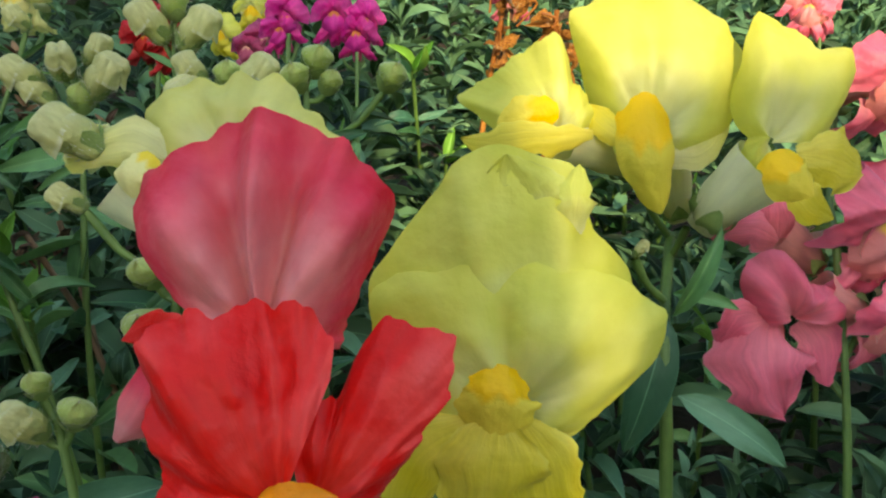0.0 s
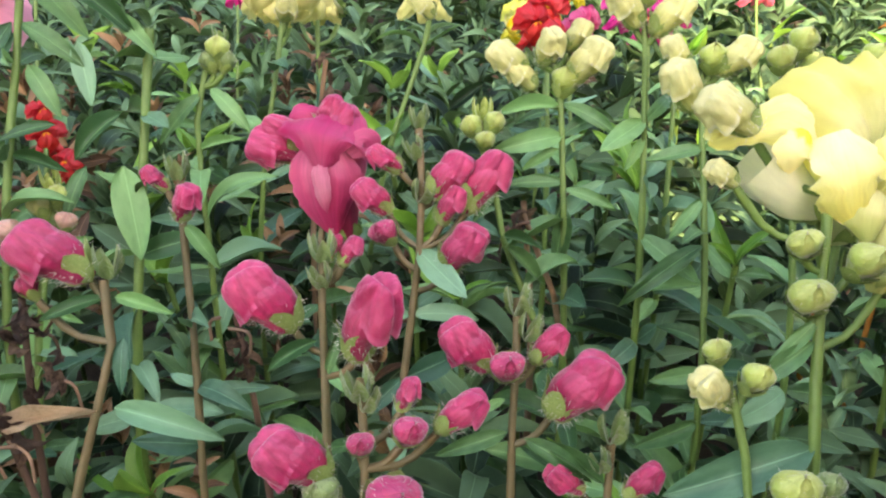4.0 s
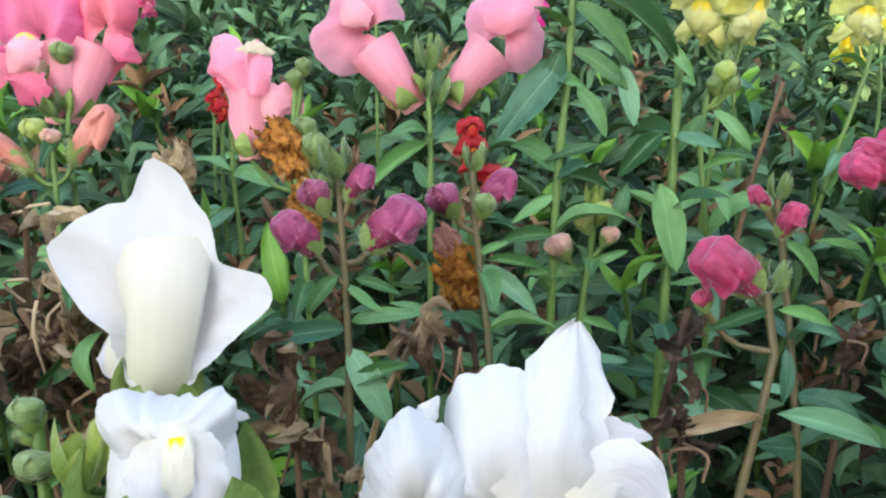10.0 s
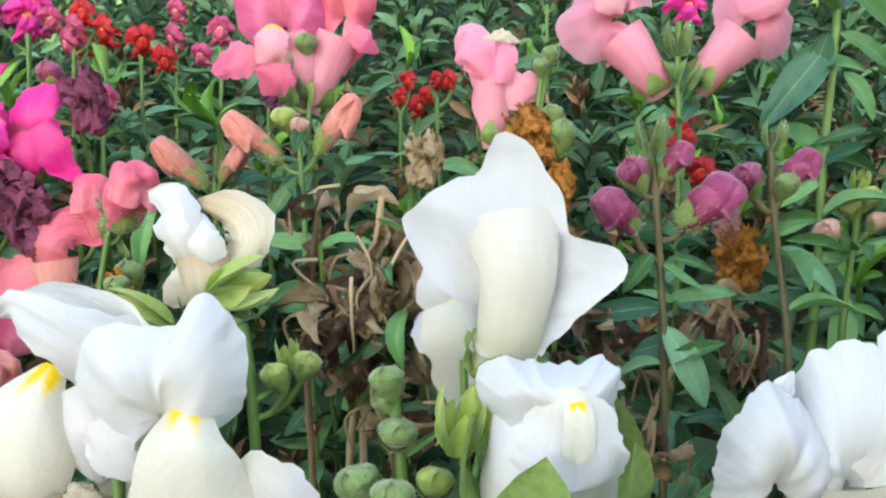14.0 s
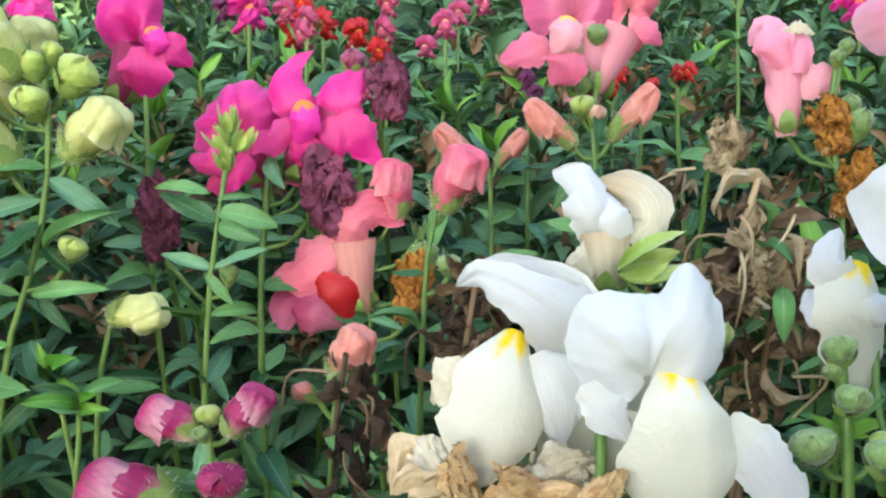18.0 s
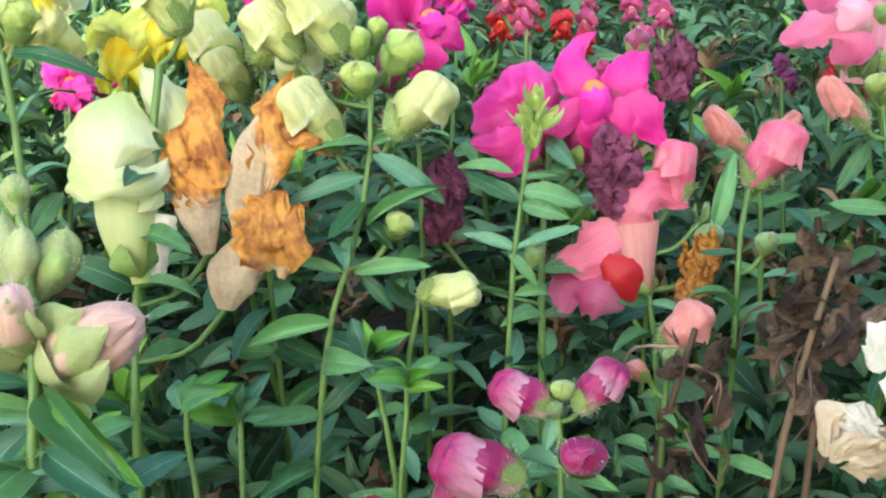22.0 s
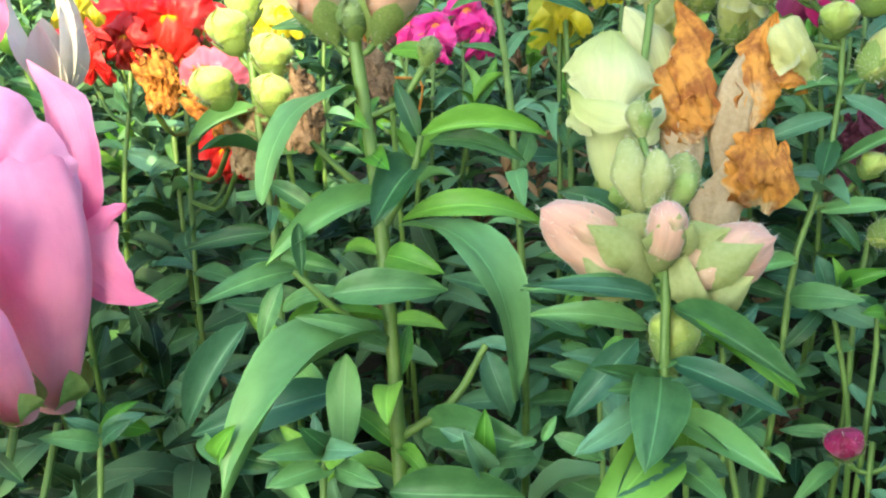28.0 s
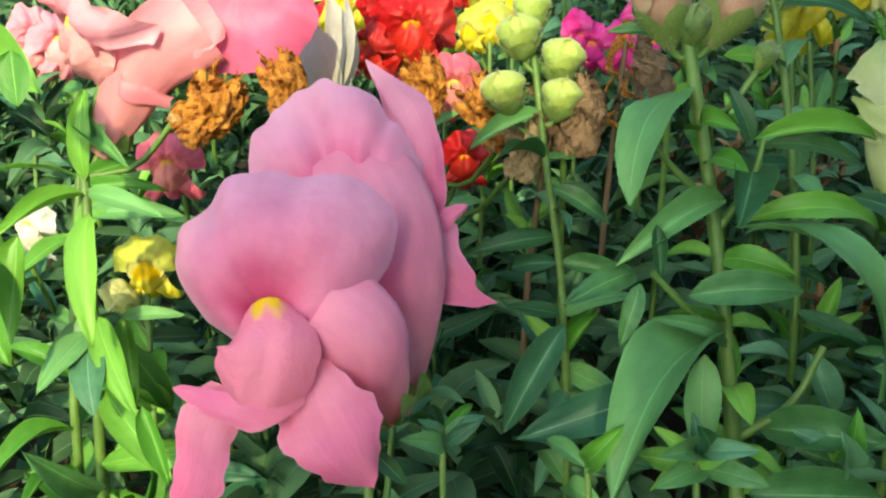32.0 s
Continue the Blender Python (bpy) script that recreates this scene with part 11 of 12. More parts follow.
S = [(-0.4580, 0.4149, 0.0000), (-0.4578, 0.4178, 0.2312), (-0.4574, 0.4340, 0.2665), (-0.4568, 0.4445, 0.2892)]
stalk(p, S, 0.0012)
flower(p, (-0.4566, 0.4480, 0.2968), -22.1251, -5.85637, 0.0130, "crimson", 1, 0)
flower(p, (-0.4581, 0.4430, 0.2859), -35.565, -3.61972, 0.0130, "crimson", 3, 0)
flower(p, (-0.4586, 0.4426, 0.2851), -38.8696, -3.36796, 0.0143, "crimson", 5, 0)
leaves_up(p, S, 10, 0.028, RNG, None, 0.34, 0.92, 0.31, 0.2)
p = plant("crimson snapdragon blooming far back", (-0.2715, 0.4420, 0))
S = [(-0.2715, 0.4420, 0.0000), (-0.2714, 0.4451, 0.2306), (-0.2711, 0.4625, 0.2684), (-0.2706, 0.4737, 0.2928)]
stalk(p, S, 0.0012)
flower(p, (-0.2704, 0.4775, 0.3009), 20.2706, 8.85216, 0.0116, "crimson", 2, 0)
flower(p, (-0.2623, 0.4769, 0.3002), 37.2223, 8.89635, 0.0111, "crimson", 1, 0)
leaves_up(p, S, 10, 0.028, RNG, None, 0.34, 0.92, 0.31, 0.2)
p = plant("dark magenta snapdragon with drooping flowers", (-0.4617, 0.3245, 0))
S = [(-0.4617, 0.3245, 0.0000), (-0.4622, 0.3268, 0.2248), (-0.4634, 0.3400, 0.2534), (-0.4629, 0.3485, 0.2718)]
stalk(p, S, 0.0012)
flower(p, (-0.4628, 0.3513, 0.2779), 32.3656, -0.311371, 0.0123, "crimson", 0, 0)
flower(p, (-0.4620, 0.3512, 0.2778), 29.4315, 11.555, 0.0122, "crimson", 5, 0)
leaves_up(p, S, 10, 0.028, RNG, None, 0.34, 0.92, 0.31, 0.2)
p = plant("scarlet snapdragon at the back of the bed", (-0.4917, 0.3996, 0))
S = [(-0.4917, 0.3996, 0.0000), (-0.4907, 0.4024, 0.2247), (-0.4878, 0.4184, 0.2601), (-0.4875, 0.4286, 0.2829)]
stalk(p, S, 0.0012)
flower(p, (-0.4875, 0.4321, 0.2905), -28.2266, -5.41009, 0.0167, "scarlet", 3, 0)
flower(p, (-0.4981, 0.4358, 0.2986), 11.2425, 18.5415, 0.0138, "scarlet", 5, 0)
flower(p, (-0.5014, 0.4305, 0.2869), -15.921, -1.80673, 0.0170, "scarlet", 3, 0)
leaves_up(p, S, 10, 0.028, RNG, None, 0.34, 0.92, 0.31, 0.2)
p = plant("dark purple snapdragon at the back of the bed", (-0.5279, 0.4032, 0))
S = [(-0.5279, 0.4032, 0.0000), (-0.5268, 0.4060, 0.2326), (-0.5238, 0.4220, 0.2680), (-0.5236, 0.4323, 0.2907)]
stalk(p, S, 0.0012)
flower(p, (-0.5235, 0.4357, 0.2983), -0.677305, 15.6381, 0.0131, "plum2", 2, 0)
flower(p, (-0.5231, 0.4403, 0.3084), 7.96834, -4.51822, 0.0136, "plum2", 0, 0)
flower(p, (-0.5356, 0.4356, 0.2980), 32.5553, -5.54591, 0.0141, "plum2", 2, 0)
leaves_up(p, S, 10, 0.028, RNG, None, 0.34, 0.92, 0.31, 0.2)
p = plant("red snapdragon low among the leaves", (-0.3267, 0.3338, 0))
S = [(-0.3267, 0.3338, 0.0000), (-0.3276, 0.3362, 0.2246), (-0.3301, 0.3499, 0.2550), (-0.3299, 0.3588, 0.2745)]
stalk(p, S, 0.0012)
flower(p, (-0.3299, 0.3617, 0.2810), 39.748, 6.75129, 0.0077, "scarlet", 4, 0)
flower(p, (-0.3252, 0.3617, 0.2811), -37.7069, 8.83999, 0.0087, "scarlet", 5, 0)
leaves_up(p, S, 10, 0.028, RNG, None, 0.34, 0.92, 0.31, 0.2)
p = plant("magenta snapdragon behind lime buds", (-0.6080, 0.3455, 0))
S = [(-0.6080, 0.3455, 0.0000), (-0.6069, 0.3479, 0.2495), (-0.6036, 0.3616, 0.2799), (-0.6034, 0.3705, 0.2994)]
stalk(p, S, 0.0012)
flower(p, (-0.6033, 0.3734, 0.3059), -3.19892, 14.492, 0.0228, "magenta", 5, 0)
flower(p, (-0.6035, 0.3711, 0.3008), -32.3399, -1.95177, 0.0231, "magenta", 0, 0)
leaves_up(p, S, 10, 0.028, RNG, None, 0.34, 0.92, 0.31, 0.2)
p = plant("wilting crimson snapdragon among leaves", (-0.4332, 0.3804, 0))
S = [(-0.4332, 0.3804, 0.0000), (-0.4318, 0.3831, 0.2308), (-0.4278, 0.3983, 0.2645), (-0.4275, 0.4081, 0.2862)]
stalk(p, S, 0.0012)
flower(p, (-0.4275, 0.4114, 0.2934), 6.86267, 14.3712, 0.0143, "crimson", 0, 0)
flower(p, (-0.4366, 0.4070, 0.2837), -12.5961, -8.40306, 0.0117, "crimson", 2, 0)
leaves_up(p, S, 10, 0.028, RNG, None, 0.34, 0.92, 0.31, 0.2)
p = plant("nearly black snapdragon blooms, shrivelled", (-0.3954, 0.3144, 0))
S = [(-0.3954, 0.3144, 0.0000), (-0.3954, 0.3166, 0.2296), (-0.3952, 0.3296, 0.2583), (-0.3950, 0.3379, 0.2767)]
stalk(p, S, 0.0012)
flower(p, (-0.3950, 0.3407, 0.2829), 11.3629, 1.95507, 0.0092, "plum2", 5, 0)
flower(p, (-0.3916, 0.3384, 0.2778), 22.5238, 18.8733, 0.0092, "plum2", 2, 0)
leaves_up(p, S, 10, 0.028, RNG, None, 0.34, 0.92, 0.31, 0.2)
p = plant("scarlet snapdragon at the back of the bed", (-0.4684, 0.4010, 0))
S = [(-0.4684, 0.4010, 0.0000), (-0.4691, 0.4036, 0.2198), (-0.4712, 0.4191, 0.2555), (-0.4711, 0.4290, 0.2784)]
stalk(p, S, 0.0012)
flower(p, (-0.4711, 0.4324, 0.2860), 32.8779, -1.6695, 0.0161, "scarlet", 1, 0)
flower(p, (-0.4603, 0.4292, 0.2772), 9.18588, -9.25634, 0.0141, "scarlet", 5, 0)
leaves_up(p, S, 10, 0.028, RNG, None, 0.34, 0.92, 0.31, 0.2)
p = plant("magenta snapdragon among the stalks", (-0.6836, 0.3235, 0))
S = [(-0.6836, 0.3235, 0.0000), (-0.6836, 0.3258, 0.2218), (-0.6836, 0.3391, 0.2524), (-0.6835, 0.3477, 0.2720)]
stalk(p, S, 0.0012)
flower(p, (-0.6835, 0.3505, 0.2785), 30.536, 16.7425, 0.0200, "magenta", 2, 0)
flower(p, (-0.6814, 0.3486, 0.2739), -32.8343, 12.0428, 0.0179, "magenta", 2, 0)
leaves_up(p, S, 10, 0.028, RNG, None, 0.34, 0.92, 0.31, 0.2)
p = plant("sunlit yellow snapdragon at the back", (-0.7305, 0.3278, 0))
S = [(-0.7305, 0.3278, 0.0000), (-0.7307, 0.3301, 0.2383), (-0.7311, 0.3434, 0.2688), (-0.7310, 0.3519, 0.2884)]
stalk(p, S, 0.0012)
flower(p, (-0.7310, 0.3548, 0.2950), 20.2706, 8.85216, 0.0192, "yellow", 2, 0)
flower(p, (-0.7227, 0.3549, 0.2941), 37.2223, 8.89635, 0.0184, "yellow", 1, 0)
flower(p, (-0.7429, 0.3572, 0.3023), -23.8731, 11.9733, 0.0208, "yellow", 1, 0)
leaves_up(p, S, 10, 0.028, RNG, None, 0.34, 0.92, 0.31, 0.2)
p = plant("magenta snapdragon at the back of the bed", (-0.5271, 0.4025, 0))
S = [(-0.5271, 0.4025, 0.0000), (-0.5263, 0.4052, 0.2314), (-0.5239, 0.4208, 0.2670), (-0.5238, 0.4308, 0.2899)]
stalk(p, S, 0.0012)
flower(p, (-0.5238, 0.4341, 0.2975), 29.0915, -0.023421, 0.0231, "magenta", 3, 0)
flower(p, (-0.5217, 0.4367, 0.3030), 10.6585, 12.396, 0.0194, "magenta", 5, 0)
leaves_up(p, S, 10, 0.028, RNG, None, 0.34, 0.92, 0.31, 0.2)
p = plant("sunlit scarlet snapdragon with yellow throats", (-0.8002, 0.2809, 0))
S = [(-0.8002, 0.2809, 0.0000), (-0.7996, 0.2833, 0.2378), (-0.7980, 0.2970, 0.2661), (-0.7984, 0.3056, 0.2844)]
stalk(p, S, 0.0012)
flower(p, (-0.7986, 0.3085, 0.2905), 33.0338, -6.62262, 0.0291, "scarlet", 3, 0)
flower(p, (-0.8132, 0.3044, 0.2867), -25.1217, 17.5716, 0.0269, "scarlet", 0, 0)
flower(p, (-0.8163, 0.3015, 0.2815), 26.6642, 13.8444, 0.0270, "scarlet", 1, 0)
leaves_up(p, S, 10, 0.028, RNG, None, 0.34, 0.92, 0.31, 0.2)
p = plant("magenta snapdragon behind the leaves", (-0.7029, 0.3501, 0))
S = [(-0.7029, 0.3501, 0.0000), (-0.7020, 0.3529, 0.2123), (-0.6996, 0.3691, 0.2457), (-0.7001, 0.3793, 0.2672)]
stalk(p, S, 0.0012)
flower(p, (-0.7002, 0.3827, 0.2744), 36.7153, 9.51454, 0.0211, "magenta", 1, 0)
flower(p, (-0.6930, 0.3818, 0.2703), -24.8357, -0.277795, 0.0236, "magenta", 4, 0)
flower(p, (-0.7019, 0.3839, 0.2774), -40.5322, 12.1993, 0.0203, "magenta", 4, 0)
leaves_up(p, S, 10, 0.028, RNG, None, 0.34, 0.92, 0.31, 0.2)
p = plant("sunlit scarlet snapdragon with yellow throats", (-0.7763, 0.2797, 0))
S = [(-0.7763, 0.2797, 0.0000), (-0.7773, 0.2819, 0.2432), (-0.7803, 0.2947, 0.2709), (-0.7806, 0.3030, 0.2887)]
stalk(p, S, 0.0012)
flower(p, (-0.7807, 0.3058, 0.2946), -1.66693, 0.286471, 0.0246, "scarlet", 4, 0)
flower(p, (-0.7652, 0.3031, 0.2851), 14.7992, 11.3192, 0.0284, "scarlet", 0, 0)
flower(p, (-0.7830, 0.3065, 0.2967), 0.80886, -1.10993, 0.0262, "scarlet", 4, 0)
leaves_up(p, S, 10, 0.028, RNG, None, 0.34, 0.92, 0.31, 0.2)
p = plant("magenta snapdragon behind the leaves", (-0.6700, 0.3570, 0))
S = [(-0.6700, 0.3570, 0.0000), (-0.6709, 0.3597, 0.2168), (-0.6734, 0.3753, 0.2504), (-0.6738, 0.3854, 0.2719)]
stalk(p, S, 0.0012)
flower(p, (-0.6739, 0.3888, 0.2791), 37.8469, -2.231, 0.0223, "magenta", 4, 0)
flower(p, (-0.6667, 0.3852, 0.2697), 31.6999, 9.36224, 0.0230, "magenta", 3, 0)
leaves_up(p, S, 10, 0.028, RNG, None, 0.34, 0.92, 0.31, 0.2)
p = plant("yellow snapdragon behind a stalk", (-0.6304, 0.2662, 0))
S = [(-0.6304, 0.2662, 0.0000), (-0.6307, 0.2683, 0.2488), (-0.6314, 0.2801, 0.2740), (-0.6317, 0.2877, 0.2901)]
stalk(p, S, 0.0012)
flower(p, (-0.6318, 0.2902, 0.2955), 19.1945, -6.97484, 0.0246, "yellow", 1, 0)
leaves_up(p, S, 10, 0.028, RNG, None, 0.34, 0.92, 0.31, 0.2)
p = plant("sunlit yellow snapdragon at the back", (-0.7419, 0.2928, 0))
S = [(-0.7419, 0.2928, 0.0000), (-0.7414, 0.2951, 0.2389), (-0.7398, 0.3088, 0.2673), (-0.7402, 0.3174, 0.2856)]
stalk(p, S, 0.0012)
flower(p, (-0.7403, 0.3202, 0.2917), 5.71829, 19.6336, 0.0200, "yellow", 2, 0)
flower(p, (-0.7480, 0.3177, 0.2883), -21.5779, 3.95789, 0.0175, "yellow", 0, 0)
leaves_up(p, S, 10, 0.028, RNG, None, 0.34, 0.92, 0.31, 0.2)
p = plant("scarlet snapdragon at the back of the bed", (-0.7603, 0.3506, 0))
S = [(-0.7603, 0.3506, 0.0000), (-0.7613, 0.3532, 0.2258), (-0.7642, 0.3681, 0.2596), (-0.7646, 0.3778, 0.2814)]
stalk(p, S, 0.0012)
flower(p, (-0.7648, 0.3810, 0.2886), 15.1692, 18.6597, 0.0234, "scarlet", 0, 0)
flower(p, (-0.7519, 0.3856, 0.2964), -39.1801, -3.53459, 0.0207, "scarlet", 0, 0)
leaves_up(p, S, 10, 0.028, RNG, None, 0.34, 0.92, 0.31, 0.2)
p = plant("pale pink snapdragon in the sun", (-0.9516, 0.3304, 0))
S = [(-0.9516, 0.3304, 0.0000), (-0.9521, 0.3330, 0.2164), (-0.9538, 0.3480, 0.2502), (-0.9542, 0.3577, 0.2720)]
stalk(p, S, 0.0012)
flower(p, (-0.9543, 0.3609, 0.2792), 29.8439, -3.58714, 0.0281, "pink", 5, 0)
flower(p, (-0.9425, 0.3600, 0.2750), 39.4612, 12.766, 0.0317, "pink", 0, 0)
flower(p, (-0.9545, 0.3579, 0.2725), -2.25376, 9.0876, 0.0251, "pink", 1, 0)
leaves_up(p, S, 10, 0.028, RNG, None, 0.34, 0.92, 0.31, 0.2)

# ---- leafy shoots between the flowers ----
def canopy(x, y):
    """How high the leaves stand: lower at the front edge and where the bed is thin."""
    h = float(np.interp(y, [-0.3, 0.02, 0.09, 0.135, 0.17, 0.21, 0.26, 0.33, 0.42, 0.6, 2.0], [0.14, 0.13, 0.14, 0.185, 0.2, 0.215, 0.235, 0.25, 0.26, 0.265, 0.27]))
    thin_spots = 0.42 * math.exp(-(((x + 0.5) / 0.1) ** 2) - ((y - 0.21) / 0.09) ** 2) + 0.16 * math.exp(-(((x + 0.34) / 0.05) ** 2) - ((y - 0.2) / 0.06) ** 2)
    return h * (1 - thin_spots)


def shoot(rng, height, label):
    """A leafy shoot with no flower: a stem with pairs of narrow leaves and a tuft at its tip."""
    e = plant(label, (0, 0, 0), "plant", "leafy_shoot", "leafy shoots in the bed")
    pts = [(0, 0, 0), (rng.uniform(-0.01, 0.01), rng.uniform(-0.01, 0.01), height * 0.5), (rng.uniform(-0.02, 0.02), rng.uniform(-0.02, 0.02), height)]
    rod("stem", pts, 0.002, 0.001, STEM, e, 8, 6)
    leaves_up(e, pts, 9, 0.031, rng, None, 0.42, 0.97, 0.3, 0.25)
    for k in range(4):
        q = rng.uniform(0, 6.3)
        o = Vector(pts[-1])
        leaf(e, o, o + Vector((math.cos(q), math.sin(q), rng.uniform(0.5, 1.6))) * rng.uniform(0.009, 0.018), 0.3, 1, 0, LEAF_FRESH)
    return e


rs = np.random.default_rng(21)
SHOOTS = [shoot(rs, h, "leafy green snapdragon shoot without flowers") for h in (0.2, 0.2, 0.21, 0.22, 0.2, 0.21)]
free = [True] * len(SHOOTS)
cells = [(x, y) for x in np.arange(-1.0, 0.3, 0.064) for y in np.arange(0.17, 0.53, 0.054)]
for x, y in cells:
    x, y = x + rs.uniform(-0.03, 0.03), y + rs.uniform(-0.025, 0.025)
    k = int(rs.integers(0, len(SHOOTS)))
    h = canopy(x, y) * rs.uniform(0.8, 1.06)
    m = Matrix.Translation((x, y, h - 0.208)) @ Matrix.Rotation(rs.uniform(0, 6.3), 4, 'Z')
    if free[k]:
        SHOOTS[k].matrix_basis, free[k] = m, False
    else:
        copy_thing(SHOOTS[k], m)

# the rest of the foliage, past counting, as one mass of real leaves: tips of shoots with crossed pairs of leaves
def foliage(name, label, spots, rng, mat):
    V, F, UV = [], [], []
    base = [leaf_points(a, f, 1.0, 300 + 10 * i + j, 7, 5) for i, a in enumerate(ARCHES) for j, f in enumerate((0.35, 0.6, 0.15))]
    nu, nv = base[0].shape[:2]
    quad = np.array([(i * nv + j, i * nv + j + 1, (i + 1) * nv + j + 1, (i + 1) * nv + j) for i in range(nu - 1) for j in range(nv - 1)])
    uvq = np.array([[(a / (nu - 1), b / (nv - 1)) for a, b in ((i, j), (i, j + 1), (i + 1, j + 1), (i + 1, j))] for i in range(nu - 1) for j in range(nv - 1)])
    count = 0
    for x, y, top, size, nodes in spots:
        lean = rng.uniform(-0.25, 0.25, 2)
        az, z = rng.uniform(0, 6.3), top
        for k in range(nodes):
            s = min(1.0, (k + 0.6) / 5)
            z -= size * rng.uniform(0.14, 0.34) * (0.4 + s)
            if z < 0.02:
                break
            az += math.pi / 2 + rng.uniform(-0.35, 0.35)
            for side in (0, math.pi):
                q = az + side + rng.uniform(-0.3, 0.3)
                el = 1.15 - 1.0 * s + rng.uniform(-0.35, 0.3)
                ln = size * (0.35 + 0.65 * s) * rng.uniform(0.75, 1.2)
                a = np.array([x + lean[0] * (z - top), y + lean[1] * (z - top), z])
                b = a + ln * np.array([math.cos(q) * math.cos(el), math.sin(q) * math.cos(el), math.sin(el)])
                m = np.array(leaf_pose(a, b, rng.uniform(0.26, 0.38), rng.uniform(-25, 25), (rng.uniform(-0.3, 0.3), rng.uniform(-0.5, 0.1), 0.9)))
                p = base[int(rng.integers(0, len(base)))].reshape(-1, 3)
                V.append(p @ m[:3, :3].T + m[:3, 3])
                F.append(quad + count)
                UV.append(uvq)
                count += len(p)
    V, F, UV = np.concatenate(V), np.concatenate(F), np.concatenate(UV)
    me = bpy.data.meshes.new(name)
    me.from_pydata(V.tolist(), [], F.tolist())
    me.uv_layers.new(name="UVMap").data.foreach_set("uv", UV.ravel())
    me.polygons.foreach_set("use_smooth", [True] * len(F))
    me.materials.append(mat)
    return tagged(new(name, me), label, "foliage", kind="stuff")


rf = np.random.default_rng(5)
spots = []
for x in np.arange(-1.15, 0.45, 0.027):
    for y in np.arange(0.135, 0.75, 0.03):
        a, b = x + rf.uniform(-0.014, 0.014), y + rf.uniform(-0.014, 0.014)
        spots.append((a, b, canopy(a, b) * rf.uniform(0.68, 1.04), 0.026 + 0.012 * rf.uniform(), 7))
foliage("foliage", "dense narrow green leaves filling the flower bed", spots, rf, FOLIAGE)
spots = []
for x in np.arange(-2.0, 1.3, 0.06):
    for y in np.arange(0.75, 2.3, 0.06):
        a, b = x + rf.uniform(-0.03, 0.03), y + rf.uniform(-0.03, 0.03)
        spots.append((a, b, canopy(a, b) * rf.uniform(0.8, 1.1), 0.055, 6))
# the sides, and unseen front rows added to keep low light out
for x in np.arange(-2.0, 1.3, 0.06):
    for y in np.arange(-0.35, 0.75, 0.06):
        a, b = x + rf.uniform(-0.03, 0.03), y + rf.uniform(-0.03, 0.03)
        if a < -1.15 or a > 0.45 or b < 0.13:
            spots.append((a, b, canopy(a, b) * rf.uniform(0.7, 1.0), 0.05, 5))
foliage("foliage", "green leaves round the bed, with unseen front rows added to block light", spots, rf, FOLIAGE)

dry_spots = []
for k in range(260):
    a, b = rf.uniform(-0.66, -0.1), rf.uniform(0.19, 0.5)
    dry_spots.append((a, b, canopy(a, b) * rf.uniform(0.75, 1.06), rf.uniform(0.012, 0.024), int(rf.integers(2, 5))))
foliage("dry_leaves", "dry brown leaves caught among the green ones", dry_spots, rf, DRYLEAF)

# leafy shoot close to the end of the walk
p = plant("leafy snapdragon shoot with sunlit yellow-green leaves", (-0.8367, 0.1450, 0))
stalk(p, [(-0.8378, 0.1136, 0.0000), (-0.8311, 0.1332, 0.2014), (-0.8299, 0.1420, 0.2453), (-0.8323, 0.1559, 0.2769), (-0.8376, 0.1701, 0.2974)], 0.0016)
leaf(p, (-0.8326, 0.1558, 0.2769), (-0.8456, 0.1366, 0.2732), 0.2, 1, 0, LEAF_FRESH)
leaf(p, (-0.8319, 0.1562, 0.2775), (-0.8113, 0.1505, 0.2732), 0.24, 1, 0, LEAF)
leaf(p, (-0.8326, 0.1572, 0.2800), (-0.8306, 0.1614, 0.3012), 0.28, 1, 0, LEAF_FRESH)
leaf(p, (-0.8290, 0.1495, 0.2744), (-0.8205, 0.1245, 0.2536), 0.24, 1, 0, LEAF_FRESH)
leaf(p, (-0.8299, 0.1425, 0.2466), (-0.8353, 0.1233, 0.2415), 0.4, 1, 0, LEAF)
leaf(p, (-0.8287, 0.1443, 0.2502), (-0.8127, 0.1229, 0.2363), 0.26, 1, 0, LEAF_FRESH)
leaf(p, (-0.8281, 0.1372, 0.2466), (-0.8223, 0.1223, 0.2367), 0.5, 1, 0, LEAF_BLUE)
leaf(p, (-0.8293, 0.1413, 0.2314), (-0.8084, 0.1258, 0.2173), 0.3, 1, 0, LEAF_FRESH)
leaf(p, (-0.8512, 0.1354, 0.2715), (-0.8352, 0.1173, 0.2526), 0.42, 1, 0, LEAF_FRESH)
leaf(p, (-0.8571, 0.1635, 0.3110), (-0.8361, 0.1507, 0.3028), 0.6, 1, 0, LEAF_FRESH)
leaf(p, (-0.8255, 0.1489, 0.2478), (-0.8096, 0.1502, 0.2476), 0.25, 1, 0, LEAF)
leaf(p, (-0.8382, 0.1681, 0.2930), (-0.8197, 0.1546, 0.2839), 0.2, 1, 0, LEAF)
leaf(p, (-0.8302, 0.1310, 0.2086), (-0.8378, 0.1180, 0.2300), 0.3, 1, 0, LEAF)
leaf(p, (-0.8297, 0.1339, 0.2149), (-0.7934, 0.1296, 0.2232), 0.2, 1, 0, LEAF_FRESH)

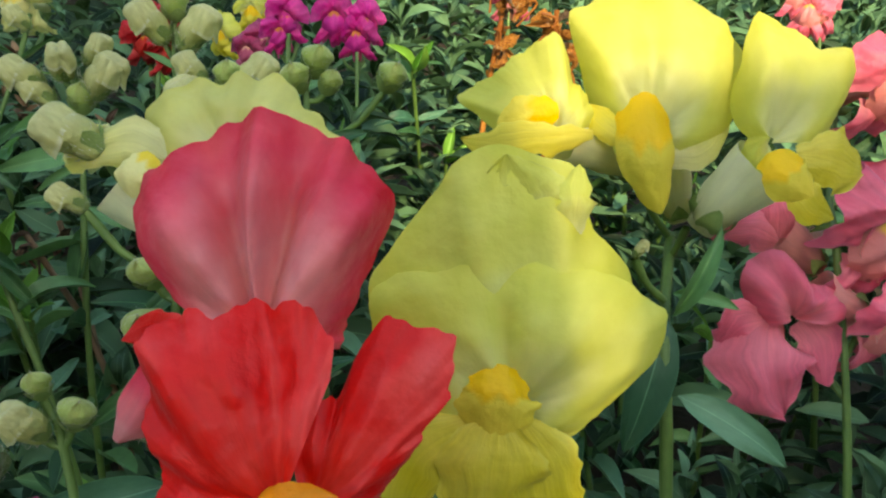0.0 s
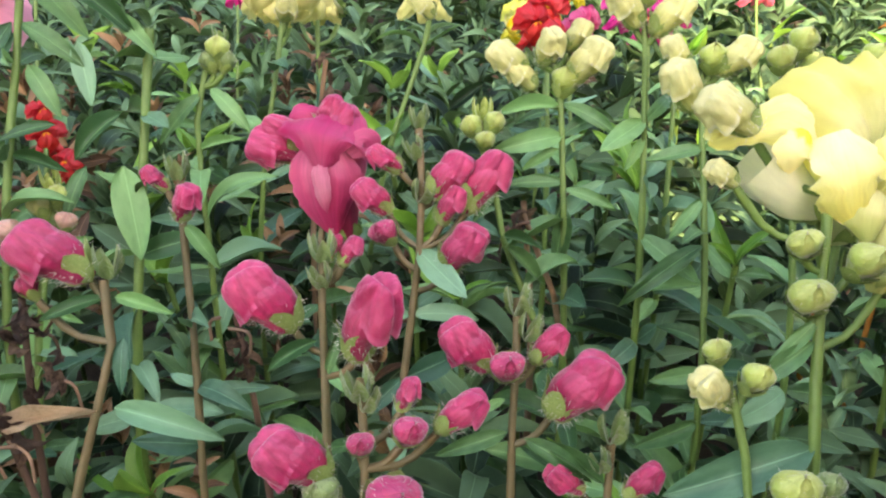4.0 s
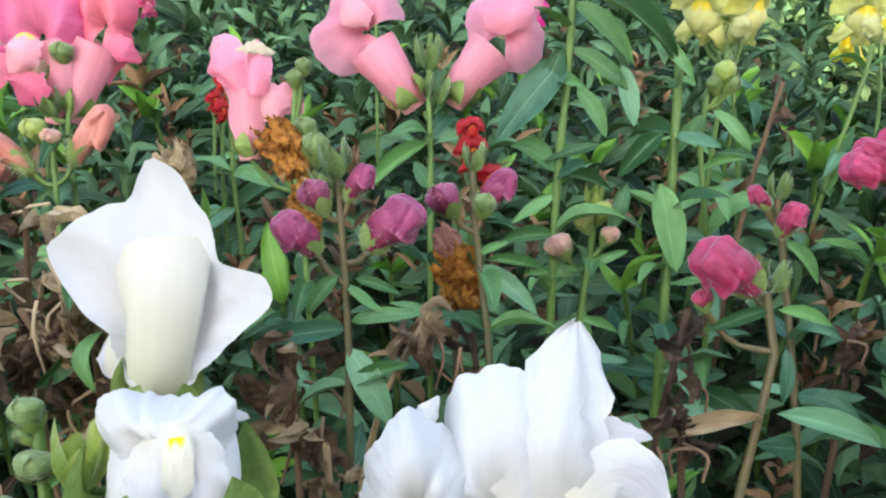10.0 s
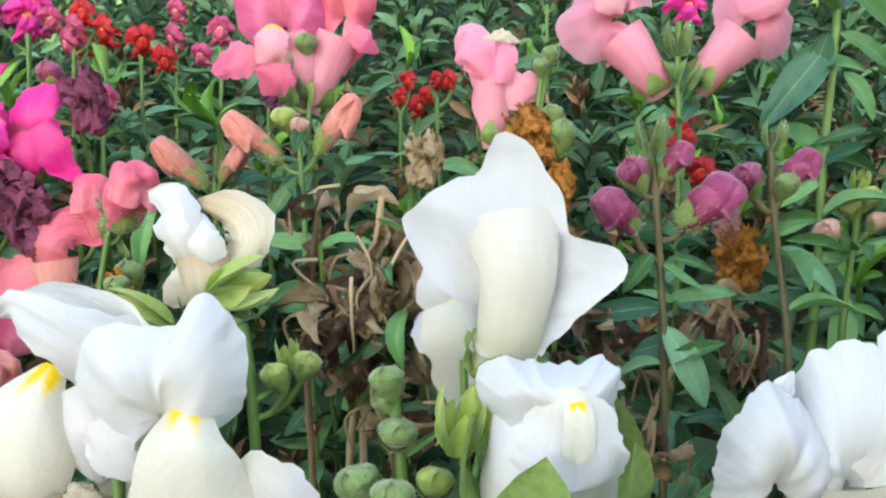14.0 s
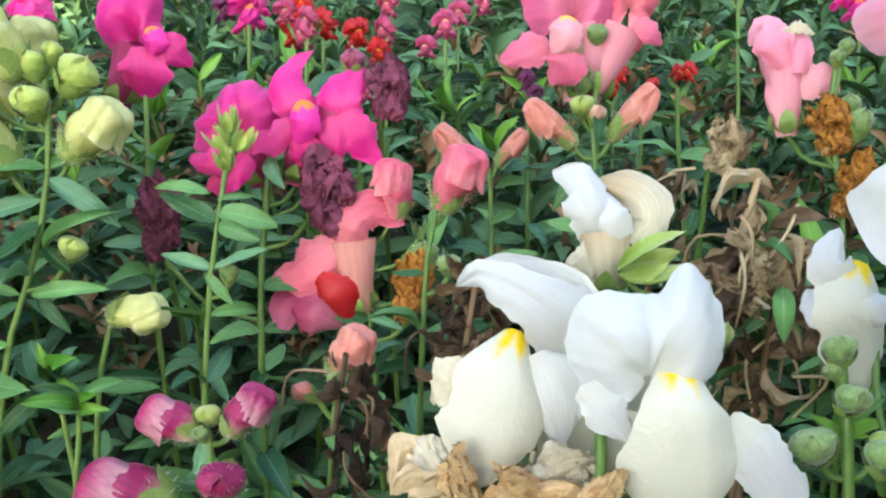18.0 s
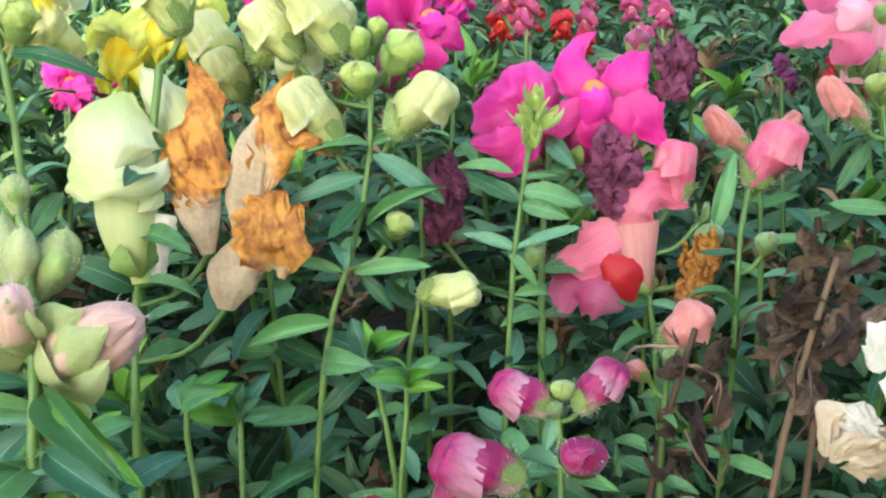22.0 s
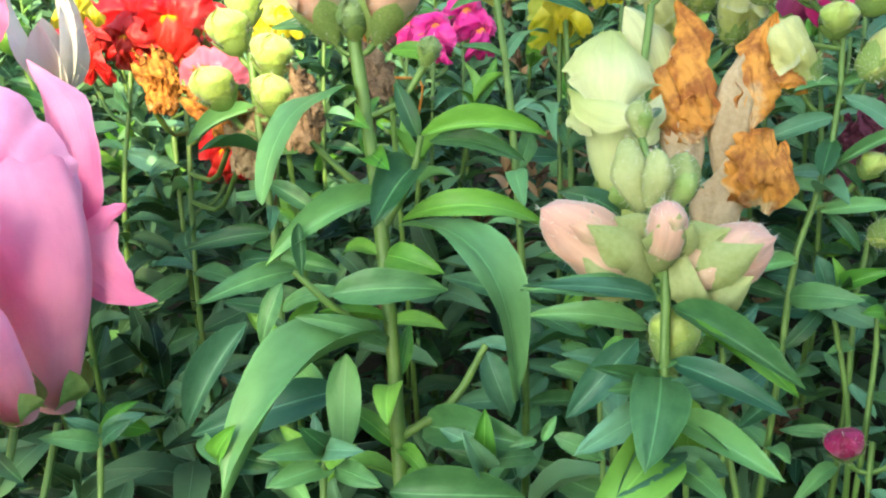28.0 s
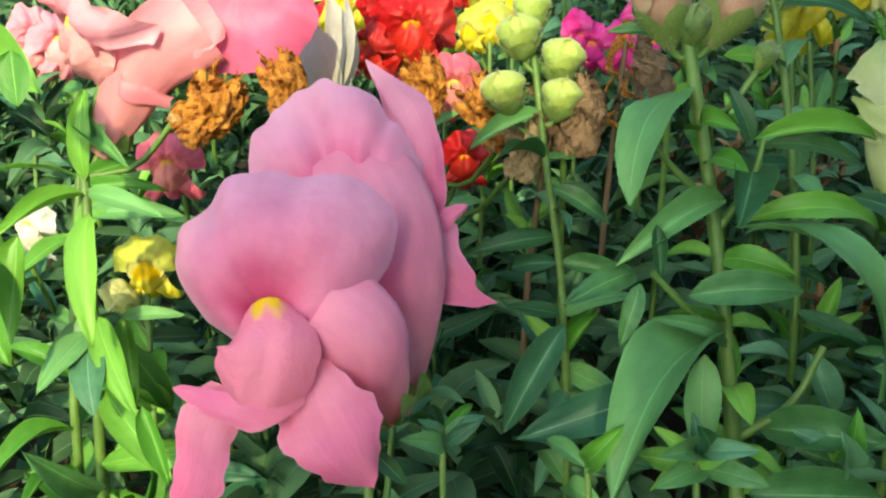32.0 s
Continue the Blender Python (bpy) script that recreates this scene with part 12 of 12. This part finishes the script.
# ---- withered plants and dry stalks ----
def withered(at, height, spread, mats, count, seed, label):
    """A dead shoot: a bent stalk with shrivelled, curled leaves hanging on it."""
    rng = np.random.default_rng(seed)
    x, y, z = at
    e = plant(label, (x, y, 0), "dead plant", "withered_shoot", "withered shoots in the bed")
    top = Vector((x, y, z + height / 2))
    rod("stem", [(x, y, 0), (x + rng.uniform(-1, 1) * spread * 0.3, y, z), top], 0.0016, 0.0009, mats[0], e, 10, 6)
    for k in range(count):
        s = rng.uniform(-0.5, 0.5)
        o = Vector((x + rng.uniform(-0.25, 0.25) * spread, y + rng.uniform(-0.25, 0.25) * spread, z + s * height))
        q, drop = rng.uniform(0, 6.3), rng.uniform(-1.6, 0.3)
        b = o + Vector((math.cos(q) * 0.7, math.sin(q) * 0.7, drop)).normalized() * rng.uniform(0.35, 0.75) * spread
        leaf(e, o, b, rng.uniform(0.25, 0.5), 2 + int(rng.integers(0, 2)), rng.uniform(-90, 90), mats[int(rng.integers(0, len(mats)))], 1, "", "withered_leaf")
    for k in range(count // 3):
        o = Vector((x + rng.uniform(-0.5, 0.5) * spread, y + rng.uniform(-0.4, 0.3) * spread, z + rng.uniform(-0.3, 0.5) * height))
        c = o + Vector((rng.uniform(-0.5, 0.5), rng.uniform(-0.3, 0.3), -0.2)) * spread
        rod("strand", [o, c + Vector((rng.uniform(-0.2, 0.2), 0, 0.1)) * spread, c + Vector((rng.uniform(-0.4, 0.4), 0, -0.6)) * spread], 0.0005, 0.0004, mats[-1] if mats[-1] is not LEAF else TAN, e, 8, 5)
    for k in range(count // 4):
        o = Vector((x + rng.uniform(-0.4, 0.4) * spread, y + rng.uniform(-0.4, 0.2) * spread, z + rng.uniform(-0.4, 0.4) * height))
        key = ("dry", mats[0].name, k % 4)
        if key not in MADE:
            MADE[key] = joined("withered_flower", [grid_mesh("k", q, mats[0]) for q in DRY_FORM[k % 4]])
        put("withered_flower", MADE[key], e, axis_pose(o, rng.uniform(-60, 60), rng.uniform(-30, 30), spread * rng.uniform(0.4, 0.8), rng.uniform(0, 360)))
    return e


withered((-0.3625, 0.2284, 0.2685), 0.0295, 0.0140, (BROWN, TAN), 10, 880, "shrivelled brown dead shoot among green leaves")
withered((-0.2919, 0.1911, 0.2471), 0.0392, 0.0168, (BROWN, TAN, BROWN), 22, 1595, "shrivelled brown dead shoot hanging in tatters")
withered((-0.3446, 0.2094, 0.2524), 0.0387, 0.0253, (TAN, BROWN, LEAF), 34, 1140, "tangle of drying stems and curled leaves")
withered((-0.3585, 0.2043, 0.2524), 0.0291, 0.0175, (BROWN, TAN), 14, 1060, "shrivelled brown dead shoot among green leaves")
withered((-0.1964, 0.1895, 0.2526), 0.0352, 0.0108, (DARKBROWN, BROWN), 14, 1170, "dark brown dead shoot with rotted leaves")
withered((-0.2011, 0.1748, 0.2445), 0.0155, 0.0116, (DARKBROWN, BROWN), 10, 1250, "dark brown dead shoot with rotted leaves")
withered((-0.2578, 0.2088, 0.2551), 0.0099, 0.0171, (TAN, BROWN), 9, 670, "crumpled tan dead leaves on a shoot")
withered((-0.1506, 0.1948, 0.2510), 0.0171, 0.0085, (DARKBROWN, BROWN), 9, 1470, "small dark dead shoot under rose buds")
withered((-0.1273, 0.3034, 0.2831), 0.0238, 0.0119, (BROWN, DARKBROWN), 7, 1070, "small brown dead shoot among green leaves")
withered((-0.2466, 0.2079, 0.2434), 0.0213, 0.0106, (DARKBROWN, BROWN), 10, 1830, "dark brown dead shoot with rotted leaves")
withered((-0.2836, 0.1735, 0.2383), 0.0159, 0.0119, (TAN, BROWN), 9, 1800, "shrivelled brown dead shoot hanging in tatters")
withered((-0.4565, 0.2094, 0.2107), 0.0529, 0.0182, (DARKBROWN, BROWN), 18, 1500, "dark brown dead shoot with curled leaves")
withered((-0.4249, 0.2202, 0.2346), 0.0430, 0.0182, (BROWN, DARKBROWN), 16, 1530, "brown dead shoot with curled leaves")
withered((-0.3453, 0.2163, 0.2628), 0.0466, 0.0233, (TAN, BROWN, LEAF), 26, 1900, "tangle of drying stems and curled leaves")
withered((-0.3417, 0.2011, 0.2413), 0.0304, 0.0182, (BROWN, TAN), 14, 2110, "shrivelled brown dead shoot among green leaves")
withered((-0.4201, 0.2118, 0.2333), 0.0476, 0.0190, (BROWN, DARKBROWN), 16, 1870, "brown dead shoot with curled leaves")
withered((0.0701, 0.2865, 0.3096), 0.0422, 0.0115, (DRY, BROWN, DRY), 26, 965, "sunlit orange-brown dead stalk with hanging shreds")
withered((0.0873, 0.2868, 0.2995), 0.0397, 0.0139, (DRY, BROWN, DRY), 20, 1650, "orange-brown dead stalk with hanging shreds")
withered((-0.0698, 0.2432, 0.2612), 0.0099, 0.0099, (BROWN, DARKBROWN), 6, 530, "small brown dead leaf cluster")
withered((-0.0740, 0.2263, 0.2678), 0.0048, 0.0095, (BROWN, DARKBROWN), 5, 1175, "small brown dead leaf cluster")
withered((-0.6932, 0.2626, 0.2787), 0.0296, 0.0167, (BROWN, DRY), 10, 290, "brown dead shoot with curled leaves")
withered((-0.7161, 0.2272, 0.2771), 0.0206, 0.0138, (BROWN, DRY), 9, 700, "brown dead shoot behind a leafy stem")
